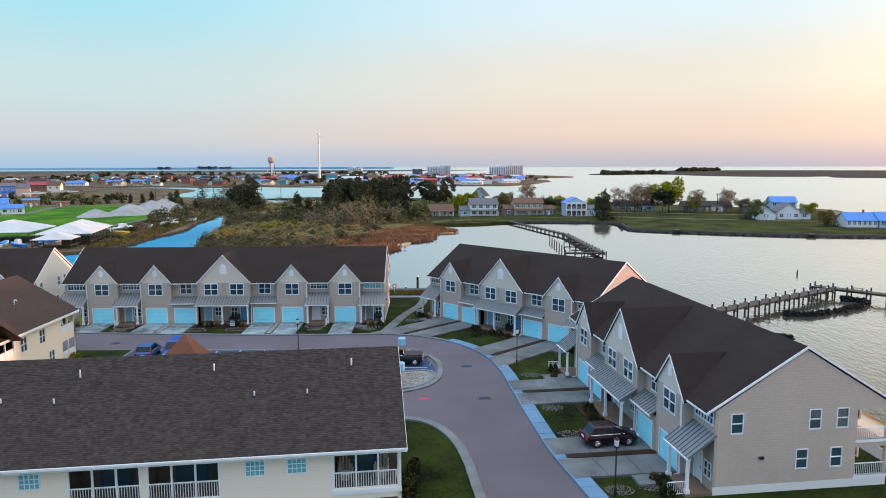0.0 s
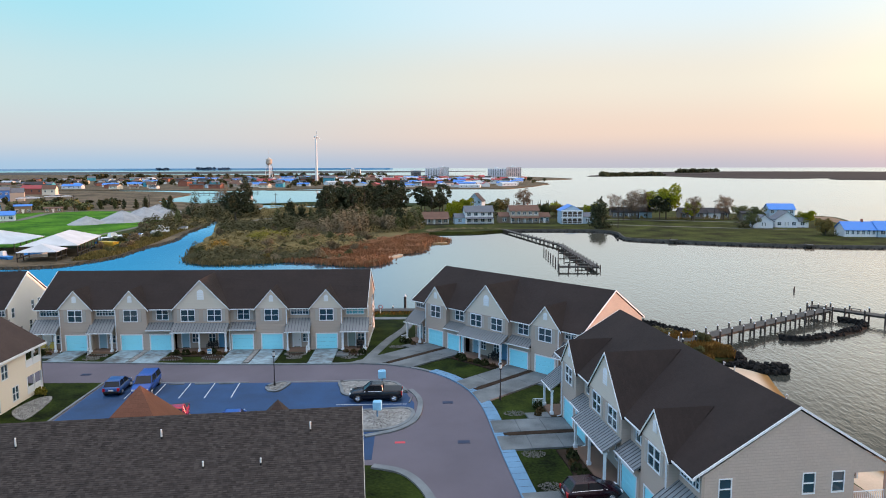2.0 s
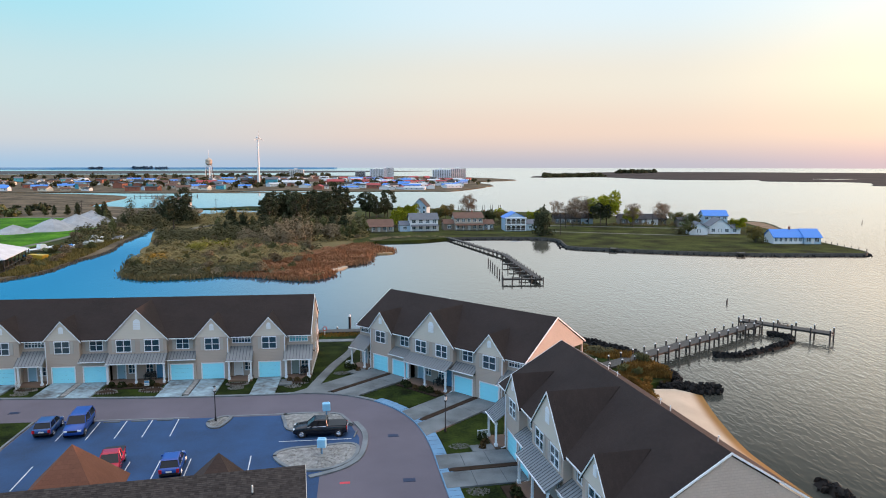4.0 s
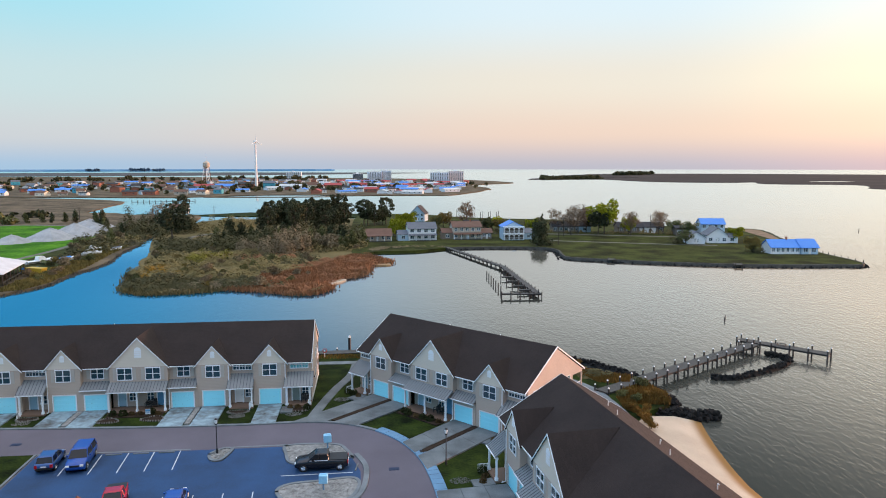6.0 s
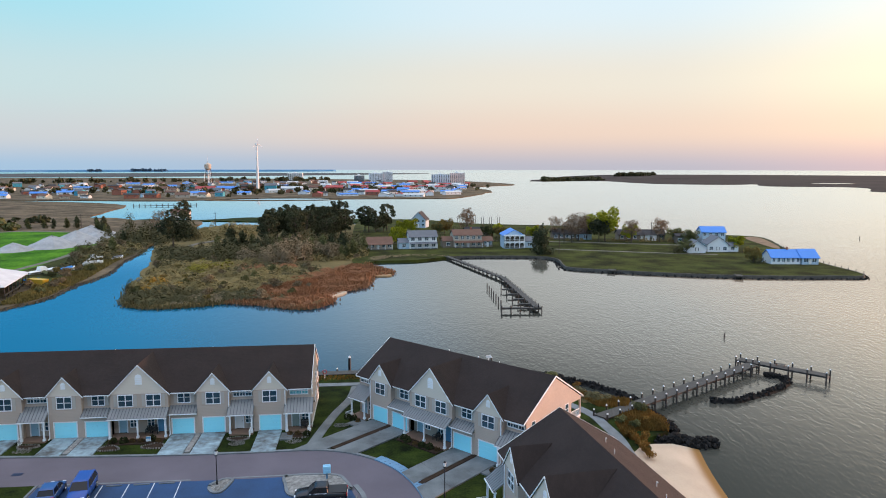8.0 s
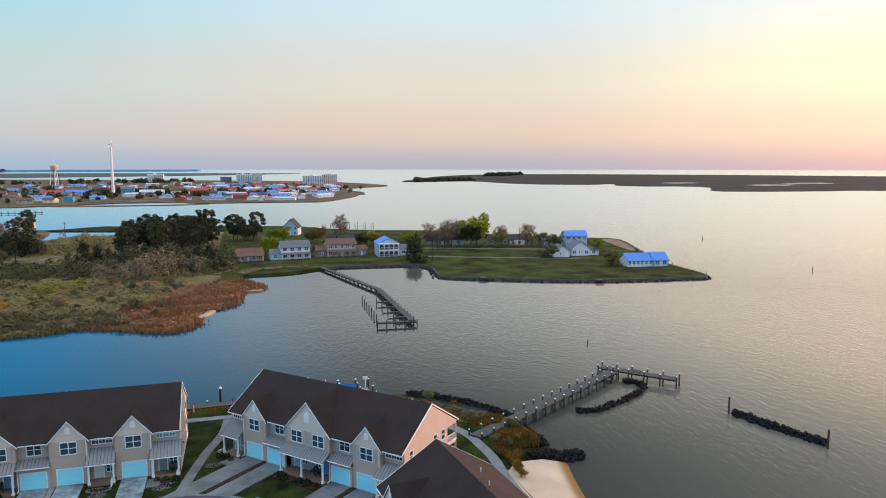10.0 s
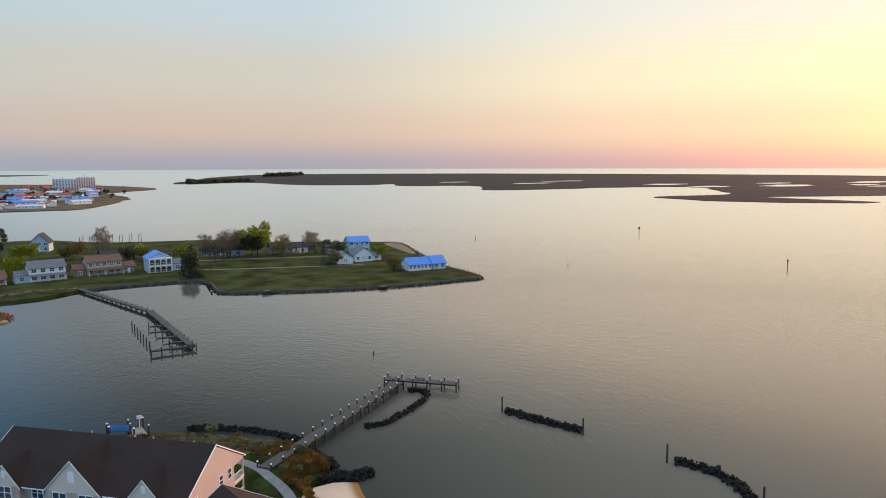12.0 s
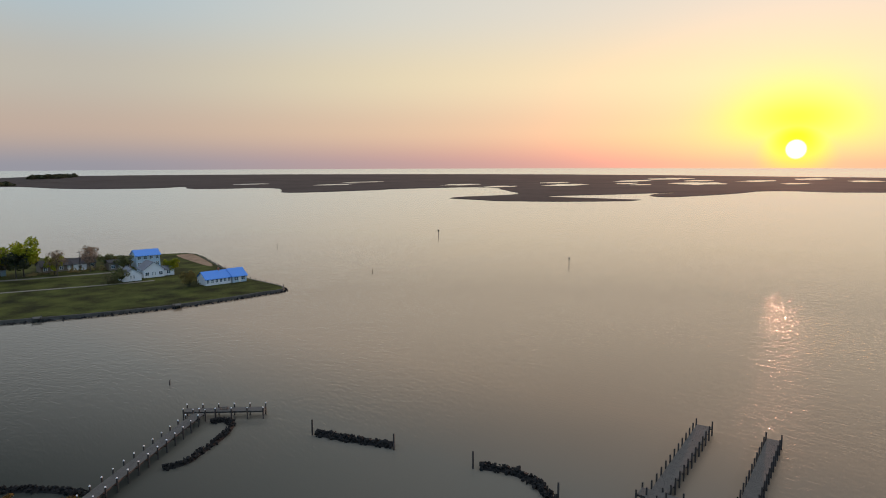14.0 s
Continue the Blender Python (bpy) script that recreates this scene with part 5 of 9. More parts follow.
        tube(bm, (x, y, z + 0.48), (x + 0.25, y, z + 0.42), 0.07)
        part("vent_pipe", bm, WHITE, t, "white roof vent pipe")
    return t


def wicker_chair(m):
    t = thing("wicker_chair", "pale high-backed wicker chair on a screened porch", "chair", m, "wicker porch chairs")
    bm = bmesh.new()
    tube(bm, (0, 0, 0.1), (0, 0, 0.45), 0.34, 0.38, 12)
    part("seat", bm, WICKER, t)
    bm = bmesh.new()
    for k in range(9):
        a = radians(-15 + k * 26.25)
        x, y = 0.38 * math.cos(a), 0.38 * math.sin(a)
        h = 0.75 + 0.65 * math.sin(max(0.0, a)) if a < math.pi else 0.75
        tube(bm, (x, y, 0.40), (x * 1.12, y * 1.12, h), 0.075, 0.06, 6)
    part("backrest", bm, WICKER, t)
    bm = bmesh.new()
    tube(bm, (0, 0, 0.45), (0, 0, 0.53), 0.30, 0.26, 12)
    part("cushion", bm, WHITE, t)
    return t


IVORY = mat("ivory_siding", (0.80, 0.78, 0.72), 0.75, var=0.06, size=4, kind="laps", step=0.2, bump=0.3)
flats_front()
flats_side()
front_m = pose(-1.87, 42.22, G, 0, 0, 5.3)
wc = wicker_chair(front_m @ pose(-3.2, -4.9, 3.19, 0, 0, 20))
copy_thing(wc, front_m @ pose(-1.1, -4.8, 3.19, 0, 0, -25))
row_f = copy_thing(row_b, pose(-67.1, 98.3, G + 0.01, 0, 0, 4.0))
tagged(row_f, "townhouse row with a pale gable end at the estate's edge")
for o in row_f.children:
    if o.name.startswith("end_wall"):
        o.data = o.data.copy()
        o.data.materials[0] = IVORY
        o["label"] = "ivory-painted gable end"


# ---- drives, paths, planting ----
def inside(p, poly):
    c = False
    for i in range(len(poly)):
        (x1, y1), (x2, y2) = poly[i - 1], poly[i]
        if (y1 > p[1]) != (y2 > p[1]) and p[0] < (x2 - x1) * (p[1] - y1) / (y2 - y1) + x1:
            c = not c
    return c


ROADPOLY = road_pts + OUTER[::-1]


def to_world(row, x, y):
    a = radians(row[2])
    return (row[0] + x * math.cos(a) - y * math.sin(a), row[1] + x * math.sin(a) + y * math.cos(a))


def reach(row, x, y):
    """How far out from the front a drive runs before it meets the road."""
    for k in range(10, 240):
        if inside(to_world(row, x, y - k * 0.1), ROADPOLY):
            return y - k * 0.1 + 0.15
    return y - 8.0


def drives(row, garages, skip=()):
    for gx, gy in garages:
        t = thing("driveway", "stained concrete driveway before a garage", "driveway", group="driveways")
        t["kind"] = "structure"
        w0 = 1.5
        bm = bmesh.new()
        n = 3
        ya, yb = reach(row, gx - w0, gy), reach(row, gx + w0, gy)
        for i in range(n):
            f0, f1 = i / n, (i + 1) / n
            g = 0.02 / max(1.0, abs(ya - gy))
            pts = [to_world(row, gx - w0, gy + (ya - gy) * (f1 - g)), to_world(row, gx + w0, gy + (yb - gy) * (f1 - g)), to_world(row, gx + w0, gy + (yb - gy) * (f0 + g)), to_world(row, gx - w0, gy + (ya - gy) * (f0 + g))]
            prism(bm, pts, G - 0.15, G + 0.145)
            part("slab", bm, STREAKED if row is ROW_A else DRIVE, t)
            bm = bmesh.new()
        bm.free()


def strip(row, x0, x1, y0, y1, z, material, name, label, cat):
    bm = bmesh.new()
    prism(bm, [to_world(row, x0, y0), to_world(row, x1, y0), to_world(row, x1, y1), to_world(row, x0, y1)], G - 0.15, G + z)
    single(name, bm, material, label, cat, kind="structure")


for row, gs in ((ROW_A, (5.4, 9.3, 16.57)), (ROW_B, (5.4, 9.25)), (ROW_C, (5.4, 9.25))):
    gar = []
    for s in (-1, 1):
        for g in gs:
            gar.append((s * g, RW if g == 5.4 else GW))
    drives(row, gar)
    for s in (-1, 1):
        x = s * 7.33
        y1 = reach(row, x, GW) + 0.8
        if row is ROW_A:
            strip(row, x - 0.32, x + 0.32, y1, GW, 0.155, GRAVEL, "gravel_strip", "strip of stones between two driveways", "gravel")
        else:
            strip(row, x - 0.32, x + 0.32, y1, GW, 0.155, MULCH, "planting_strip", "dark planted strip between two driveways", "planting bed")
        # walk to the end porch, and beds
        e = gs[-1] + 1.55
        xe = s * (e + 0.8)
        strip(row, xe - 0.75, xe + 0.75, GW - 3.4, GW - 1.15, 0.13, DRIVE, "path", "short concrete path to a porch", "path")
    strip(row, -3.4, 3.4, GW - 2.9, GW - 1.42, 0.12, MULCH, "planting_bed", "dark mulch bed before a porch", "planting bed")

bm = bmesh.new()
band(bm, smooth_line([(-4.6, 84.9), (-3.2, 91.0), (-1.6, 97.0), (0.4, 103.0), (1.2, 108.8)], 5), -0.65, 0.65, 1.0, G + 0.06)
single("path", bm, DRIVE, "narrow concrete path between two townhouse rows", "path", kind="structure")
bm = bmesh.new()
band(bm, smooth_line([(-60, 110.8), (-4.4, 110.0), (6, 109.0), (14, 107.0), (24, 103.5), (31, 98.5), (34.3, 92.5), (34.9, 87.4), (35.0, 82.5), (34.3, 76), (34.0, 60), (34.5, 40)], 5), -0.75, 0.75, 1.0, G + 0.05)
single("shore_path", bm, KERBGREY, "pale concrete path along the shore", "path", kind="structure")


def shrub(x, y, r, h, material, label, z=G + 0.1, seed=1):
    rnd = random.Random(seed)
    bm = bmesh.new()
    for i in range(150):
        a, b, k = rnd.uniform(0, 6.28), rnd.uniform(0, 1), rnd.uniform(0.75, 1.05)
        c = Vector((r * k * math.cos(a) * math.sqrt(1 - b * b * 0.85), r * k * math.sin(a) * math.sqrt(1 - b * b * 0.85), h * b * k))
        s = r * rnd.uniform(0.16, 0.30)
        d = Vector((rnd.gauss(0, 1), rnd.gauss(0, 1), rnd.gauss(0, 1))).normalized()
        e = d.orthogonal().normalized()
        f = d.cross(e)
        bm.faces.new([bm.verts.new(c + e * s), bm.verts.new(c + f * s), bm.verts.new(c - e * s), bm.verts.new(c - f * s)])
    return single("shrub", bm, material, label, "shrub", pose(x, y, z), "shrubs by the porches")


SHRUBS = [shrub(0, 0, 0.5, 0.6, HEDGE, "low dark green shrub by a porch", seed=4), shrub(0, 0, 0.55, 0.7, HEDGE, "rounded evergreen shrub by a porch", seed=9), shrub(0, 0, 0.38, 0.45, RUSSETLEAF, "small russet shrub by a porch", seed=12)]
rnd = random.Random(11)
spots = []
for row, L in ((ROW_A, 21.9), (ROW_B, 14.2), (ROW_C, 14.2)):
    for x in (-2.7, -1.6, -0.4, 0.8, 2.0, 3.0):
        spots.append(to_world(row, x + rnd.uniform(-0.2, 0.2), GW - 2.2 + rnd.uniform(-0.3, 0.3)))
    for s in (-1, 1):
        for d in (0.4, 1.6, 2.6):
            spots.append(to_world(row, s * (L - d), GW - 1.9 + rnd.uniform(-0.4, 0.2)))
for i, (x, y) in enumerate(spots[3:]):
    o = SHRUBS[i % 3] if i % 7 else SHRUBS[2]
    copy_thing(o, pose(x, y, G + 0.08, 0, 0, rnd.uniform(0, 360)))
for o, (x, y) in zip(SHRUBS, spots[:3]):
    o.matrix_world = pose(x, y, G + 0.08)
for i in range(9):
    copy_thing(SHRUBS[i % 2], pose(-0.75 + 0.15 * math.sin(i), 36.5 + i * 1.15, G - 0.05, 0, 0, i * 40))


STONE = mat("pale_edging_stone", (0.17, 0.165, 0.155), 0.9, var=0.4, size=0.3, bump=0.3, spec=0.1)


def stone_patch(x, y, r, seed):
    rnd = random.Random(seed)
    bm = bmesh.new()
    for i in range(170):
        a, k = rnd.uniform(0, 6.28), math.sqrt(rnd.random())
        cx, cy, s = x + r * 1.4 * k * math.cos(a), y + r * k * math.sin(a), rnd.uniform(0.03, 0.075)
        v = [bm.verts.new((cx + s * math.cos(q), cy + s * math.sin(q), G + 0.02)) for q in (0.3, 1.9, 3.4, 4.9)]
        w = bm.verts.new((cx, cy, G + 0.06 + s * 0.7))
        for q in range(4):
            bm.faces.new((v[q], v[(q + 1) % 4], w))
    single("stone_patch", bm, STONE, "patch of pale river stones in a front yard", "stones", kind="stuff")


for i, (row, x, d) in enumerate(((ROW_A, 12.9, 3.8), (ROW_A, -13.0, 3.6), (ROW_A, 20.0, 3.9), (ROW_C, 12.7, 5.0), (ROW_C, 12.4, 2.6), (ROW_C, 3.0, 5.2), (ROW_C, -3.0, 5.0), (ROW_C, -12.6, 4.4), (ROW_B, -12.6, 4.2))):
    px, py = to_world(row, x, GW - d)
    stone_patch(px, py, 0.75, i)

# bed of pale stones along the side block's wall
BED = [(-38.8, 69.6), (-38.4, 73.3), (-37.2, 74.0), (-36.4, 71.7), (-36.3, 67.2)]
t = thing("stone_bed", "bed of pale grey stones along the cream block's wall", "stones")
bm = bmesh.new()
prism(bm, smooth_line(BED, 4, True), G - 0.1, G + 0.06)
part("bed", bm, GRAVEL, t)
verts, faces, rnd = [], [], random.Random(77)
while len(faces) < 1600:
    x, y, k = rnd.uniform(-39, -36), rnd.uniform(67, 74.2), rnd.uniform(0.06, 0.15)
    if inside((x, y), BED):
        i = len(verts)
        verts += [(x + k * rnd.uniform(0.7, 1.1) * math.cos(a), y + k * rnd.uniform(0.7, 1.1) * math.sin(a), G + 0.05) for a in (0.3, 1.9, 3.4, 4.9)] + [(x, y, G + 0.07 + k * 0.8)]
        faces += [(i + a, i + (a + 1) % 4, i + 4) for a in range(4)]
me = bpy.data.meshes.new("stone_fill")
me.from_pydata(verts, [], faces)
me.materials.append(GRAVEL)
o = new("stone_fill", me)
o.parent = t
tagged(o, kind="stuff")
shrub(-38.6, 74.6, 0.55, 0.8, YOUNGLEAF, "yellow-green shrub beside the stone bed", seed=31)


def edged_bed(row, x, y, rx, ry, seed):
    """A mulch bed with a ring of edging stones."""
    rnd = random.Random(seed)
    t = thing("garden_bed", "dark mulch bed edged with pale stones on a front lawn", "garden bed", group="stone-edged garden beds")
    ring = []
    for k in range(26):
        a = k * 2 * math.pi / 26
        q = 1 + 0.12 * math.sin(3 * a + seed)
        ring.append(to_world(row, x + rx * q * math.cos(a), y + ry * q * math.sin(a)))
    bm = bmesh.new()
    prism(bm, ring, G - 0.1, G + 0.06)
    part("mulch", bm, MULCH, t)
    for cx, cy in ring:
        bm = bmesh.new()
        s = rnd.uniform(0.09, 0.15)
        v = [bm.verts.new((s * rnd.uniform(0.8, 1.2) * math.cos(q), s * rnd.uniform(0.8, 1.2) * math.sin(q), -0.06)) for q in (0.3, 1.5, 2.8, 4.0, 5.2)]
        w = [bm.verts.new((p.co.x * 0.6, p.co.y * 0.6, s * 0.9)) for p in v]
        bm.faces.new(w)
        for q in range(5):
            bm.faces.new((v[q], v[(q + 1) % 5], w[(q + 1) % 5], w[q]))
        part("stone", bm, STONE, t, at=pose(cx, cy, G + 0.06))


for i, (row, x, y, rx, ry) in enumerate(((ROW_A, -2.7, GW - 3.9, 1.25, 0.75), (ROW_A, 2.7, GW - 3.7, 1.35, 0.8), (ROW_A, 20.3, GW - 2.2, 1.7, 0.7), (ROW_A, 12.8, GW - 2.4, 1.3, 0.6), (ROW_A, -13.0, GW - 2.3, 1.3, 0.6))):
    edged_bed(row, x, y, rx, ry, i + 3)


# ---- lamps, boxes and signs of the estate ----
def street_lamp(m, group="lamp posts of the estate"):
    t = thing("street_lamp", "black lamp post with a pale lantern, unlit", "street lamp", m, group)
    bm = bmesh.new()
    tube(bm, (0, 0, 0), (0, 0, 0.5), 0.13, 0.09)
    tube(bm, (0, 0, 0.5), (0, 0, 3.3), 0.055, 0.045)
    part("pole", bm, BLACK, t)
    bm = bmesh.new()
    tube(bm, (0, 0, 3.3), (0, 0, 3.42), 0.16, 0.16)
    part("lantern_base", bm, BLACK, t)
    bm = bmesh.new()
    tube(bm, (0, 0, 3.85), (0, 0, 4.0), 0.2, 0.04)
    part("lantern_cap", bm, BLACK, t)
    bm = bmesh.new()
    tube(bm, (0, 0, 3.42), (0, 0, 3.85), 0.13, 0.19)
    part("lantern_glass", bm, WHITE, t, "pale lantern glass")
    return t


lp = street_lamp(pose(-14.0, 76.3, G + 0.1))
copy_thing(lp, pose(10.6, 70.3, G + 0.1))
copy_thing(lp, pose(12.6, 40.6, G))
copy_thing(lp, pose(-52.0, 88.9, G))


def mail_box(m):
    t = thing("mailbox_cluster", "pale blue-grey cluster mailbox on a post", "mailbox", m, "mailboxes of the estate")
    bm = bmesh.new()
    tube(bm, (0, 0, 0), (0, 0, 0.75), 0.09)
    part("post", bm, CONCRETE, t)
    bm = bmesh.new()
    box(bm, -0.42, -0.3, 0.7, 0.42, 0.3, 1.55)
    bmesh.ops.bevel(bm, geom=bm.edges[:], offset=0.04, segments=1, affect="EDGES")
    part("cabinet", bm, PALEMAIL, t)
    bm = bmesh.new()
    tube(bm, (-0.3, 0, 1.55), (0.3, 0, 1.55), 0.12)
    part("hood", bm, PALEMAIL, t)
    for i in range(6):
        bm = bmesh.new()
        x, z = -0.38 + (i % 3) * 0.26, 0.76 + (i // 3) * 0.38
        box(bm, x, -0.315, z, x + 0.23, -0.295, z + 0.34)
        part("door", bm, PALEMAIL, t)
    return t


PALEMAIL = mat("pale_blue_grey_paint", (0.28, 0.58, 0.80), 0.5, var=0.05, bump=0)
mb = mail_box(pose(-2.0, 76.2, G + 0.1, 0, 0, 8))
copy_thing(mb, pose(-2.0, 66.2, G + 0.1, 0, 0, -6))
bm = bmesh.new()
for a, b in ((0, 0.24), (0.3, 0.46), (0.52, 0.78)):
    box(bm, -0.45 + a, -0.14, 0, -0.45 + b, 0.14, 0.006)
box(bm, -0.5, -0.2, -0.006, 0.42, 0.2, 0.003)
single("road_marking", bm, mat("faded_red_paint", (0.55, 0.05, 0.07), 0.7, var=0.2, bump=0), "small red painted marking on the road", "road marking", pose(0.35, 60.0, G + 0.006), kind="structure")
t = thing("yard_sign", "small blue and white yard sign on a stake", "sign", pose(-24.9, 89.0, G))
bm = bmesh.new()
box(bm, -0.3, -0.02, 0.35, 0.3, 0.02, 1.0)
part("board", bm, WHITE, t)
bm = bmesh.new()
box(bm, -0.28, -0.03, 0.7, 0.28, -0.021, 0.97)
box(bm, -0.22, -0.03, 0.5, 0.22, -0.021, 0.58)
part("print_block", bm, BLUEDOOR2, t)
bm = bmesh.new()
for x in (-0.22, 0.22):
    tube(bm, (x, 0, -0.05), (x, 0, 0.4), 0.015)
part("stake", bm, BLACK, t)


def deck_chair(m, material, label):
    t = thing("garden_chair", label, "chair", m, "porch chairs")
    bm = bmesh.new()
    slab(bm, [(-0.3, -0.3, 0.42), (0.3, -0.3, 0.42), (0.3, 0.28, 0.32), (-0.3, 0.28, 0.32)], 0.04)
    part("seat", bm, material, t)
    bm = bmesh.new()
    for i in range(5):
        x = -0.26 + i * 0.13
        slab(bm, [(x - 0.055, 0.26, 0.34), (x + 0.055, 0.26, 0.34), (x + 0.055, 0.6, 1.0), (x - 0.055, 0.6, 1.0)], 0.04)
    part("backrest", bm, material, t)
    for x in (-0.36, 0.28):
        bm = bmesh.new()
        box(bm, x, -0.35, 0.58, x + 0.1, 0.45, 0.62)
        box(bm, x + 0.02, -0.3, 0, x + 0.08, -0.22, 0.58)
        box(bm, x + 0.02, 0.25, 0, x + 0.08, 0.33, 0.58)
        part("arm_and_legs", bm, material, t)
    return t


YCH = mat("yellow_chair_paint", (0.50, 0.40, 0.08), 0.6, var=0.1, bump=0)
c = deck_chair(pose(*to_world(ROW_A, -19.9, GW - 0.1), G + 0.22), YCH, "yellow slatted garden chair on a porch")
copy_thing(c, pose(*to_world(ROW_A, -21.0, GW - 0.1), G + 0.22, 0, 0, 15))
d = deck_chair(pose(*to_world(ROW_A, 0.9, GW + 0.2), G + 0.22), DARK, "dark garden chair on a porch")
for x in (1.7, 20.9, 21.4):
    copy_thing(d, pose(*to_world(ROW_A, x, GW + 0.1), G + 0.22, 0, 0, 10 * math.sin(x)))
for x in (0.8, 1.7):
    copy_thing(d, pose(*to_world(ROW_B, x, GW + 0.2), G + 0.22, 0, 0, ROW_B[2]))


# ---- vehicles ----
def loft(bm, rings):
    """Joins rings of equal length into a closed skin."""
    vs = [[bm.verts.new(p) for p in r] for r in rings]
    n = len(vs[0])
    for a, b in zip(vs, vs[1:]):
        for i in range(n):
            bm.faces.new((a[i], a[(i + 1) % n], b[(i + 1) % n], b[i]))
    bm.faces.new(vs[0][::-1])
    bm.faces.new(vs[-1])


def wheel(t, x, y, r, w=0.24):
    s = 1 if y > 0 else -1
    bm = bmesh.new()
    tube(bm, (x, y - s * w, r), (x, y, r), r, r, 20)
    o = part("wheel", bm, BLACK, t, "black tyre")
    bm = bmesh.new()
    tube(bm, (x, y - s * 0.02, r), (x, y + s * 0.012, r), r * 0.64, r * 0.58, 16)
    for k in range(5):
        a = k * 1.2566
        tube(bm, (x, y + s * 0.015, r), (x + r * 0.55 * math.cos(a), y + s * 0.015, r + r * 0.55 * math.sin(a)), 0.035, n=4)
    part("rim", bm, CHROME, o, "silver rim")


CHROME = mat("bright_metal", (0.62, 0.63, 0.65), 0.25, 0.9, var=0.05, bump=0)
TAILRED = mat("red_tail_lens", (0.45, 0.015, 0.02), 0.25, var=0.05, bump=0)
HEADL = mat("clear_lamp_lens", (0.75, 0.78, 0.8), 0.15, var=0.05, bump=0)
CARGLASS = mat("tinted_car_glass", (0.010, 0.012, 0.016), 0.12, var=0.05, bump=0, spec=0.3)


def vehicle(name, label, m, paint, length, width, height, pickup=False, hood=0.95, belt=1.02, cab0=None, cab1=None):
    """A car whose front points along local +x."""
    t = thing(name, label, "car" if not pickup else "pickup truck", m, "parked vehicles")
    L, W = length / 2, width / 2
    r = 0.36 if height < 1.75 else 0.40

    def ring(x, z0, z1, w, e=0.10):
        return [(x, -w + e, z0), (x, -w, z0 + e), (x, -w, z1 - e), (x, -w + e, z1), (x, w - e, z1), (x, w, z1 - e), (x, w, z0 + e), (x, w - e, z0)]

    bm = bmesh.new()
    top = [(-L, belt - 0.16, W - 0.12), (-L + 0.10, belt - 0.02, W - 0.04), (-L + 0.6, belt, W), (0.0, belt, W), (L * 0.40, belt - 0.02, W), (L * 0.55, hood + 0.02, W - 0.01), (L - 0.35, hood - 0.10, W - 0.05), (L - 0.08, hood - 0.22, W - 0.14), (L, hood - 0.38, W - 0.22)]
    loft(bm, [ring(x, 0.30 if abs(x) < L - 0.15 else 0.42, z, w) for x, z, w in top])
    body = part("body", bm, paint, t)
    body.data.polygons.foreach_set("use_smooth", [True] * len(body.data.polygons))
    c0 = cab0 if cab0 is not None else -L + 0.25
    c1 = cab1 if cab1 is not None else L * 0.5
    w0, w1 = W - 0.06, W - 0.22
    back = (0.42 if height < 1.8 else 0.3) if not pickup else 0.12
    rake = 0.95 if height < 1.8 else 0.75
    bm = bmesh.new()
    a = [(c0, -w0, belt - 0.04), (c1, -w0, belt - 0.04), (c1, w0, belt - 0.04), (c0, w0, belt - 0.04)]
    b = [(c0 + back, -w1, height - 0.06), (c1 - rake, -w1, height - 0.06), (c1 - rake, w1, height - 0.06), (c0 + back, w1, height - 0.06)]
    loft(bm, [a, b])
    part("glasshouse", bm, CARGLASS, t, "dark tinted glass")
    bm = bmesh.new()
    c, d = height - 0.08, height
    loft(bm, [[(c0 + back - 0.1, -w1 - 0.03, c), (c1 - rake + 0.05, -w1 - 0.03, c), (c1 - rake + 0.05, w1 + 0.03, c), (c0 + back - 0.1, w1 + 0.03, c)], [(c0 + back + 0.1, -w1 + 0.12, d), (c1 - rake - 0.2, -w1 + 0.12, d), (c1 - rake - 0.2, w1 - 0.12, d), (c0 + back + 0.1, w1 - 0.12, d)]])
    part("roof", bm, paint, t)
    for s in (-1, 1):
        for xb, xt in ((c0, c0 + back), (c1, c1 - rake), ((c0 + c1) / 2 - 0.1, (c0 + c1) / 2 - 0.1)):
            bm = bmesh.new()
            tube(bm, (xb, s * w0, belt - 0.04), (xt, s * w1, height - 0.05), 0.045, n=4)
            part("pillar", bm, paint, t)
        bm = bmesh.new()
        tube(bm, (c0 + 0.1, s * (w0 + 0.02), belt - 0.01), (c1 - 0.15, s * (w0 + 0.02), belt - 0.01), 0.022, n=4)
        part("window_strip", bm, CHROME, t, "bright window strip")
        bm = bmesh.new()
        box(bm, c1 - 0.55, s * (W + 0.0), belt + 0.02, c1 - 0.4, s * (W + 0.18), belt + 0.16)
        part("mirror", bm, paint, t)
        for x in (-L + 0.85, L - 0.9):
            wheel(t, x, s * (W + 0.01), r)
            bm = bmesh.new()
            tube(bm, (x, s * (W - 0.3), r + 0.02), (x, s * (W - 0.02), r + 0.02), r + 0.07, r + 0.07, 16)
            part("wheel_arch", bm, BLACK, t)
        bm = bmesh.new()
        box(bm, -L - 0.01, s * (W - 0.32), belt - 0.42, -L + 0.14, s * (W - 0.06), belt - 0.08)
        part("tail_light", bm, TAILRED, t, "red tail light")
        bm = bmesh.new()
        box(bm, L - 0.2, s * (W - 0.5), hood - 0.36, L - 0.01, s * (W - 0.16), hood - 0.2)
        part("headlight", bm, HEADL, t, "clear headlight")
    bm = bmesh.new()
    box(bm, L - 0.10, -0.45, hood - 0.40, L + 0.015, 0.45, hood - 0.22)
    part("grille", bm, BLACK, t)
    bm = bmesh.new()
    box(bm, -L - 0.05, -W + 0.15, 0.42, -L + 0.2, W - 0.15, 0.62)
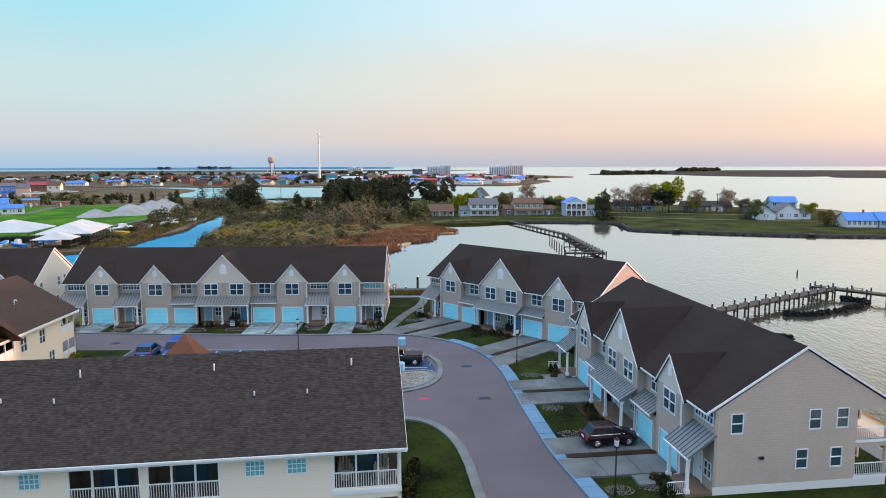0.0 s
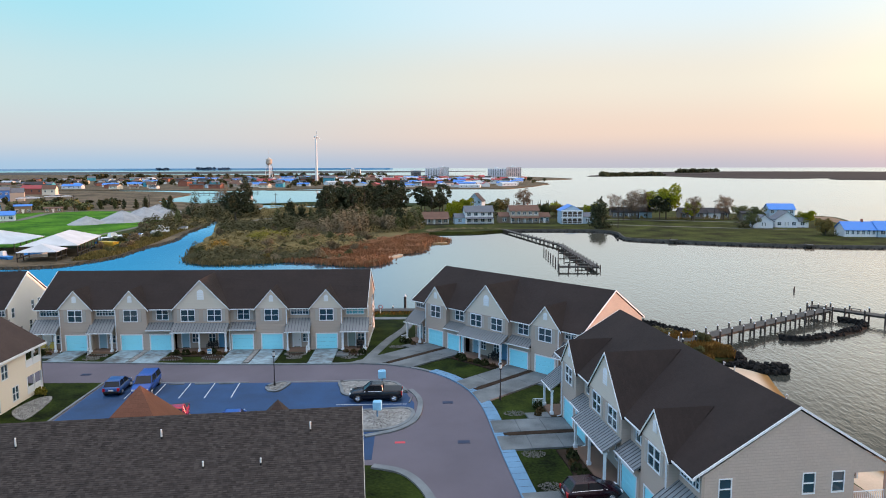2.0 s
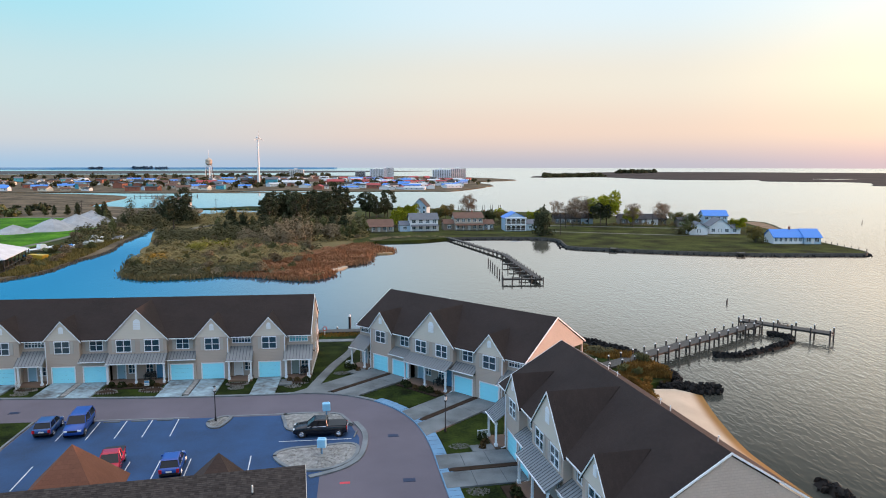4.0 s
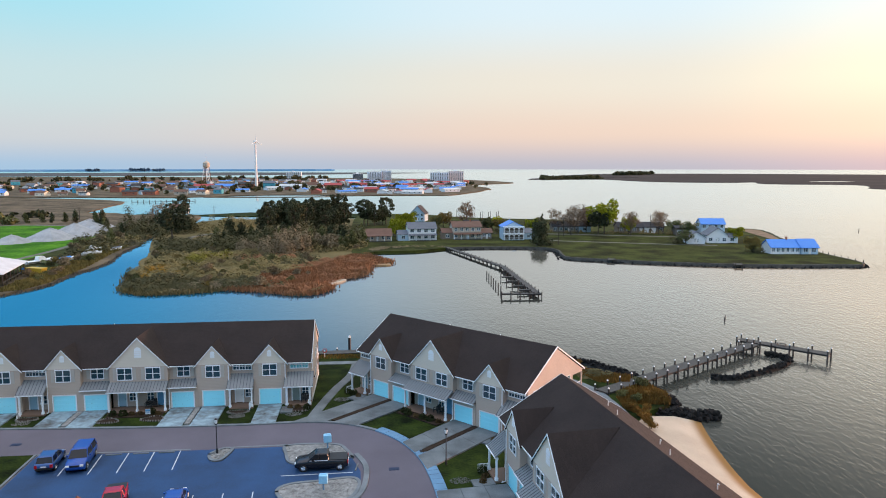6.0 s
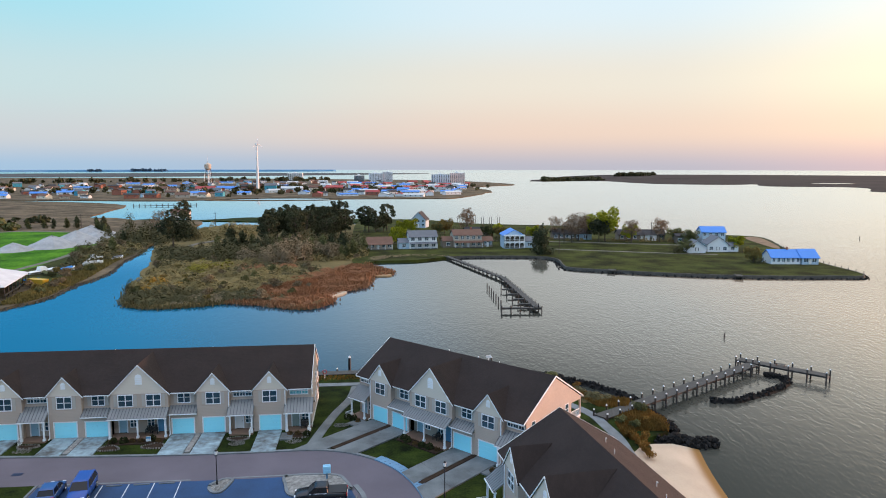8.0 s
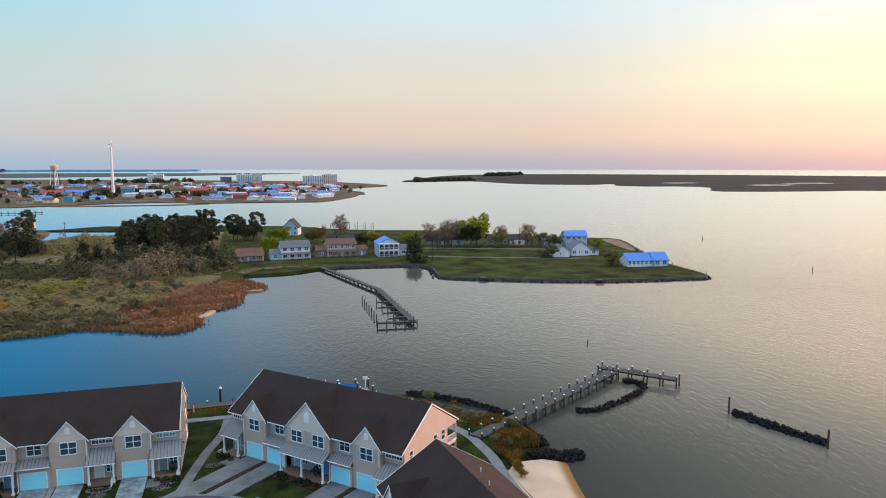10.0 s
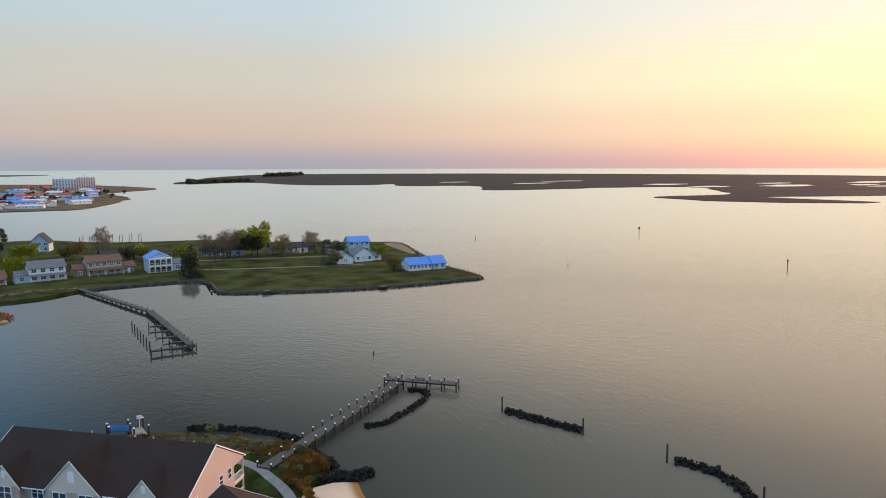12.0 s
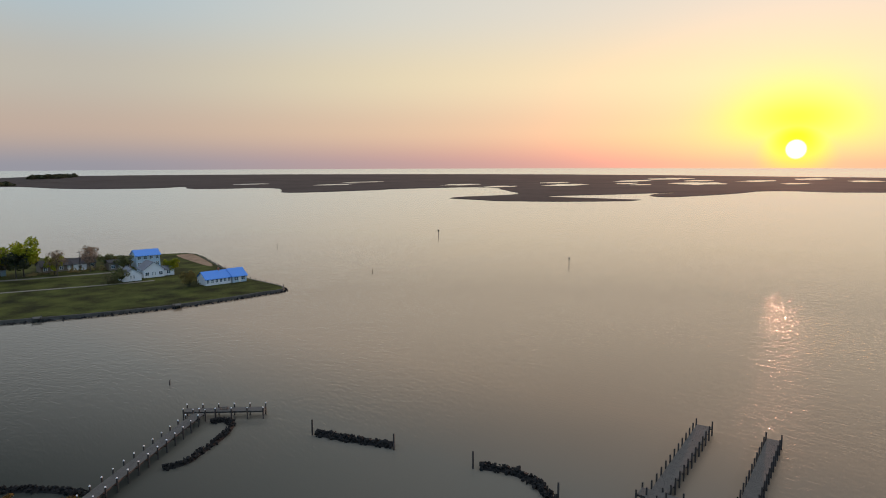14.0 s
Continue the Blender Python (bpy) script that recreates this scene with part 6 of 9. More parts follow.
    part("rear_bumper", bm, BLACK if not pickup else CHROME, t)
    bm = bmesh.new()
    box(bm, -L - 0.025, -0.26, belt - 0.36, -L + 0.02, 0.26, belt - 0.22)
    part("plate", bm, WHITE, t, "blank plate")
    if pickup:
        bm = bmesh.new()
        box(bm, -L + 0.1, -W + 0.08, belt - 0.02, c0 - 0.06, W - 0.08, belt + 0.05)
        part("bed_cover", bm, BLACK, t, "black bed cover")
    return t


P_BLUE = mat("blue_car_paint", (0.008, 0.060, 0.30), 0.3, 0.0, var=0.06, bump=0)
P_STEEL = mat("steel_blue_car_paint", (0.018, 0.075, 0.24), 0.3, 0.0, var=0.06, bump=0)
P_BLACK = mat("black_car_paint", (0.006, 0.0065, 0.011), 0.25, 0.0, var=0.06, bump=0)
P_WINE = mat("wine_red_car_paint", (0.022, 0.004, 0.009), 0.18, 0.2, var=0.06, bump=0)
P_RED = mat("red_car_paint", (0.40, 0.012, 0.035), 0.25, 0.2, var=0.06, bump=0)
vehicle("crossover_car", "steel-blue crossover parked in a bay", pose(-30.9, 75.7, G + 0.02, 0, 0, 95), P_STEEL, 4.5, 1.85, 1.62)
vehicle("suv", "large blue sport utility vehicle parked in a bay", pose(-27.8, 75.6, G + 0.02, 0, 0, -84), P_BLUE, 5.2, 2.0, 1.9, hood=1.12, belt=1.2, cab0=-2.5)
vehicle("pickup_truck", "black pickup truck with a covered bed", pose(-2.4, 71.4, G + 0.02, 0, 0, 179), P_BLACK, 5.5, 1.95, 1.82, pickup=True, hood=1.12, belt=1.16, cab0=-0.75, cab1=1.35)
vehicle("suv", "dark wine-red crossover on a driveway", pose(*to_world(ROW_C, 5.35, GW - 2.9), G + 0.15, 0, 0, 7), P_WINE, 4.3, 1.78, 1.58)
vehicle("pickup_truck", "bright red pickup truck parked in a bay", pose(-21.1, 65.3, G + 0.02, 0, 0, -80), P_RED, 5.3, 1.9, 1.8, pickup=True, hood=1.1, belt=1.15, cab0=-0.75, cab1=1.3)
vehicle("crossover_car", "bright blue crossover parked in a bay", pose(-15.5, 64.7, G + 0.02, 0, 0, 96), P_BLUE, 4.5, 1.85, 1.65)

# ---- piers, rocks and posts ----
def pile_mesh(name, h, r, cap):
    bm = bmesh.new()
    tube(bm, (0, 0, -1.2), (0, 0, h), r, r * 0.92, 9)
    a = mesh_of(name, bm, PILING)
    bm = bmesh.new()
    tube(bm, (0, 0, h), (0, 0, h + 0.16), r * 1.1, r * 0.45, 9)
    return a, mesh_of("cap", bm, WHITE if cap else PILING)


PILES = {}


def pile(parent, x, y, h, r=0.16, cap=False):
    key = (round(h, 1), r, cap)
    if key not in PILES:
        PILES[key] = pile_mesh("piling", h, r, cap)
    o = shared("piling", PILES[key][0], parent, pose(x, y, 0))
    if cap:
        shared("cap", PILES[key][1], o, Matrix(), "white pile cap")
    return o


def deck(parent, p, q, w, z, plank=0.0, name="deck"):
    """A boarded walkway from p to q: planks over two stringers."""
    p, q = Vector(p), Vector(q)
    d = (q - p)
    n = d.length
    u = d.normalized()
    s = Vector((-u.y, u.x))
    bm = bmesh.new()
    k = max(1, int(n / (plank or 0.3)))
    for i in range(k):
        a, b = p + u * (n * i / k + 0.008), p + u * (n * (i + 1) / k - 0.008)
        j = 0.02 * math.sin(i * 12.9)
        prism(bm, [tuple(a - s * (w / 2 + j)), tuple(b - s * (w / 2 + j)), tuple(b + s * (w / 2 + j)), tuple(a + s * (w / 2 + j))], z - 0.06, z)
    tagged(part(name, bm, WOOD, parent, "weathered grey boards"), kind="stuff")
    bm = bmesh.new()
    for e in (-0.42, 0.42):
        a, b = p + s * w * e, q + s * w * e
        prism(bm, [tuple(a - s * 0.07), tuple(b - s * 0.07), tuple(b + s * 0.07), tuple(a + s * 0.07)], z - 0.34, z - 0.065)
    part("stringer", bm, PILING, parent)


def pier(label, legs, gap, high, cap, z, w):
    t = thing("pier", label, "pier", group="piers of the bay")
    for p, q in legs:
        deck(t, p, q, w, z)
        a, b = Vector(p), Vector(q)
        u = (b - a).normalized()
        s = Vector((-u.y, u.x))
        n = max(1, round((b - a).length / gap))
        for i in range(n + 1):
            c = a.lerp(b, i / n)
            for e in (-1, 1):
                x = c + s * e * (w / 2 + 0.14)
                pile(t, x.x, x.y, high, 0.14, cap)
            # cross cap under the boards
        for i in range(n + 1):
            bm = bmesh.new()
            c = a.lerp(b, i / n)
            x, y = c - s * (w / 2 + 0.2), c + s * (w / 2 + 0.2)
            tube(bm, (x.x, x.y, z - 0.45), (y.x, y.y, z - 0.45), 0.1, n=4)
            part("cross_beam", bm, PILING, t)
    return t


pt = pier("grey wooden pier with white-capped piles and a T-shaped head", [((35.2, 90.4), (71.0, 111.6)), ((70.3, 115.0), (79.8, 103.8))], 2.75, 2.2, True, 1.55, 2.1)
t = thing("bench", "pale wooden bench on the pier head", "bench", pose(75.0, 109.6, 1.55, 0, 0, -50))
bm = bmesh.new()
box(bm, -0.8, -0.2, 0.4, 0.8, 0.2, 0.46)
part("seat", bm, WOOD, t)
for x in (-0.7, 0.62):
    bm = bmesh.new()
    box(bm, x, -0.18, 0, x + 0.08, 0.18, 0.4)
    part("leg", bm, WOOD, t)

# long dock off the point
dk = pier("long weathered dock running out from the point", [((36.6, 266.5), (47.6, 212.0)), ((47.6, 212.0), (46.4, 165.0))], 3.6, 1.6, False, 1.25, 1.7)
deck(dk, (46.9, 165.2), (37.2, 166.0), 1.3, 1.25)
for i in range(5):
    pile(dk, 37.2 + i * 2.35, 165.2, 1.9)
for i in range(7):
    pile(dk, 39.7 - 0.2 * i, 197.4 - 4.2 * i, 2.0)
for y in (191.5, 184.0, 177.0, 170.6):
    deck(dk, (46.3, y), (43.0, y + 0.5), 0.9, 1.2)
    for x in (42.9, 44.5):
        pile(dk, x, y + 1.1, 2.1, 0.13)
pier("old dock of weathered piles behind the houses of the point", [((50.0, 385.0), (66.0, 371.0))], 2.6, 3.0, False, 1.4, 1.6)
# two docks to the east
pier("weathered wooden dock with tall dark piles", [((88.0, 32.2), (120.9, 34.9))], 2.45, 2.6, False, 1.55, 2.4)
pier("second weathered wooden dock with tall dark piles", [((88.0, 21.2), (121.6, 23.8))], 2.45, 2.6, False, 1.55, 2.1)
pier("low connecting walkway between two docks", [((91.0, 35.0), (91.9, 12.0))], 2.8, 2.2, False, 1.5, 2.4)
# boardwalk behind the rows
bw = thing("boardwalk", "grey wooden boardwalk along the sea wall", "boardwalk")
deck(bw, (-60, 116.0), (20.0, 116.0), 2.0, 1.42)
for i in range(20):
    pile(bw, -58 + i * 4.0, 117.15, 1.7 if i % 4 else 2.1, 0.15, i % 2 == 0)
t = thing("mooring_post", "tall dark post with a white top", "post", pose(0.1, 118.6, 0))
bm = bmesh.new()
tube(bm, (0, 0, -1), (0, 0, 3.2), 0.24, 0.22, 12)
part("shaft", bm, BLACK, t)
bm = bmesh.new()
tube(bm, (0, 0, 3.2), (0, 0, 3.55), 0.26, 0.1, 12)
part("cap", bm, WHITE, t)
t = thing("life_ring", "red and white life ring on a stand", "life ring", pose(-3.9, 113.0, 1.25))
bm = bmesh.new()
tube(bm, (0, 0, 0), (0, 0, 1.3), 0.05)
part("stand", bm, WHITE, t)
bm = bmesh.new()
for k in range(14):
    a, b = k * 0.4488, (k + 1) * 0.4488
    tube(bm, (0.32 * math.cos(a), -0.05, 1.3 + 0.32 * math.sin(a)), (0.32 * math.cos(b), -0.05, 1.3 + 0.32 * math.sin(b)), 0.07, n=6)
part("ring", bm, REDROOF, t)
# floating dock and its gangway behind the middle row
t = thing("floating_dock", "small grey floating dock between white-capped piles", "dock", pose(24.2, 117.6, 0))
bm = bmesh.new()
box(bm, -0.9, -2.0, -0.1, 1.1, 2.2, 0.5)
bmesh.ops.bevel(bm, geom=list(bm.edges), offset=0.06, segments=1, affect="EDGES")
part("float", bm, GRAVEL, t, "grey concrete float")
for x, y in ((-1.0, -2.2), (1.25, -2.1), (-1.0, 2.3), (1.25, 1.9), (-1.05, 0.2)):
    pile(t, x, y, 2.1, 0.17, True)
bm = bmesh.new()
tube(bm, (0.9, 2.9, -1.0), (0.9, 2.9, 2.1), 0.06)
box(bm, 0.45, 2.84, 1.7, 1.35, 2.9, 2.3)
part("sign", bm, WHITE, t, "white notice board on a post")
t = thing("gangway", "blue-sided gangway sloping down to the floating dock", "gangway")
bm = bmesh.new()
slab(bm, [(20.0, 118.5, 1.3), (23.3, 118.5, 0.62), (23.3, 119.5, 0.62), (20.0, 119.5, 1.3)], 0.1)
part("walkway", bm, WOOD, t)
for y in (118.45, 119.55):
    bm = bmesh.new()
    slab(bm, [(20.0, y, 2.0), (23.3, y, 1.32), (23.3, y + 0.05, 1.32), (20.0, y + 0.05, 2.0)], 0.6)
    part("side_panel", bm, BLUETARP, t, "blue side panel")
pile(t, 20.0, 119.8, 2.2, 0.2, True)
pile(t, 20.0, 118.2, 2.2, 0.2, True)

ROCKS = []
for k in range(6):
    rnd = random.Random(40 + k)
    bm = bmesh.new()
    bmesh.ops.create_icosphere(bm, subdivisions=1, radius=0.5)
    for v in bm.verts:
        v.co *= rnd.uniform(0.55, 1.25)
        v.co.z *= 0.7
    ROCKS.append(mesh_of("rock", bm, ROCK))


def riprap(label, line, width, height, count, size=0.9, seed=1):
    """A ridge of loose rocks along a plan line."""
    rnd = random.Random(seed)
    t = thing("riprap", label, "rocks", group="rock breakwaters")
    pts = smooth_line(line, 8)
    bm = bmesh.new()
    w = width * 0.5
    a, b = offset(pts, w), offset(pts, -w)
    for i in range(len(pts) - 1):
        prev = [(a[i], -0.5), (pts[i], height * 0.72), (b[i], -0.5)]
        cur = [(a[i + 1], -0.5), (pts[i + 1], height * 0.72), (b[i + 1], -0.5)]
        for k in range(2):
            bm.faces.new([bm.verts.new((*p[0], p[1])) for p in (prev[k], cur[k], cur[k + 1], prev[k + 1])])
    part("core", bm, ROCK, t)
    for i in range(count):
        f = rnd.uniform(0, len(pts) - 1.001)
        k = int(f)
        p, q = Vector(pts[k]), Vector(pts[k + 1])
        c = p.lerp(q, f - k)
        d = (q - p).normalized()
        s = rnd.gauss(0, 0.36)
        s = max(-0.72, min(0.72, s))
        x, y = c.x - d.y * s * width * 0.6, c.y + d.x * s * width * 0.6
        z = height * (1 - abs(s) ** 1.3) * rnd.uniform(0.55, 1.0)
        k = size * rnd.choice((0.5, 0.7, 0.9, 1.1, 1.5)) * rnd.uniform(0.85, 1.15)
        o = shared("rock", ROCKS[rnd.randrange(6)], t, Matrix.LocRotScale((x, y, z), Euler((rnd.uniform(0, 6), rnd.uniform(0, 6), rnd.uniform(0, 6))), (k, k * rnd.uniform(0.7, 1.2), k)))
    return t


riprap("dark rock breakwater lying off the beach", [(79.9, 89.2), (81.0, 84.5), (82.5, 79.2), (83.9, 75.0)], 2.4, 0.85, 275, 0.63, 3)
riprap("curved dark rock breakwater off the beach", [(86.2, 58.8), (87.6, 54.8), (87.2, 50.6), (85.4, 47.2), (83.4, 44.4), (80.6, 41.4)], 2.6, 0.9, 290, 0.63, 4)
riprap("dark rocks in a crescent beside the pier", [(55.8, 98.2), (59.2, 97.4), (65.0, 99.7), (70.0, 102.2), (73.6, 105.4), (73.4, 108.2), (71.6, 108.6)], 1.9, 0.8, 290, 0.56, 5)
riprap("dark rock groyne at the head of the beach", [(40.4, 84.2), (43.4, 83.2), (46.0, 82.4), (47.8, 82.6)], 2.6, 1.1, 246, 0.63, 6)
riprap("dark rocks along the planted bank by the pier", [(43.8, 95.4), (44.5, 91.4), (44.7, 88.0), (43.9, 84.8)], 2.0, 0.9, 159, 0.59, 7)
riprap("curving dark rock sill north of the pier", [(31.4, 114.6), (34.4, 112.8), (37.2, 110.4), (40.8, 106.4), (43.6, 101.4), (44.8, 97.8)], 1.9, 0.85, 290, 0.56, 8)
riprap("low dark rocks along the beach further south", [(43.6, 57.0), (44.2, 50.0), (45.0, 43.0), (46.0, 36.0)], 2.2, 0.8, 174, 0.59, 9)


def marker_post(x, y, h, label, head=""):
    t = thing("channel_post", label, "post", pose(x, y, 0), "posts standing in the water")
    bm = bmesh.new()
    tube(bm, (0, 0, -1.5), (0, 0, h), 0.17, 0.15)
    part("shaft", bm, PILING, t)
    if head == "board":
        for s in (-1, 1):
            bm = bmesh.new()
            slab(bm, [(-0.75, s * 0.08, h + 0.5), (0.75, s * 0.08, h + 0.5), (0.75, s * 0.10, h - 0.6), (-0.75, s * 0.10, h - 0.6)], 0.03)
            part("board", bm, BLACK, t)
    if head == "point":
        bm = bmesh.new()
        tube(bm, (0, 0, h - 0.4), (0, 0, h + 0.6), 0.55, 0.05, 4)
        part("topmark", bm, BLACK, t)
    if head == "bird":
        bm = bmesh.new()
        tube(bm, (0, 0, h), (0.12, 0, h + 0.45), 0.12, 0.05, 6)
        part("topmark", bm, BLACK, t)


for x, y in ((79.2, 89.8), (83.05, 74.1), (85.3, 59.6), (83.9, 44.0)):
    marker_post(x, y, 2.85, "dark wooden post at the end of a breakwater")
marker_post(79.2, 135.3, 0.8, "short leaning post in open water", "bird")
marker_post(345.5, 267.7, 4.9, "channel marker with dark boards", "board")
marker_post(283.2, 143.5, 4.0, "channel marker with a pointed top", "point")
marker_post(215.7, 203.8, 1.6, "small stake in open water", "bird")
marker_post(250.8, 311.0, 2.0, "small stake in open water", "bird")


# ---- plants ----
def tufts(name, label, outline, count, h, material, z=0.5, seed=1, lean=0.35, width=0.5, hvar=0.5, scale=1.0):
    """Standing grass or reed clumps over a plan outline."""
    rnd = random.Random(seed)
    xs, ys = [p[0] for p in outline], [p[1] for p in outline]
    verts, faces = [], []
    tries = 0
    while len(faces) < count and tries < count * 20:
        tries += 1
        x, y = rnd.uniform(min(xs), max(xs)), rnd.uniform(min(ys), max(ys))
        if not inside((x, y), outline):
            continue
        a = rnd.uniform(0, 6.28)
        k = h * rnd.uniform(1 - hvar, 1 + hvar) * (0.75 + 0.5 * noise.noise(Vector((x * 0.12, y * 0.12, seed))))
        w = width * rnd.uniform(0.6, 1.3) * 0.5
        dx, dy = math.cos(a) * w, math.sin(a) * w
        lx, ly = rnd.gauss(0, lean) * k * 0.5, rnd.gauss(0, lean) * k * 0.5
        i = len(verts)
        verts += [(x - dx, y - dy, z), (x + dx, y + dy, z), (x + dx * 0.55 + lx, y + dy * 0.55 + ly, z + k), (x - dx * 0.5 + lx * 1.2, y - dy * 0.5 + ly * 1.2, z + k * rnd.uniform(0.75, 1.0))]
        faces.append((i, i + 1, i + 2, i + 3))
    me = bpy.data.meshes.new(name)
    me.from_pydata(verts, [], faces)
    me.materials.append(material)
    return tagged(new(name, me), label, "grass", kind="stuff")


def edge_tufts(name, label, outline, per, h, material, z=0.3, seed=1, spread_=0.9, width=0.35):
    """Grass clumps that hang over a bank, along its outline."""
    rnd = random.Random(seed)
    verts, faces = [], []
    for (x0, y0), (x1, y1) in zip(outline, outline[1:]):
        for k in range(int(math.hypot(x1 - x0, y1 - y0) * per)):
            f = rnd.random()
            x, y = x0 + (x1 - x0) * f + rnd.gauss(0, spread_), y0 + (y1 - y0) * f + rnd.gauss(0, spread_)
            a, k, w = rnd.uniform(0, 6.28), h * rnd.uniform(0.4, 1.3), width * rnd.uniform(0.3, 0.7)
            dx, dy = math.cos(a) * w, math.sin(a) * w
            lx, ly = rnd.gauss(0, 0.3) * k, rnd.gauss(0, 0.3) * k
            i = len(verts)
            b = z - rnd.uniform(0.0, 0.5)
            verts += [(x - dx, y - dy, b), (x + dx, y + dy, b), (x + dx * 0.5 + lx, y + dy * 0.5 + ly, b + k), (x - dx * 0.5 + lx, y - dy * 0.5 + ly, b + k * 0.9)]
            faces.append((i, i + 1, i + 2, i + 3))
    me = bpy.data.meshes.new(name)
    me.from_pydata(verts, [], faces)
    me.materials.append(material)
    return tagged(new(name, me), label, "grass", kind="stuff")


def leaves(rnd, lobes, count, size, flat=0.0):
    """Small leaf sprays over a set of lobes (x, y, z, rx, ry, rz)."""
    verts, faces = [], []
    wts = [l[3] * l[4] + l[3] * l[5] for l in lobes]
    for n in range(count):
        l = rnd.choices(lobes, wts)[0]
        d = Vector((rnd.gauss(0, 1), rnd.gauss(0, 1), rnd.gauss(0, 1))).normalized()
        k = rnd.uniform(0.55, 1.05)
        c = Vector((l[0] + d.x * l[3] * k, l[1] + d.y * l[4] * k, l[2] + d.z * l[5] * k))
        s = size * rnd.uniform(0.5, 1.4)
        e = Vector((rnd.gauss(0, 1), rnd.gauss(0, 1), rnd.gauss(0, 1) * (1 - flat))).normalized()
        f = e.cross(Vector((rnd.gauss(0, 1), rnd.gauss(0, 1), rnd.gauss(0, 1)))).normalized()
        i = len(verts)
        verts += [tuple(c + e * s), tuple(c + f * s * 0.7), tuple(c - e * s * 0.9), tuple(c - f * s * 0.6)]
        faces.append((i, i + 1, i + 2, i + 3))
    return verts, faces


def tree(name, label, cat, kind, h, seed, leafmat, m=None, group="trees along the shore"):
    """kind: 'pine' tall with a clear trunk, 'round' leafy, 'bare' twiggy, 'cedar' dense cone, 'bush' many-stemmed."""
    rnd = random.Random(seed)
    t = thing(name, label, cat, m, group)
    bm = bmesh.new()
    lobes, size, count = [], 0.4, 900
    r0 = h * 0.022
    bend = Vector((rnd.uniform(-0.05, 0.05) * h, rnd.uniform(-0.05, 0.05) * h, 0))
    spine = [Vector((0, 0, -0.3)), bend * 0.3 + Vector((0, 0, h * 0.35)), bend * 0.7 + Vector((0, 0, h * 0.65)), bend + Vector((0, 0, h * 0.93))]
    if kind == "bush":
        for k in range(6):
            a = k * 1.05 + rnd.uniform(-0.3, 0.3)
            tube(bm, (0, 0, -0.2), (math.cos(a) * h * 0.3, math.sin(a) * h * 0.3, h * 0.7), h * 0.02, h * 0.008, 5)
        for k in range(7):
            a, q = rnd.uniform(0, 6.28), rnd.uniform(0, 0.42)
            lobes.append((math.cos(a) * h * q, math.sin(a) * h * q, h * rnd.uniform(0.35, 0.72), h * 0.28, h * 0.28, h * 0.24))
        size, count = h * 0.055, 1100
    else:
        for i in range(3):
            tube(bm, spine[i], spine[i + 1], r0 * (1 - 0.27 * i), r0 * (1 - 0.27 * (i + 1)), 7)
        n = {"pine": 22, "round": 9, "bare": 14, "cedar": 10}[kind]
        for k in range(n):
            f = {"pine": 0.30 + 0.66 * k / n, "round": 0.35 + 0.5 * k / n, "bare": 0.3 + 0.6 * k / n, "cedar": 0.12 + 0.8 * k / n}[kind]
            a = k * 2.4 + rnd.uniform(-0.4, 0.4)
            reach_ = {"pine": 0.24 * (1.15 - abs(f - 0.72) * 1.6), "round": 0.36, "bare": 0.34 * (1.2 - f * 0.6), "cedar": 0.24 * (1.05 - f)}[kind] * h * rnd.uniform(0.75, 1.2)
            rise = {"pine": 0.06, "round": 0.16, "bare": 0.24, "cedar": 0.05}[kind] * h * rnd.uniform(0.6, 1.2)
            base = spine[0].lerp(spine[3], f)
            tip = base + Vector((math.cos(a) * reach_, math.sin(a) * reach_, rise))
            tube(bm, base, tip, r0 * 0.42 * (1.1 - f * 0.6), r0 * 0.1, 5)
            for q in range(3 if kind == "bare" else 1):
                b2 = base.lerp(tip, rnd.uniform(0.4, 0.8))
                t2 = b2 + Vector((rnd.gauss(0, 0.09), rnd.gauss(0, 0.09), rnd.uniform(0.03, 0.14))) * h
                tube(bm, b2, t2, r0 * 0.16, r0 * 0.04, 4)
                if kind == "bare":
                    lobes.append((*t2, h * 0.09, h * 0.09, h * 0.09))
            lobes.append((*tip, *({"pine": (h * 0.095, h * 0.095, h * 0.06), "round": (h * 0.17, h * 0.17, h * 0.15), "bare": (h * 0.1, h * 0.1, h * 0.1), "cedar": (h * 0.13, h * 0.13, h * 0.12)}[kind])))
            if kind in ("round", "cedar"):
                lobes.append((*base.lerp(tip, 0.4), h * 0.12, h * 0.12, h * 0.12))
        if kind == "pine":
            lobes.append((*spine[3], h * 0.10, h * 0.10, h * 0.07))
            size, count = h * 0.026, 2800
        if kind == "round":
            size, count = h * 0.034, 2600
        if kind == "bare":
            size, count = h * 0.018, 2100
        if kind == "cedar":
            lobes.append((*spine[3], h * 0.05, h * 0.05, h * 0.1))
            size, count = h * 0.036, 1500
    part("trunk", bm, BARK, t)
    v, f = leaves(rnd, lobes, count, size, 0.3)
    me = bpy.data.meshes.new("crown")
    me.from_pydata(v, [], f)
    me.materials.append(leafmat)
    o = new("crown", me)
    o.parent = t
    return t


def scatter(src, spots, z, rnd, lo=0.8, hi=1.2):
    """Copies of the source trees at the plan spots; the sources take the first places."""
    for i, (x, y) in enumerate(spots):
        k = rnd.uniform(lo, hi)
        s = src[i % len(src)]
        m = pose(x, y, z, 0, 0, rnd.uniform(0, 360)) @ Matrix.Diagonal((k, k, k * rnd.uniform(0.9, 1.12), 1))
        if i < len(src):
            s.matrix_world = m
        else:
            o = copy_thing(s, Matrix())
            o.matrix_world = m


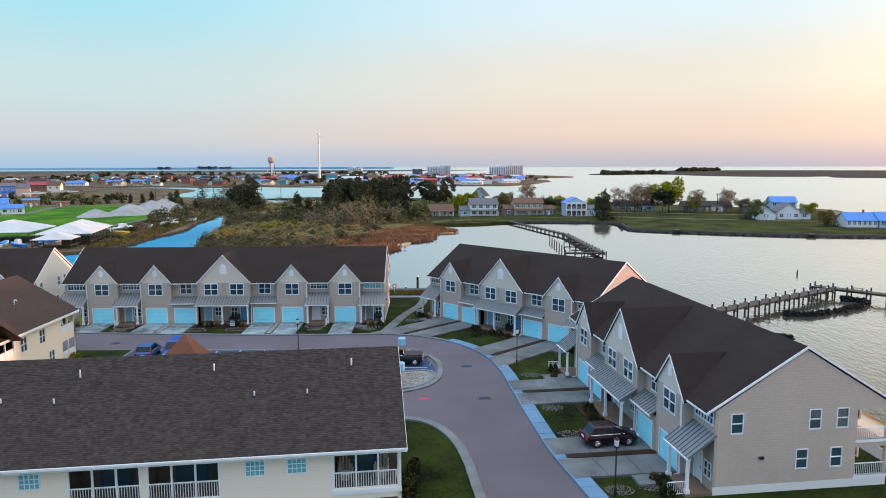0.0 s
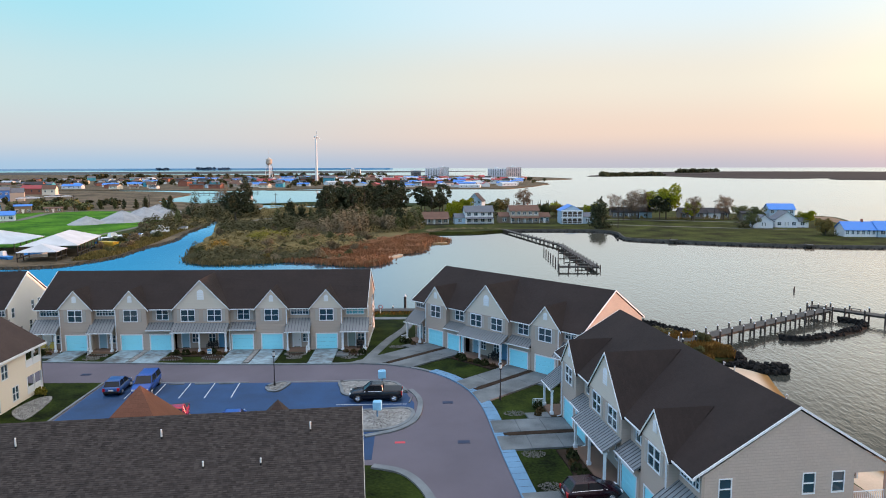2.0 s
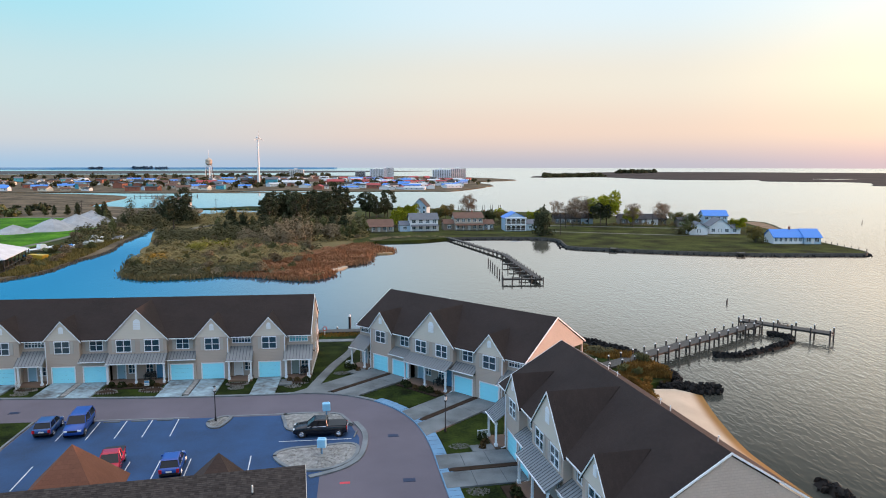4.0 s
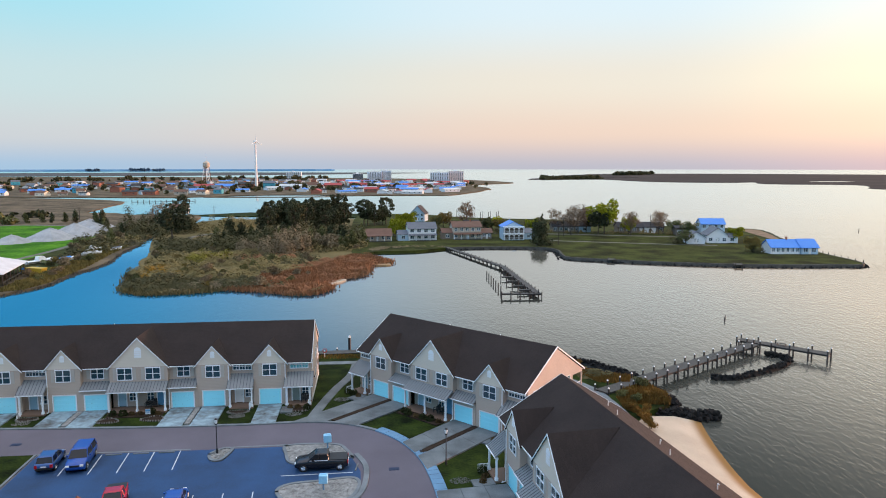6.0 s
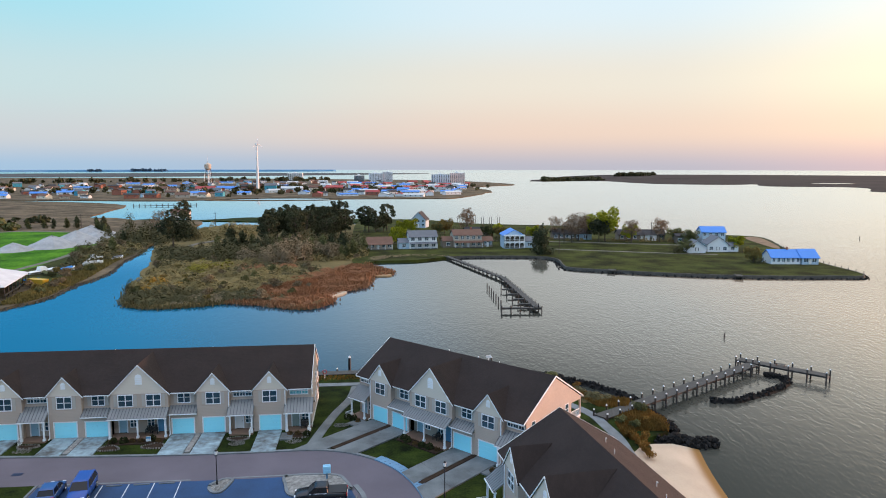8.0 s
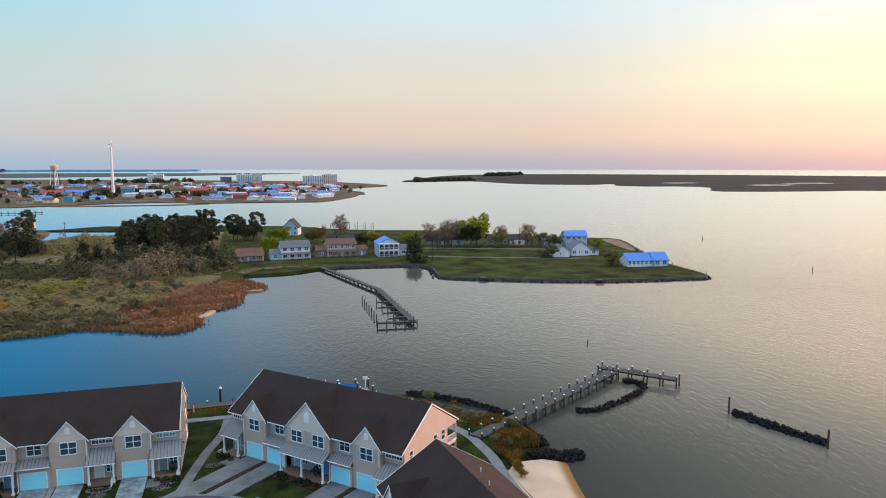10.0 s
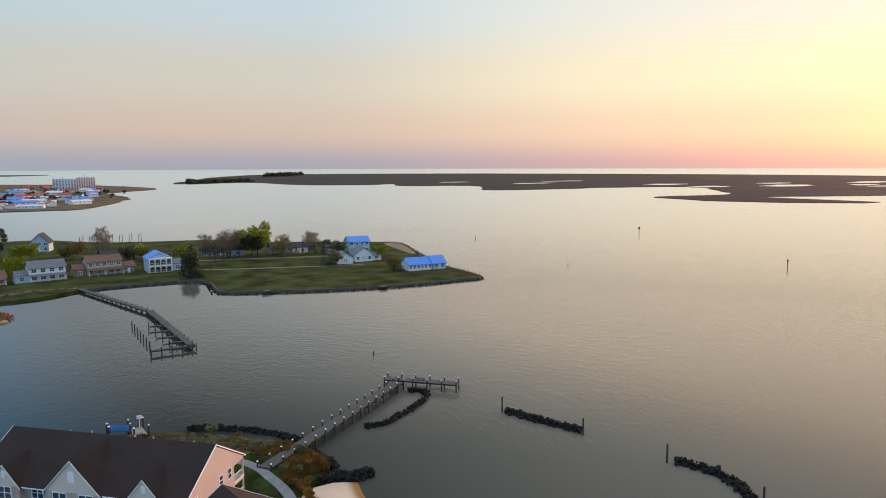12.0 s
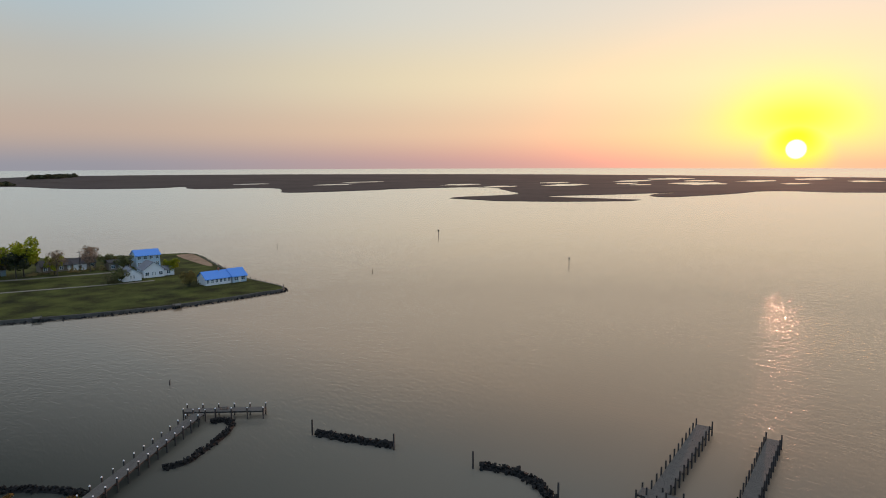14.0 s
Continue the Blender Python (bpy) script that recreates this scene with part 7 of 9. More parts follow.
def filled(outline, n, rnd, gap):
    """Plan spots inside an outline, kept apart."""
    xs, ys = [p[0] for p in outline], [p[1] for p in outline]
    out, tries = [], 0
    while len(out) < n and tries < n * 60:
        tries += 1
        p = (rnd.uniform(min(xs), max(xs)), rnd.uniform(min(ys), max(ys)))
        if inside(p, outline) and all((p[0] - q[0]) ** 2 + (p[1] - q[1]) ** 2 > gap * gap for q in out):
            out.append(p)
    return out


BANKGRASS = mat("tawny_bank_grass", (0.15, 0.105, 0.030), 0.95, var=0.6, size=3, bump=0, fine=4, hue=(0.30, 0.15, 0.036), spec=0.08)
rnd = random.Random(21)
# planted bank by the pier, reeds along the sea wall
tufts("reeds", "rust and straw coloured grasses on the bank by the pier", [(36.6, 88.6), (38.6, 91.2), (42.6, 93.8), (43.8, 88.5), (42.6, 84.8), (38.0, 85.4), (37.6, 80.5), (36.0, 84.0)], 5200, 0.7, BANKGRASS, 1.1, 5, width=0.16)
tufts("reeds", "rust coloured grasses north of the pier", [(33.2, 104.5), (35.8, 102.6), (38.8, 99.4), (42.4, 96.8), (40.5, 93.6), (36.5, 95.0)], 3400, 0.6, BANKGRASS, 1.1, 6, width=0.16)
tufts("reeds", "tawny grass along the sea wall", [(-60, 112.6), (10, 112.2), (26, 108.8), (29, 110.0), (24, 114.6), (-60, 114.6)], 5000, 0.4, BANKGRASS, 1.2, 7, width=0.14)
bush = tree("bush", "low olive bush by the shore", "bush", "bush", 1.7, 61, OLIVE, group="bushes of the shore")
bush2 = tree("bush", "low rust-brown bush by the shore", "bush", "bush", 1.6, 62, BANKGRASS, group="bushes of the shore")
scatter([bush2], [(37.4, 81.4), (36.4, 77.2), (36.6, 79.2), (38.2, 82.2)], 1.15, rnd, 0.8, 1.1)
scatter([bush, bush2], [(37.3, 88.0), (39.5, 89.6), (41.5, 91.8), (42.6, 86.6), (38.6, 86.2), (36.8, 81.3), (37.0, 79.0), (36.6, 83.2), (34.6, 100.5), (36.2, 104.0), (33.4, 108.0), (40.5, 87.3)], 1.1, rnd, 0.6, 1.1)

# ---- the point: sea wall, lanes, houses ----
front = smooth_line([(37, 265), (46, 266.5), (61, 265), (74, 262), (78, 253), (76, 240), (76, 232), (86, 225.3), (104, 215.8), (123, 208.4), (142, 204.4), (155, 203.2), (167.4, 204.4), (172.6, 237), (186, 274), (203.5, 318)], 4)
bm = bmesh.new()
band(bm, front, -0.35, 0.25, -1.0, 1.12)
single("sea_wall", bm, SEAWALL, "dark timber sea wall round the point", "sea wall", kind="structure")
rnd = random.Random(77)
bm = bmesh.new()
out_ = offset(front, -1.3)
for i in range(len(out_) - 1):
    p, q = Vector(out_[i]), Vector(out_[i + 1])
    for k in range(int((q - p).length * 2.2)):
        c = p.lerp(q, rnd.random())
        x, y, s = c.x + rnd.gauss(0, 0.6), c.y + rnd.gauss(0, 0.6), rnd.uniform(0.3, 0.75)
        v = [bm.verts.new((x + s * math.cos(a) * rnd.uniform(0.7, 1.2), y + s * math.sin(a) * rnd.uniform(0.7, 1.2), -0.2)) for a in (0, 1.3, 2.6, 3.9, 5.2)]
        w = bm.verts.new((x + rnd.gauss(0, 0.1), y + rnd.gauss(0, 0.1), s * rnd.uniform(0.6, 1.2)))
        for a in range(5):
            bm.faces.new((v[a], v[(a + 1) % 5], w))
single("sea_wall_stones", bm, ROCK, "dark stones heaped along the sea wall", "rocks", kind="stuff")
pt = thing("pile_row", "row of short piles along the point's sea wall", "piles")
for i in range(17):
    f = i / 16
    pile(pt, 168.6 + f * 5.2 + 11.5 * f * f, 206.0 + f * 66, 1.9, 0.14)
for x, y, a in ((88.0, 223.2, -28), (124.6, 206.6, -22)):
    t = thing("dock_platform", "small dark square landing stage at the sea wall", "landing stage", pose(x, y, 0, 0, 0, a), "landing stages")
    bm = bmesh.new()
    box(bm, -1.3, -1.6, 1.1, 1.3, 1.6, 1.28)
    part("deck", bm, WOOD, t)
    for px_, py_ in ((-1.1, -1.4), (1.1, -1.4), (-1.1, 1.4), (1.1, 1.4)):
        pile(t, px_, py_, 1.6, 0.14)
for ln, w in ((smooth_line([(84, 285.0), (92, 280.5), (112, 271.5), (134, 261.8), (146, 258)], 4), 1.1), (smooth_line([(8, 312), (40, 318), (64, 319), (97, 311), (122, 301), (148, 291)], 4), 1.6), (smooth_line([(-140, 388), (-166, 398), (-184, 400), (-197, 386), (-190, 350), (-186, 325), (-200, 280)], 4), 2.2), (smooth_line([(-118, 236), (-115.5, 250), (-113.5, 278), (-114.5, 310)], 4), 1.3), (smooth_line([(-62, 288), (-69, 306), (-73, 322), (-66, 340), (-63.5, 352)], 4), 1.2)):
    bm = bmesh.new()
    band(bm, ln, -w, w, 0.3, 1.16 if ln[0][0] > 0 else 0.8)
    single("lane", bm, LANE, "narrow grey-tan lane", "road", kind="structure")
land("bare_sand", [(187, 280), (201, 316), (197, 322), (192, 316), (182, 276)], 0.5, 1.13, BAREGROUND, "bare sandy ground behind the point", "ground", n=3)
land("sand_spit", [(-9.4, 189.5), (-5.6, 189.6), (-1.4, 196.4), (-3.6, 198.0), (-9.0, 193)], -0.5, 0.5, SAND, "small sandy beach on the marsh island", "ground", n=3)
land("sand_spit", [(5.5, 226), (13.0, 225.5), (9.5, 234), (6, 244), (2, 240)], -0.5, 0.5, WETSAND, "small wet sandy beach by the point", "ground", n=3)


def house(name, label, m, w, d, h, rise, wall, roof, storeys=1, cols=3, gable_front=False, porch=None, chimney=False, wing=None, group="houses of the point"):
    """A plain house: long side or gable towards local -y."""
    t = thing(name, label, "house", m, group)
    bm = bmesh.new()
    hw, hd = w / 2, d / 2
    wins = []
    step = h / storeys
    for s in range(storeys):
        for c in range(cols):
            wins.append((-hw + w * (c + 0.5) / cols, s * step + 0.95))
    ww = min(1.5, w / cols * 0.5)
    wall_x(bm, -hw, hw, 0, h, -hd, -hd + 0.2, [(x - ww / 2, x + ww / 2, z, z + 1.25) for x, z in wins])
    wall_x(bm, -hw, hw, 0, h, hd - 0.2, hd)
    wall_y(bm, -hd + 0.2, hd - 0.2, 0, h, -hw, -hw + 0.2)
    wall_y(bm, -hd + 0.2, hd - 0.2, 0, h, hw - 0.2, hw)
    if gable_front:
        for y in (-hd, hd - 0.2):
            v = [bm.verts.new(p) for p in ((-hw, y, h), (hw, y, h), (0, y, h + rise - 0.15), (-hw, y + 0.2, h), (hw, y + 0.2, h), (0, y + 0.2, h + rise - 0.15))]
            for f in ((0, 1, 2), (5, 4, 3), (0, 3, 4, 1), (1, 4, 5, 2), (2, 5, 3, 0)):
                bm.faces.new([v[i] for i in f])
    else:
        for x in (-hw, hw - 0.2):
            v = [bm.verts.new(p) for p in ((x, -hd, h), (x, hd, h), (x, 0, h + rise - 0.15), (x + 0.2, -hd, h), (x + 0.2, hd, h), (x + 0.2, 0, h + rise - 0.15))]
            for f in ((0, 1, 2), (5, 4, 3), (0, 3, 4, 1), (1, 4, 5, 2), (2, 5, 3, 0)):
                bm.faces.new([v[i] for i in f])
    part("wall", bm, wall, t)
    for x, z in wins:
        window(t, x, -hd + 0.03, z, ww, 1.25, 2, 2)
    bm = bmesh.new()
    o = 0.45
    if gable_front:
        e = h - rise / hw * o
        slab(bm, [(-hw - o, hd + o, e), (-hw - o, -hd - o, e), (0, -hd - o, h + rise), (0, hd + o, h + rise)], 0.16)
        slab(bm, [(hw + o, -hd - o, e), (hw + o, hd + o, e), (0, hd + o, h + rise), (0, -hd - o, h + rise)], 0.16)
    else:
        e = h - rise / hd * o
        slab(bm, [(-hw - o, -hd - o, e), (hw + o, -hd - o, e), (hw + o, 0, h + rise), (-hw - o, 0, h + rise)], 0.16)
        slab(bm, [(hw + o, hd + o, e), (-hw - o, hd + o, e), (-hw - o, 0, h + rise), (hw + o, 0, h + rise)], 0.16)
    part("roof", bm, roof, t)
    bm = bmesh.new()
    box(bm, -0.45, -hd - 0.06, 0.1, 0.45, -hd - 0.005, 2.1)
    part("door", bm, WHITE, t)
    if chimney:
        bm = bmesh.new()
        box(bm, hw * 0.3, -0.3, h, hw * 0.3 + 0.6, 0.3, h + rise + 0.9)
        part("chimney", bm, BRICKRED, t)
    if porch:
        bm = bmesh.new()
        slab(bm, [(-hw, -hd - porch, 2.4), (hw, -hd - porch, 2.4), (hw, -hd, 3.0), (-hw, -hd, 3.0)], 0.12)
        part("porch_roof", bm, roof, t)
        for i in range(5):
            bm = bmesh.new()
            x = -hw + 0.15 + (w - 0.3) * i / 4
            box(bm, x - 0.1, -hd - porch + 0.05, 0, x + 0.1, -hd - porch + 0.25, 2.35)
            part("porch_post", bm, TRIM, t)
        bm = bmesh.new()
        box(bm, -hw, -hd - porch, 0, hw, -hd, 0.25)
        part("porch_floor", bm, WOOD, t)
    if wing:
        wx, wl, wd, wh, wr, wm, rm = wing
        bm = bmesh.new()
        box(bm, wx - wl / 2, -wd / 2, 0, wx + wl / 2, wd / 2, wh)
        part("wing_wall", bm, wm, t)
        bm = bmesh.new()
        for s in (-1, 1):
            slab(bm, [(wx - wl / 2 - 0.3, s * (wd / 2 + 0.3), wh - 0.1), (wx + wl / 2 + 0.3, s * (wd / 2 + 0.3), wh - 0.1), (wx + wl / 2 + 0.3, 0, wh + wr), (wx - wl / 2 - 0.3, 0, wh + wr)], 0.14)
        part("wing_roof", bm, rm, t)
        window(t, wx, -wd / 2 - 0.02, 0.9, min(1.4, wl * 0.5), 1.2, 2, 2)
    return t


Z = 1.1
house("cottage", "beige cottage with a russet shingle roof", pose(10.3, 294.4, Z, 0, 0, 3), 12.0, 8, 3.0, 2.2, BEIGE, RUSSET, 1, 5, porch=1.6)
house("house", "white two-storey house with a blue-grey roof", pose(29.6, 295.4, Z, 0, 0, 4), 12, 8, 5.4, 2.3, WHITESIDE, GREYROOF, 2, 4, porch=1.8, wing=(-8.2, 4.4, 6, 2.8, 1.6, PALEBLUE, GREYROOF))
house("house", "beige and brown house with a russet roof", pose(49.7, 299, Z, 0, 0, 2), 12.5, 9, 5.6, 2.0, BEIGE, RUSSET, 2, 5, porch=2.4, wing=(-8.6, 4.6, 7, 3.0, 1.6, TAUPEWALL, RUSSET), chimney=True)
house("garage", "beige garage wing with a russet roof", pose(58.6, 298.5, Z, 0, 0, 2), 4.4, 7, 2.9, 1.5, TAUPEWALL, RUSSET, 1, 2)
big = house("house", "pale blue gabled house with two tiers of arched porches", pose(69.4, 293.6, Z, 0, 0, -4), 9.0, 11, 5.8, 2.3, PALEBLUE, BLUEROOF, 2, 4, gable_front=True, wing=(7.2, 7.0, 6, 3.0, 1.7, PALEBLUE, GREYROOF))
# added dark panel stands in for the shade behind the columns
bm = bmesh.new()
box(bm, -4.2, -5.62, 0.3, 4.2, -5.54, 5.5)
part("porch_back", bm, PORCHSHADE, big, "dark panel standing in for porch shade")
for k in range(2):
    for i in range(5):
        bm = bmesh.new()
        x = -4.2 + i * 2.1
        box(bm, x - 0.14, -7.4, 0.3 + k * 2.9, x + 0.14, -7.15, 2.7 + k * 2.9)
        part("porch_column", bm, TRIM, big)
        if i < 4:
            bm = bmesh.new()
            rows = []
            for a in range(9):
                c, d = math.cos(a * math.pi / 8), math.sin(a * math.pi / 8)
                rows.append([bm.verts.new((x + 1.05 + e * c, y_, 2.0 + k * 2.9 + f * d)) for e, f, y_ in ((0.82, 0.6, -7.36), (1.03, 0.8, -7.36), (1.03, 0.8, -7.2), (0.82, 0.6, -7.2))])
            for u, v in zip(rows, rows[1:]):
                for m_ in range(4):
                    bm.faces.new((u[m_], u[(m_ + 1) % 4], v[(m_ + 1) % 4], v[m_]))
            bm.faces.new(rows[0][::-1])
            bm.faces.new(rows[-1])
            part("porch_arch", bm, TRIM, big)
    bm = bmesh.new()
    box(bm, -4.5, -7.5, 2.7 + k * 2.9, 4.5, -5.4, 3.05 + k * 2.9)
    part("porch_slab", bm, TRIM, big)
    railing(big, (-4.2, -7.35), (4.2, -7.35), 0.3 + k * 2.95, 0.95, "balustrade", 0.4)
house("house", "steep-roofed pale house with a dark roof", pose(38.4, 398, Z, 0, 0, -18), 8.5, 9.5, 4.8, 4.4, PALEBLUE, DARKROOF, 2, 3, gable_front=True)
house("house", "low dark house with a chimney", pose(62.8, 341, Z, 0, 0, 0), 14, 8, 2.9, 2.0, TAUPEWALL, DARKROOF, 1, 4, chimney=True)
house("ranch_house", "long low house with a dark roof", pose(104.8, 325, Z, 0, 0, -6), 16, 8, 2.9, 2.1, TAUPEWALL, DARKROOF, 1, 6, wing=(7.5, 6, 10, 2.9, 1.9, PALEBLUE, DARKROOF))
house("ranch_house", "long low taupe house with a dark roof", pose(138.0, 316.5, Z, 0, 0, -8), 22, 8, 2.9, 2.1, TAUPEWALL, DARKROOF, 1, 7, wing=(4, 5, 11, 2.9, 1.9, WHITESIDE, DARKROOF))
house("garage", "small white gabled garage", pose(140.8, 267.4, Z, 0, 0, -12), 7, 7.5, 2.9, 2.3, WHITESIDE, GREYROOF, 1, 1, gable_front=True)
house("house", "white cottage with a grey roof", pose(151.2, 270.0, Z, 0, 0, -12), 8.2, 9, 3.5, 3.0, WHITESIDE, GREYROOF, 1, 3, gable_front=True, wing=(6.4, 4.6, 6, 2.6, 1.3, WHITESIDE, GREYROOF))
house("house", "tall pale blue house with a dark blue roof", pose(165.0, 298.5, Z, 0, 0, -12), 10.5, 8, 5.6, 2.2, PALEBLUE, BLUEROOF, 2, 4)
house("house", "low house with a dark flat-pitched roof", pose(153.2, 301, Z, 0, 0, -12), 9, 8, 3.6, 0.8, TAUPEWALL, DARKROOF, 1, 3)
house("waterside_house", "long low pale house under a bright blue metal roof", pose(156.6, 232.8, Z, 0, 0, -8), 10.4, 7.6, 2.7, 2.4, WHITESIDE, BLUEROOF, 1, 6, chimney=True)
house("waterside_house", "blue-walled end of a long house under a bright blue metal roof", pose(165.0, 231.4, Z, 0, 0, -8), 6.0, 8.2, 2.7, 2.6, PALEBLUE, BLUEROOF, 1, 2)


# ---- trees of the point and the island ----
rnd = random.Random(31)
tree("conifer", "dense dark cedar on the shore of the point", "tree", "cedar", 12.5, 71, PINE, pose(76.0, 267, 1.0))
tree("conifer", "second dark cedar beside the taller one", "tree", "cedar", 10.5, 79, PINE, pose(73.4, 266.2, 1.0))
tree("leafy_tree", "broad tree with bright yellow-green spring leaves", "tree", "round", 15.5, 72, LEAF, pose(118.5, 311, 1.0))
tree("leafy_tree", "dark leafy tree beside a brighter one", "tree", "round", 11.5, 73, PINE, pose(114.6, 308.5, 1.0))
b1 = tree("bare_tree", "bare twiggy tree in early spring", "tree", "bare", 12.0, 74, TWIG)
b2 = tree("bare_tree", "bare spreading tree in early spring", "tree", "bare", 10.5, 75, TWIG)
scatter([b1, b2], [(104.5, 321), (111.6, 319.8), (146.8, 312.3), (98.0, 323), (58, 345), (100.5, 306), (106.0, 312), (141.5, 302), (127, 300), (64, 385), (112, 318), (-95, 352)], 1.0, rnd, 0.75, 1.15)
r1 = tree("leafy_tree", "round dark green tree of the point", "tree", "round", 7.5, 76, OLIVE)
r2 = tree("leafy_tree", "round yellow-green tree of the point", "tree", "round", 8.5, 77, LEAF)
r3 = tree("leafy_tree", "round russet budding tree of the point", "tree", "round", 8.0, 78, STRAW)
scatter([r1, r2, r3], [(153.2, 296), (26.0, 358), (43, 352), (68, 333), (30, 356), (47, 354), (134.5, 262), (160, 268), (71, 331), (66, 334), (20, 302), (146, 233), (44, 351), (72, 335.8), (151.8, 303.9), (150, 305), (86, 322), (92, 330), (56, 322), (129, 306)], 1.0, rnd, 0.7, 1.0)
pines = [tree("pine", "tall dark pine with a clear trunk", "tree", "pine", 14.8, 80 + k, PINE, group="pines of the wood") for k in range(4)]
wood = [(-42, 308), (-28, 318), (-10, 322), (-3, 345), (-4, 378), (-15, 386), (-34, 380), (-45, 350)]
scatter(pines, filled(wood, 50, rnd, 4.2) + [(8, 372), (13, 376), (11.5, 369), (16, 372), (18, 378), (6, 376), (-108, 424), (-102, 428)], 0.5, rnd, 0.55, 1.1)
cedars = [tree("cedar", "dark bushy cedar at the wood's edge", "tree", "cedar", 7.5, 90 + k, PINE if k else OLIVE, group="cedars of the thicket") for k in range(2)]
scatter(cedars, filled([(-58, 285), (-48, 300), (-20, 312), (2, 300), (6, 270), (-2, 262), (-30, 290), (-50, 275)], 34, rnd, 3.4) + [(-130, 378), (-127, 374), (-134, 380), (-105, 330), (-100, 300), (-160, 420), (-166, 421), (-172, 418), (-178, 420), (-150, 423), (-185, 416)], 0.5, rnd, 0.6, 1.1)
brush = [tree("thicket_bush", "olive thicket bush on the marsh island", "bush", "bush", 3.2, 100, OLIVE, group="bushes of the thicket"), tree("thicket_bush", "grey-brown twiggy thicket bush", "bush", "bush", 4.2, 101, GREYBRUSH, group="bushes of the thicket"), tree("thicket_bush", "yellow-green thicket bush in early leaf", "bush", "bush", 2.6, 102, STRAW, group="bushes of the thicket")]
isl_ = [(-58, 189), (-50, 184), (-34, 188), (-22, 184), (-12, 200), (0, 232), (2, 262), (-2, 296), (-30, 304), (-60, 296), (-78, 290), (-70, 250), (-64, 218)]
scatter(brush, filled(isl_, 70, rnd, 3.2), 0.45, rnd, 0.35, 0.95)
for p in filled([(-24, 266), (-6, 262), (-2, 282), (-14, 296), (-28, 290)], 22, rnd, 2.4):
    k = rnd.uniform(1.1, 1.7)
    o = copy_thing(brush[1], Matrix())
    o.matrix_world = pose(*p, 0.5, 0, 0, rnd.uniform(0, 360)) @ Matrix.Diagonal((k, k, k, 1))
for p in filled([(-90, 185), (-86, 200), (-86, 236), (-90, 262), (-96, 330), (-112, 330), (-104, 260), (-96, 215)], 46, rnd, 3.0):
    k = rnd.uniform(0.5, 1.1)
    o = copy_thing(brush[rnd.randrange(3)], Matrix())
    o.matrix_world = pose(*p, 0.6, 0, 0, rnd.uniform(0, 360)) @ Matrix.Diagonal((k, k, k * 0.9, 1))
tufts("reeds", "rust-red reeds over the east of the marsh island", [(-30, 186), (-13, 178.5), (-8, 186), (-11, 195), (-3, 201), (4, 212), (6, 228), (10, 232), (5, 246), (0, 250), (-6, 232), (-16, 216), (-26, 206)], 22000, 0.9, REED, 0.5, 15, width=0.4)


def thicket(label, outline, n, r, h, leaf, material, seed, z=0.4, per=64):
    """Rounded clumps of brush over a plan outline, leaf sprays lying along each clump's skin."""
    q = random.Random(seed)
    verts, faces = [], []
    xs, ys = [p[0] for p in outline], [p[1] for p in outline]
    done = 0
    while done < n:
        x, y = q.uniform(min(xs), max(xs)), q.uniform(min(ys), max(ys))
        if not inside((x, y), outline):
            continue
        done += 1
        swell = 0.8 + 0.95 * noise.noise(Vector((x * 0.07, y * 0.07, seed)))
        rr, hh = q.uniform(*r), q.uniform(*h) * swell
        for k in range(int(per * 1.7)):
            a, up = q.uniform(0, 6.283), q.uniform(-0.05, 1.0)
            w = math.sqrt(max(0.0, 1 - up * up))
            d = Vector((w * math.cos(a), w * math.sin(a), up))
            g_ = q.uniform(0.88, 1.05)
            c = Vector((x + d.x * rr * g_, y + d.y * rr * g_, z + max(0.0, d.z) * hh * g_))
            nrm = (Vector((d.x / rr, d.y / rr, d.z / hh)).normalized() + Vector((0, 0, 0.9)) + Vector((q.gauss(0, 0.15), q.gauss(0, 0.15), q.gauss(0, 0.15)))).normalized()
            e = nrm.orthogonal().normalized()
            f = nrm.cross(e)
            k0, sz = q.uniform(0, 6.283), leaf * q.uniform(0.4, 1.0)
            i = len(verts)
            for m_ in range(4):
                b_ = k0 + m_ * 1.5708
                verts.append(tuple(c + (e * math.cos(b_) + f * math.sin(b_)) * sz * (1.0 if m_ % 2 else 0.65)))
            faces.append((i, i + 1, i + 2, i + 3))
    me = bpy.data.meshes.new("thicket")
    me.from_pydata(verts, [], faces)
    me.materials.append(material)
    return tagged(new("thicket", me), label, "brush", kind="stuff")


thicket("dark olive scrub along the marsh island's front", [(-60, 190), (-57, 185.5), (-51, 183), (-42, 184), (-33, 187.5), (-22, 184), (-18, 190), (-30, 201), (-50, 202), (-62, 202)], 130, (1.2, 2.6), (1.2, 2.6), 0.42, DARKBRUSH, 201)
thicket("tawny scrub along the marsh island's front", [(-50, 184), (-40, 184), (-33, 188), (-20, 184), (-16, 190), (-40, 196)], 70, (0.9, 1.8), (0.8, 1.6), 0.36, GREYBRUSH, 202)
thicket("olive scrub over the middle of the marsh island", [(-63, 204), (-50, 199), (-30, 200), (-18, 212), (-12, 228), (-22, 240), (-34, 262), (-58, 266), (-72, 262), (-68, 236)], 420, (1.2, 3.0), (1.0, 2.3), 0.45, OLIVEBRUSH, 203)
thicket("dark scrub scattered over the marsh island", [(-66, 214), (-50, 206), (-26, 216), (-10, 240), (-8, 262), (-40, 268), (-68, 268)], 45, (1.2, 2.6), (1.6, 3.2), 0.45, DARKBRUSH, 204)
thicket("yellow-green bushes on the marsh island", [(-56, 236), (-46, 234), (-42, 248), (-54, 252)], 26, (1.4, 2.8), (2.2, 3.6), 0.4, YOUNGLEAF, 205)
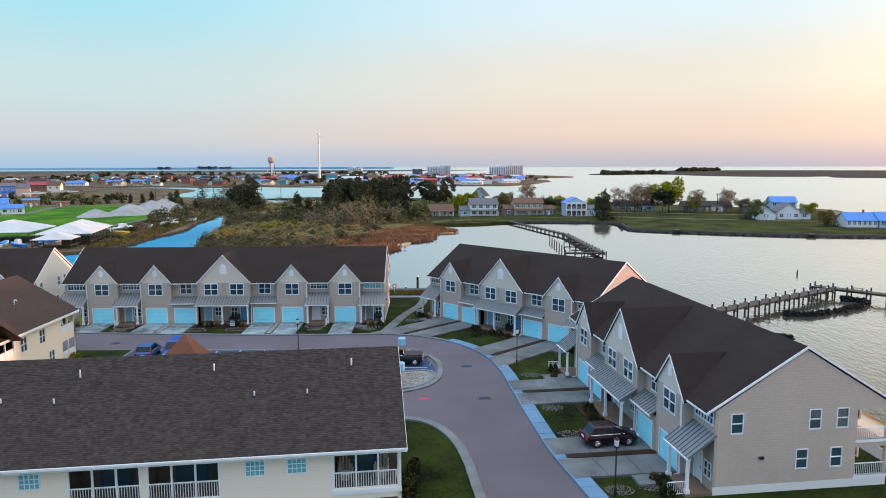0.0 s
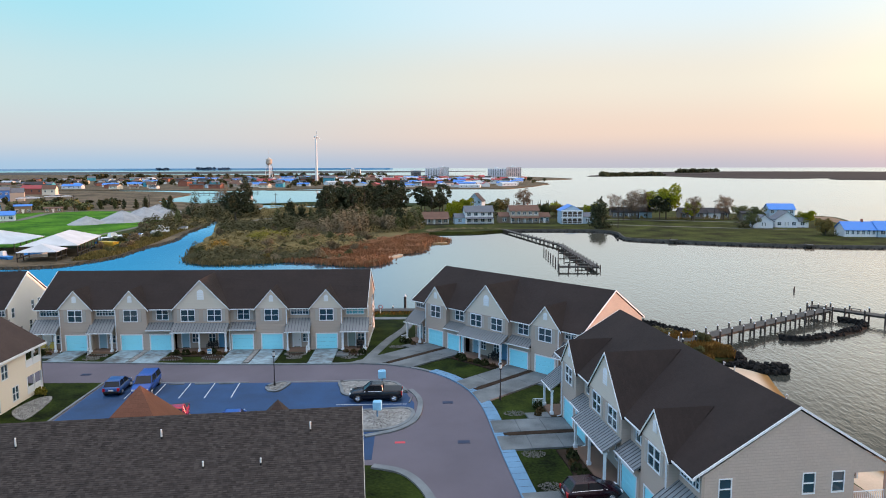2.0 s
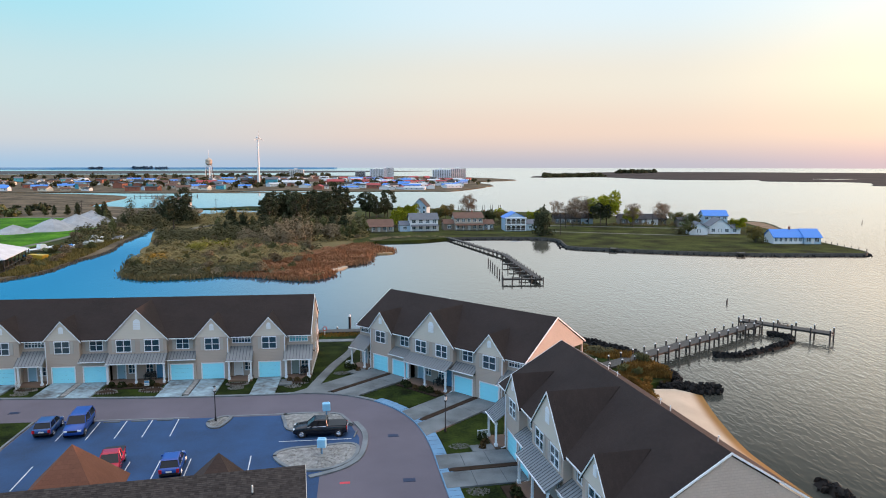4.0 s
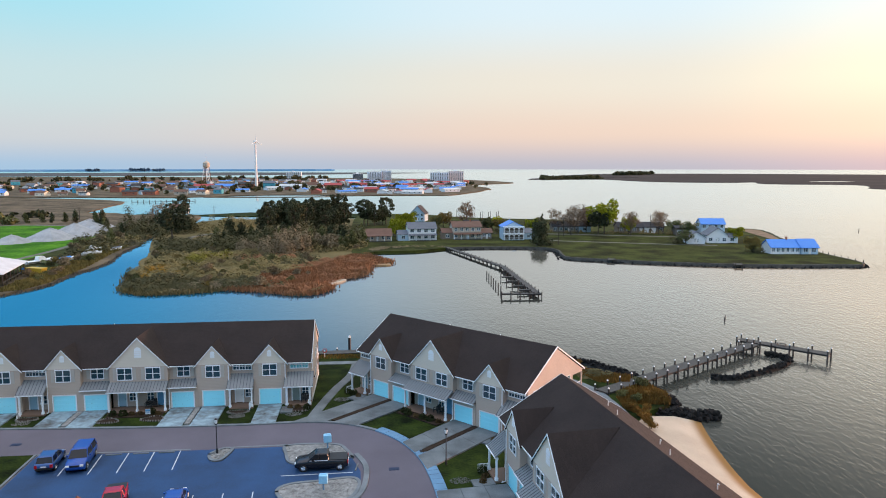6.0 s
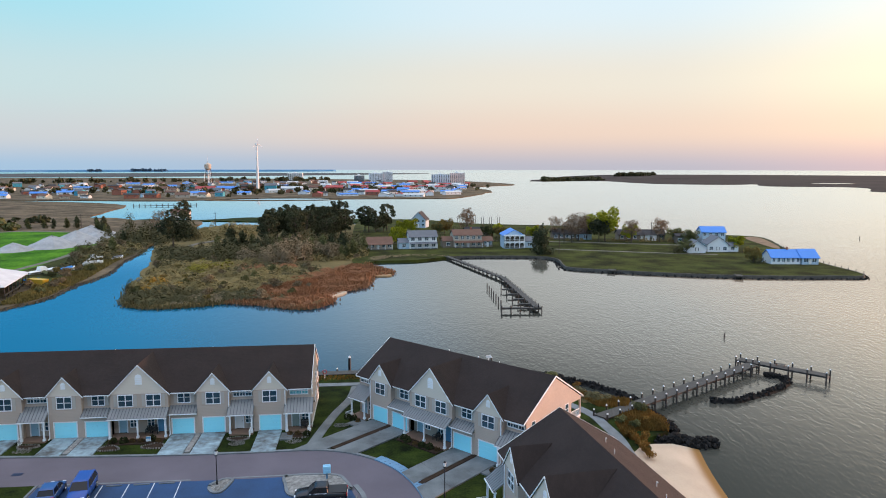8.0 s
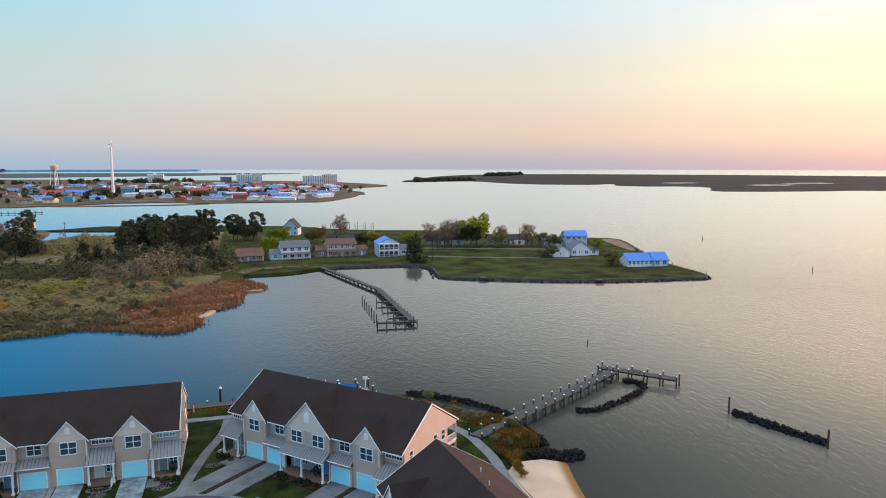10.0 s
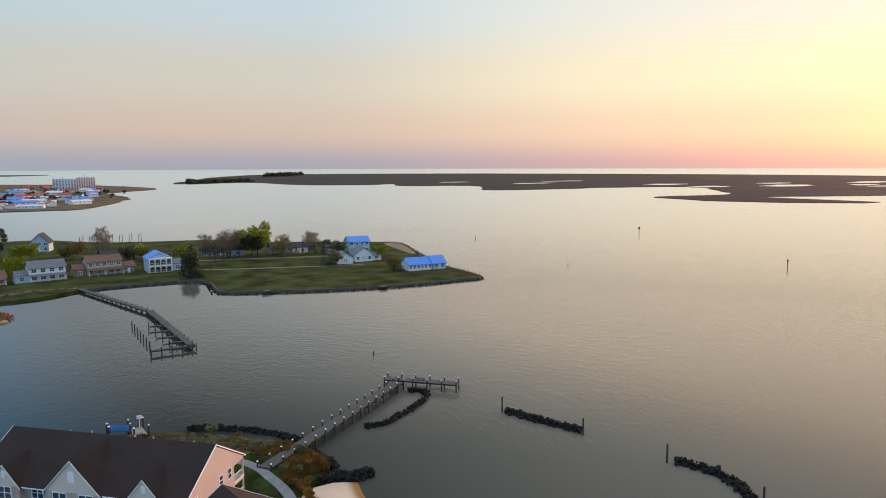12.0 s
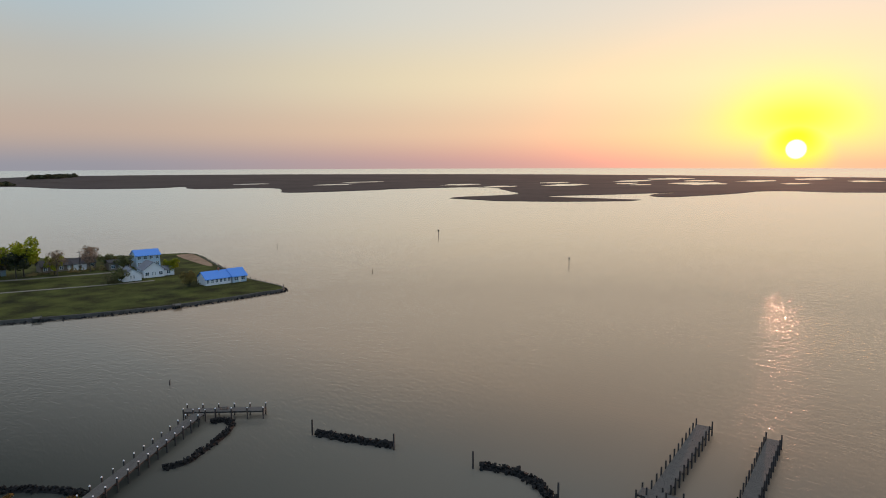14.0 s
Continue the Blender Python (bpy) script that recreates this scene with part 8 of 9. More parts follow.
thicket("amber bushes on the marsh island", [(-62, 206), (-52, 202), (-50, 214), (-60, 218)], 24, (1.2, 2.2), (2.0, 3.2), 0.38, AMBER, 206)
thicket("rust-red reed beds inland on the marsh island", [(-44, 240), (-30, 238), (-20, 248), (-28, 258), (-42, 254)], 90, (1.0, 2.2), (0.8, 1.3), 0.38, REED, 207)
thicket("low rust-red reed clumps on the marsh island's east", [(-27, 190), (-14, 179), (-9, 180), (-8, 190), (-4, 198), (2, 206), (5, 220), (9, 229), (5, 240), (0, 250), (-10, 240), (-18, 222), (-26, 208)], 330, (1.0, 2.4), (0.6, 1.3), 0.38, REED, 208)
thicket("dark brush below the wood", [(-58, 268), (-40, 264), (-8, 266), (3, 268), (6, 300), (2, 330), (-20, 320), (-48, 322), (-58, 300)], 240, (1.8, 3.6), (3.5, 8.0), 0.55, DARKBRUSH, 209, per=90)
thicket("olive and russet brush below the wood", [(-40, 262), (-8, 262), (4, 264), (5, 284), (-10, 290), (-34, 284)], 110, (1.4, 3.0), (2.0, 4.2), 0.5, OLIVEBRUSH, 210, per=80)
thicket("grey bare trees before the wood", [(-46, 268), (-36, 258), (-22, 252), (-15, 260), (-18, 272), (-40, 278)], 60, (1.6, 3.0), (5.5, 8.5), 0.42, GREYBRUSH, 211, per=130)
thicket("russet budding trees before the wood", [(-24, 290), (-10, 286), (-8, 300), (-22, 304)], 22, (1.6, 2.8), (7.0, 10.0), 0.42, SEDGE, 212, per=110)
thicket("dark brush beside the track on the island", [(-82, 300), (-72, 272), (-62, 266), (-58, 290), (-66, 300), (-78, 318)], 70, (1.4, 3.0), (1.8, 4.0), 0.5, DARKBRUSH, 213)
thicket("brush and small trees behind the track", [(-58, 330), (-48, 330), (-50, 400), (-72, 420), (-86, 400), (-84, 352), (-72, 344)], 120, (2.0, 4.0), (2.0, 5.0), 0.6, OLIVEBRUSH, 214)
thicket("dark brush along the creek's upper bank", [(-88, 300), (-90, 262), (-100, 250), (-112, 290), (-114, 330), (-126, 356), (-110, 380), (-94, 380), (-91, 330)], 190, (1.6, 3.4), (1.6, 4.6), 0.5, DARKBRUSH, 215)
thicket("olive brush along the creek's upper bank", [(-90, 300), (-98, 262), (-112, 300), (-118, 350), (-108, 400), (-94, 400)], 90, (1.6, 3.2), (1.6, 4.0), 0.5, OLIVEBRUSH, 216)
tree("conifer", "broad dark evergreen beside the island's track", "tree", "cedar", 11.5, 110, PINE, pose(-50.6, 292, 0.5), "cedars of the thicket")
tree("conifer", "dark evergreen at the edge of the thicket", "tree", "cedar", 9.0, 111, PINE, pose(-46.8, 298, 0.5), "cedars of the thicket")
thicket("dark trees and brush at the creek's head", [(-112, 345), (-98, 330), (-90, 326), (-80, 334), (-74, 345), (-84, 372), (-104, 376)], 70, (2.2, 4.2), (5.0, 11.0), 0.6, DARKBRUSH, 226, per=90)
thicket("dark brush along the island's creek side", [(-76, 300), (-72, 290), (-66, 268), (-68, 250), (-63, 250), (-58, 276), (-62, 300), (-72, 312)], 60, (1.2, 2.6), (1.6, 3.6), 0.45, DARKBRUSH, 227)
thicket("low dark brush over the shore behind the townhouses", [(23.5, 106.2), (31.5, 101.2), (35.8, 96.5), (39.5, 98.0), (36.0, 102.6), (32.5, 106.5), (29, 110.5), (22, 113.5), (6, 113.5), (6, 111.6), (16, 109.6)], 150, (0.5, 1.1), (0.35, 0.9), 0.2, DARKBRUSH, 228, 1.2)
thicket("olive grass over the shore behind the townhouses", [(23.5, 106.2), (31.5, 101.2), (35.8, 96.5), (39.5, 98.0), (36.0, 102.6), (32.5, 106.5), (29, 110.5), (22, 113.5), (16, 109.6)], 110, (0.4, 0.9), (0.3, 0.7), 0.18, SEDGE, 229, 1.2)
thicket("dark hedge and garden brush round the houses of the point", [(2, 306), (20, 308), (42, 312), (62, 312), (84, 308), (84, 318), (50, 322), (4, 320)], 90, (1.2, 2.6), (2.0, 5.0), 0.4, DARKBRUSH, 221, 1.0)
thicket("brush before the low houses of the point", [(92, 318), (112, 312), (132, 306), (150, 300), (150, 304), (130, 311), (110, 317), (94, 322)], 36, (0.8, 1.7), (0.9, 2.0), 0.36, OLIVEBRUSH, 222, 1.0)
thicket("dark shrubs beside the white cottage", [(131, 264), (136, 262), (137, 270), (133, 274)], 9, (1.2, 2.0), (2.0, 4.0), 0.36, DARKBRUSH, 223, 1.0)
thicket("dark shrubs beside the waterside house", [(146, 231), (150, 229), (150, 236), (146, 238)], 7, (0.9, 1.6), (1.4, 2.6), 0.32, DARKBRUSH, 224, 1.0)
thicket("tawny grass along the cove's bank", [(6, 256), (14, 266), (24, 270), (36, 268), (36, 270.5), (22, 273), (10, 270), (4, 262)], 90, (0.7, 1.5), (0.4, 0.9), 0.3, GREYBRUSH, 225, 0.8)
WEST = smooth_line([(-66.5, 218), (-62.7, 203), (-60.4, 193), (-58.2, 186), (-51.5, 181), (-42, 181.8), (-33, 185.6)], 6)
EAST = smooth_line([(-33, 185.6), (-21, 180.5), (-14.3, 176), (-9.4, 176.8), (-5.6, 184), (-9.0, 193), (-3.3, 199), (3.2, 206), (6.2, 225), (13, 231), (8.0, 243), (4.2, 254)], 6)
edge_tufts("reeds", "olive grasses hanging over the marsh bank", WEST, 26, 0.9, SEDGE, 0.5, 31)
edge_tufts("reeds", "rust-red reeds hanging over the marsh bank", EAST, 26, 0.9, REED, 0.5, 32)
edge_tufts("sedge", "dark wet sedge at the foot of the marsh bank", WEST + EAST[1:], 14, 0.5, PINE, 0.25, 33, 0.5)
tufts("reeds", "rust-brown reeds on the creek bank", [(-90, 186), (-85, 190), (-83, 200), (-84, 230), (-88, 264), (-90, 290), (-96, 290), (-92, 240), (-92, 200)], 6000, 1.0, STRAW, 0.6, 18, width=0.4)


# ---- the boatyard ----
def open_shed(label, m, w, d, h, rise):
    t = thing("boat_shed", label, "shed", m, "sheds of the boatyard")
    bm = bmesh.new()
    e = [(-w / 2, -d / 2, h), (w / 2, -d / 2, h), (w / 2, d / 2, h), (-w / 2, d / 2, h)]
    r = [(0, -d / 2 + w * 0.4, h + rise), (0, d / 2 - w * 0.4, h + rise)]
    slab(bm, [e[1], e[2], r[1], r[0]], 0.12)
    slab(bm, [e[3], e[0], r[0], r[1]], 0.12)
    slab(bm, [e[0], e[1], r[0]], 0.12)
    slab(bm, [e[2], e[3], r[1]], 0.12)
    part("roof", bm, WHITETARP, t, "pale tin hip roof")
    n = max(2, int(d / 4))
    for s in (-1, 1):
        for i in range(n + 1):
            bm = bmesh.new()
            y = -d / 2 + 0.3 + (d - 0.6) * i / n
            tube(bm, (s * (w / 2 - 0.3), y, -0.3), (s * (w / 2 - 0.3), y, h), 0.13)
            part("post", bm, PILING, t)
        bm = bmesh.new()
        box(bm, s * (w / 2 - 0.2) - 0.05, -d / 2, 0.8, s * (w / 2 - 0.2) + 0.05, d / 2, 1.1)
        part("side_rail", bm, WOOD, t)
    return t


def boat(label, m, length, hull, cover=None):
    t = thing("boat", label, "boat", m, "boats of the boatyard")
    bm = bmesh.new()
    L, W = length / 2, length * 0.16
    secs = [(-L, W * 0.9, 0.9), (-L * 0.3, W, 0.95), (L * 0.4, W * 0.9, 1.1), (L * 0.8, W * 0.5, 1.3), (L, 0.05, 1.45)]
    loft(bm, [[(x, -w, z), (x, -w * 0.5, 0.12), (x, w * 0.5, 0.12), (x, w, z)] for x, w, z in secs])
    part("hull", bm, hull, t)
    bm = bmesh.new()
    if cover:
        loft(bm, [[(-L * 0.9, -W * 0.8, 0.95), (-L * 0.9, W * 0.8, 0.95), (-L * 0.9, 0, 1.5)], [(L * 0.6, -W * 0.6, 1.15), (L * 0.6, W * 0.6, 1.15), (L * 0.6, 0, 1.7)]])
        part("cover", bm, cover, t)
    else:
        loft(bm, [[(-L * 0.3, -W * 0.6, 1.0), (L * 0.3, -W * 0.6, 1.0), (L * 0.3, W * 0.6, 1.0), (-L * 0.3, W * 0.6, 1.0)], [(-L * 0.25, -W * 0.5, 2.3), (L * 0.12, -W * 0.5, 2.3), (L * 0.12, W * 0.5, 2.3), (-L * 0.25, W * 0.5, 2.3)]])
        part("cabin", bm, WHITE, t)
    return t


open_shed("open boat shed with a pale tin hip roof", pose(-103.0, 208.5, 0.7, 0, 0, 12), 15, 28, 3.2, 2.6)
open_shed("wide open boat shed with a pale tin roof", pose(-124, 211, 0.7, 0, 0, 8), 19, 22, 3.2, 2.8)
open_shed("lower open shed with a pale tin roof by the creek", pose(-99.2, 189.6, 0.7, 0, 0, 10), 10, 9, 2.6, 1.8)
open_shed("old open shed with a pale tin roof further west", pose(-148, 208, 0.7, 0, 0, 4), 18, 20, 3.2, 2.4)
for x, y, a, l, hull, cov in ((-103.5, 243.5, 60, 10.5, WHITE, None), (-97, 247, 70, 7, WHITE, BLUETARP), (-104, 195, 30, 6, WHITE, BLUETARP), (-111, 192, 150, 6.5, BLUETARP, None), (-116, 194, 100, 6, WHITE, BLUETARP), (-94, 262, 40, 7, WHITE, WHITETARP), (-97, 222, 10, 6, YELLOW, BLUETARP), (-90, 276, 75, 6.5, WHITE, GREYROOF), (-100, 238, 130, 6, OLIVE, OLIVE), (-98, 274, 60, 8, WHITE, None)):
    boat("small laid-up boat in the boatyard" if not cov else "laid-up boat under a cover in the boatyard", pose(x, y, 0.60, 0, 0, a), l, hull, cov)
t = thing("skip", "yellow steel skip by the creek", "skip", pose(-94.8, 220.0, 0.7, 0, 0, -25))
bm = bmesh.new()
loft(bm, [[(-2.6, -1, 0), (2.6, -1, 0), (2.6, 1, 0), (-2.6, 1, 0)], [(-3.2, -1.15, 1.6), (3.2, -1.15, 1.6), (3.2, 1.15, 1.6), (-3.2, 1.15, 1.6)]])
part("bin", bm, YELLOW, t)
for i, (x, y, r, h) in enumerate(((-143, 309, 8, 3.6), (-133, 322, 11, 5.2), (-129, 338, 12, 6.0), (-131, 358, 13, 5.6), (-124, 349, 8, 4.6), (-138, 382, 12, 4.8))):
    bm = bmesh.new()
    q = random.Random(i)
    prev = None
    for k in range(6):
        f = k / 5
        ring = [bm.verts.new((x + r * (1 - f) * math.cos(a * 0.35) * (1 + 0.16 * noise.noise(Vector((a, k, i)))), y + r * 1.15 * (1 - f) * math.sin(a * 0.35) * (1 + 0.16 * noise.noise(Vector((a, k, i + 9)))), 0.6 + h * (f ** 0.85) + 0.4 * noise.noise(Vector((a * 0.7, k * 1.3, i))))) for a in range(18)]
        if prev:
            for a in range(18):
                bm.faces.new((prev[a], prev[(a + 1) % 18], ring[(a + 1) % 18], ring[a]))
        prev = ring
    bm.faces.new(prev)
    single("shell_mound", bm, mat("pale_shell_heap", (0.32, 0.33, 0.34), 0.95, var=0.3, size=3, bump=0.7, fine=3), "pale heap of crushed shell on the field", "gravel heap", group="heaps on the field")


# ---- the town across the bay ----
def utility_pole(x, y, h, z=0.7):
    t = thing("utility_pole", "wooden utility pole with a crossarm", "utility pole", pose(x, y, z), "utility poles")
    bm = bmesh.new()
    tube(bm, (0, 0, -0.3), (0, 0, h), 0.16, 0.11)
    part("shaft", bm, PILING, t)
    bm = bmesh.new()
    box(bm, -1.1, -0.06, h - 0.9, 1.1, 0.06, h - 0.75)
    part("crossarm", bm, PILING, t)


for x, y in ((-150, 400), (-190, 395), (-240, 385), (-117, 430), (83, 268), (128, 305), (140, 308), (95, 300), (-80, 410)):
    utility_pole(x, y, 9.5)
rnd = random.Random(55)
TYPES = []
for k, (wm, rm, w, d, h, rise) in enumerate(((WHITESIDE, DARKROOF, 14, 10, 6, 3), (BEIGE, RUSSET, 16, 10, 5, 3), (PALEBLUE, GREYROOF, 16, 11, 7, 3), (WHITESIDE, REDROOF, 26, 12, 5, 3), (WHITESIDE, BLUEROOF, 28, 13, 5, 3), (BRICKRED, DARKROOF, 20, 14, 8, 2.5), (TEAL, GREYROOF, 16, 11, 9, 3), (WHITESIDE, WHITETARP, 30, 14, 5, 2.5), (CREAM, RUSSET, 13, 10, 6, 3.5), (BRICKRED, REDROOF, 24, 12, 6, 3))):
    t = thing("town_house", "small %s town building across the bay" % ("white", "beige", "pale blue", "red-roofed", "blue-roofed", "brick", "teal", "white-roofed", "cream", "red-brick")[k], "building", pose(-300 + k * 30, 1000, 0.8), "buildings of the town")
    bm = bmesh.new()
    box(bm, -w / 2, -d / 2, -0.2, w / 2, d / 2, h)
    for x in (-w / 2, w / 2):
        v = [bm.verts.new((x, -d / 2, h)), bm.verts.new((x, d / 2, h)), bm.verts.new((x, 0, h + rise))]
        bm.faces.new(v)
    part("wall", bm, wm, t)
    bm = bmesh.new()
    for s in (-1, 1):
        slab(bm, [(-w / 2 - 0.6, s * (d / 2 + 0.6), h - 0.2), (w / 2 + 0.6, s * (d / 2 + 0.6), h - 0.2), (w / 2 + 0.6, 0, h + rise), (-w / 2 - 0.6, 0, h + rise)], 0.25)
    part("roof", bm, rm, t)
    n = max(2, int(w / 7))
    for i in range(n):
        for z in (h * 0.45,):
            bm = bmesh.new()
            x = -w / 2 + w * (i + 0.5) / n
            box(bm, x - 0.7, -d / 2 - 0.06, z, x + 0.7, -d / 2 + 0.02, z + 1.6)
            part("window", bm, GLASS, t)
    TYPES.append(t)
placed = [(t.location.x, t.location.y) for t in TYPES]
TOWN = [(-420, 800), (-215, 800), (-100, 850), (-30, 815), (70, 800), (105, 815), (165, 950), (185, 1180), (250, 1300), (180, 1500), (-100, 1600), (-450, 1500), (-700, 1200), (-600, 850)]
count = 0
while count < 290:
    x, y = rnd.uniform(-700, 260), 800 + 760 * rnd.random() ** 1.4
    if not inside((x, y), TOWN) or any((x - a) ** 2 + (y - b) ** 2 < 19 ** 2 for a, b in placed):
        continue
    placed.append((x, y))
    near_tip = x > -60
    k = rnd.choice((3, 4, 7, 9, 0, 3, 4, 7, 0)) if near_tip else rnd.choice((0, 0, 1, 2, 5, 5, 6, 7, 8, 4, 1, 1, 8, 0))
    s = rnd.uniform(0.55, 0.95)
    o = copy_thing(TYPES[k], Matrix())
    o.matrix_world = pose(x, y, 0.8, 0, 0, rnd.choice((0, 90, 20, -15, 35)) + rnd.uniform(-8, 8)) @ Matrix.Diagonal((s, s, rnd.uniform(0.45, 0.8), 1))
    count += 1
# scattered houses west of the field
for x, y, k, a in ((-262, 340, 2, 20), (-250, 372, 2, 5), (-290, 400, 2, 10), (-320, 430, 6, 0), (-345, 410, 2, 0), (-360, 470, 1, 20), (-330, 520, 2, 0), (-330, 640, 8, 10), (-352, 655, 9, 0), (-400, 745, 5, 10), (-372, 700, 0, 20), (-380, 560, 2, 5), (-430, 520, 5, 0), (-300, 480, 4, 0)):
    o = copy_thing(TYPES[k], Matrix())
    o.matrix_world = pose(x, y, 0.7, 0, 0, a) @ Matrix.Diagonal((0.85, 0.85, 0.95, 1))


# blue houses and boat slips by the road west of the field
BLUEWALL = mat("deep_blue_siding", (0.05, 0.20, 0.58), 0.7, var=0.1, kind="laps", step=0.25, bump=0.3)
house("harbour_house", "tall deep blue house with a pale gabled wing", pose(-303, 520, 0.7, 0, 0, 25), 11, 10, 8.5, 2.0, BLUEWALL, GREYROOF, 2, 3, wing=(10.0, 9.0, 9, 6.5, 3.2, BEIGE, GREYROOF), group="buildings of the town")
house("harbour_house", "low white house with a bright blue roof", pose(-191, 330, 0.7, 0, 0, 25), 9, 7, 3.0, 1.6, WHITESIDE, BLUEROOF, 1, 3, group="buildings of the town")
house("harbour_house", "pale gabled house with a blue roof by the road", pose(-205, 342, 0.7, 0, 0, 25), 9, 8, 4.6, 2.4, WHITESIDE, BLUEROOF, 2, 3, group="buildings of the town")
house("harbour_house", "brown cabin with a flat blue roof by the road", pose(-212, 384, 0.7, 0, 0, 25), 8, 6, 4.2, 0.7, TAUPEWALL, BLUEROOF, 1, 3, group="buildings of the town")
house("harbour_house", "low brown flat-roofed shed by the road", pose(-199, 390, 0.7, 0, 0, 25), 9, 5, 2.6, 0.5, TAUPEWALL, RUSSET, 1, 3, group="buildings of the town")
open_shed("pale open boat slip with a tin roof", pose(-268, 492, 0.7, 0, 0, 30), 16, 9, 3.6, 1.4)
open_shed("second pale open boat slip with a tin roof", pose(-262, 520, 0.7, 0, 0, 30), 18, 9, 3.6, 1.4)
tree("conifer", "broad dark cedar beside the heaps on the field", "tree", "cedar", 10.0, 120, PINE, pose(-131, 380, 0.6), "cedars of the thicket")
tree("leafy_tree", "large dark tree at the head of the creek", "tree", "round", 15.0, 121, PINE, pose(-77, 306, 0.6))


def hotel(label, m, w, d, floors, wall, tall=2.5, bays=8):
    t = thing("hotel", label, "hotel", m, "waterfront hotels")
    bm = bmesh.new()
    H = floors * tall
    box(bm, -w / 2, -d / 2, -0.2, w / 2, d / 2, H)
    part("wall", bm, wall, t)
    for f in range(floors):
        bm = bmesh.new()
        box(bm, -w / 2, -d / 2 - 1.3, f * tall + 0.1, w / 2, -d / 2, f * tall + 0.35)
        part("balcony", bm, WHITE, t)
        for b in range(bays):
            bm = bmesh.new()
            x = -w / 2 + w * (b + 0.5) / bays
            box(bm, x - w / bays * 0.17, -d / 2 - 0.08, f * tall + 0.4, x + w / bays * 0.17, -d / 2 + 0.02, f * tall + 1.9)
            part("window", bm, BLUEPANE, t)
    bm = bmesh.new()
    box(bm, -w / 2 - 0.4, -d / 2 - 0.4, H, w / 2 + 0.4, d / 2 + 0.4, H + 0.8)
    box(bm, -w * 0.15, -d * 0.25, H + 0.8, w * 0.05, d * 0.2, H + 3.5)
    part("roof", bm, WHITE, t)
    return t


BRICKPINK = mat("pink_render", (0.84, 0.66, 0.64), 0.8, var=0.08, bump=0.05)
LILAC = mat("lilac_render", (0.74, 0.77, 0.92), 0.8, var=0.08, bump=0.05)
hotel("white waterfront hotel with rows of balconies", pose(166, 1335, 0.9, 0, 0, -8), 36, 18, 8, LILAC)
hotel("taller pale wing of a waterfront hotel", pose(201, 1350, 0.9, 0, 0, -8), 30, 20, 9, BRICKPINK)
hotel("pale hotel block above the town", pose(46, 1600, 0.9, 0, 0, 5), 30, 18, 8, LILAC)
hotel("white hotel block above the town", pose(74, 1610, 0.9, 0, 0, 5), 22, 18, 9, LILAC)
hotel("low dark hotel block above the town", pose(8, 1590, 0.9, 0, 0, 5), 22, 18, 6, GREYROOF)
hotel("square pale hotel standing apart", pose(-158, 1840, 0.9, 0, 0, 0), 38, 20, 7, WHITESIDE)
t = thing("water_tower", "white and rust water tower on six legs", "water tower", pose(-285, 1380, 0.8))
for k in range(6):
    a = k * 1.0472
    bm = bmesh.new()
    tube(bm, (9 * math.cos(a), 9 * math.sin(a), 0), (5.0 * math.cos(a), 5.0 * math.sin(a), 32), 0.5, 0.4)
    part("leg", bm, WHITE if k % 2 else RUSSET, t)
bm = bmesh.new()
tube(bm, (0, 0, 0), (0, 0, 31), 0.8)
part("riser", bm, WHITE, t)
bm = bmesh.new()
for z0, z1, r0, r1 in ((29, 32, 2.8, 6.3), (32, 39.5, 6.3, 6.3), (39.5, 43.5, 6.3, 0.9)):
    tube(bm, (0, 0, z0), (0, 0, z1), r0, r1, 20)
part("tank", bm, BEIGE, t)
bm = bmesh.new()
tube(bm, (0, 0, 44), (0, 0, 58), 0.25, 0.15)
part("aerial", bm, WHITE, t)
t = thing("wind_turbine", "slim white wind turbine standing still", "wind turbine", pose(-133.5, 968, 0.8, 0, 0, 35))
bm = bmesh.new()
tube(bm, (0, 0, 0), (0, 0, 66), 2.1, 1.1, 16)
part("mast", bm, WHITE, t)
bm = bmesh.new()
box(bm, -1.0, -2.6, 65.2, 1.0, 3.4, 67.4)
bmesh.ops.bevel(bm, geom=bm.edges[:], offset=0.3, segments=1, affect="EDGES")
part("nacelle", bm, WHITE, t)
for k in range(3):
    a = math.radians(90 + 120 * k)
    bm = bmesh.new()
    tube(bm, (0, -2.9, 66.3), (9.5 * math.cos(a), -2.9, 66.3 + 9.5 * math.sin(a)), 0.55, 0.12, 6)
    part("blade", bm, WHITE, t)
# a fishing pier and hut on the inner bay
fp = thing("pier", "long fishing pier across the inner bay", "pier")
deck(fp, (-195, 636), (-143, 646), 2.0, 1.6, 2.0)
for i in range(12):
    pile(fp, -195 + i * 4.7, 635 + i * 0.9, 3.2, 0.3)
house("hut", "pink-lit beige hut on the inner bay", pose(-118, 486, 0.7, 0, 0, 5), 12, 8, 4.5, 2.4, BEIGE, RUSSET, 1, 3)
for i in range(14):
    marker_post(60 + i * 2.6, 430 + (i % 2) * 6, 4.0, "mooring pile behind the point")


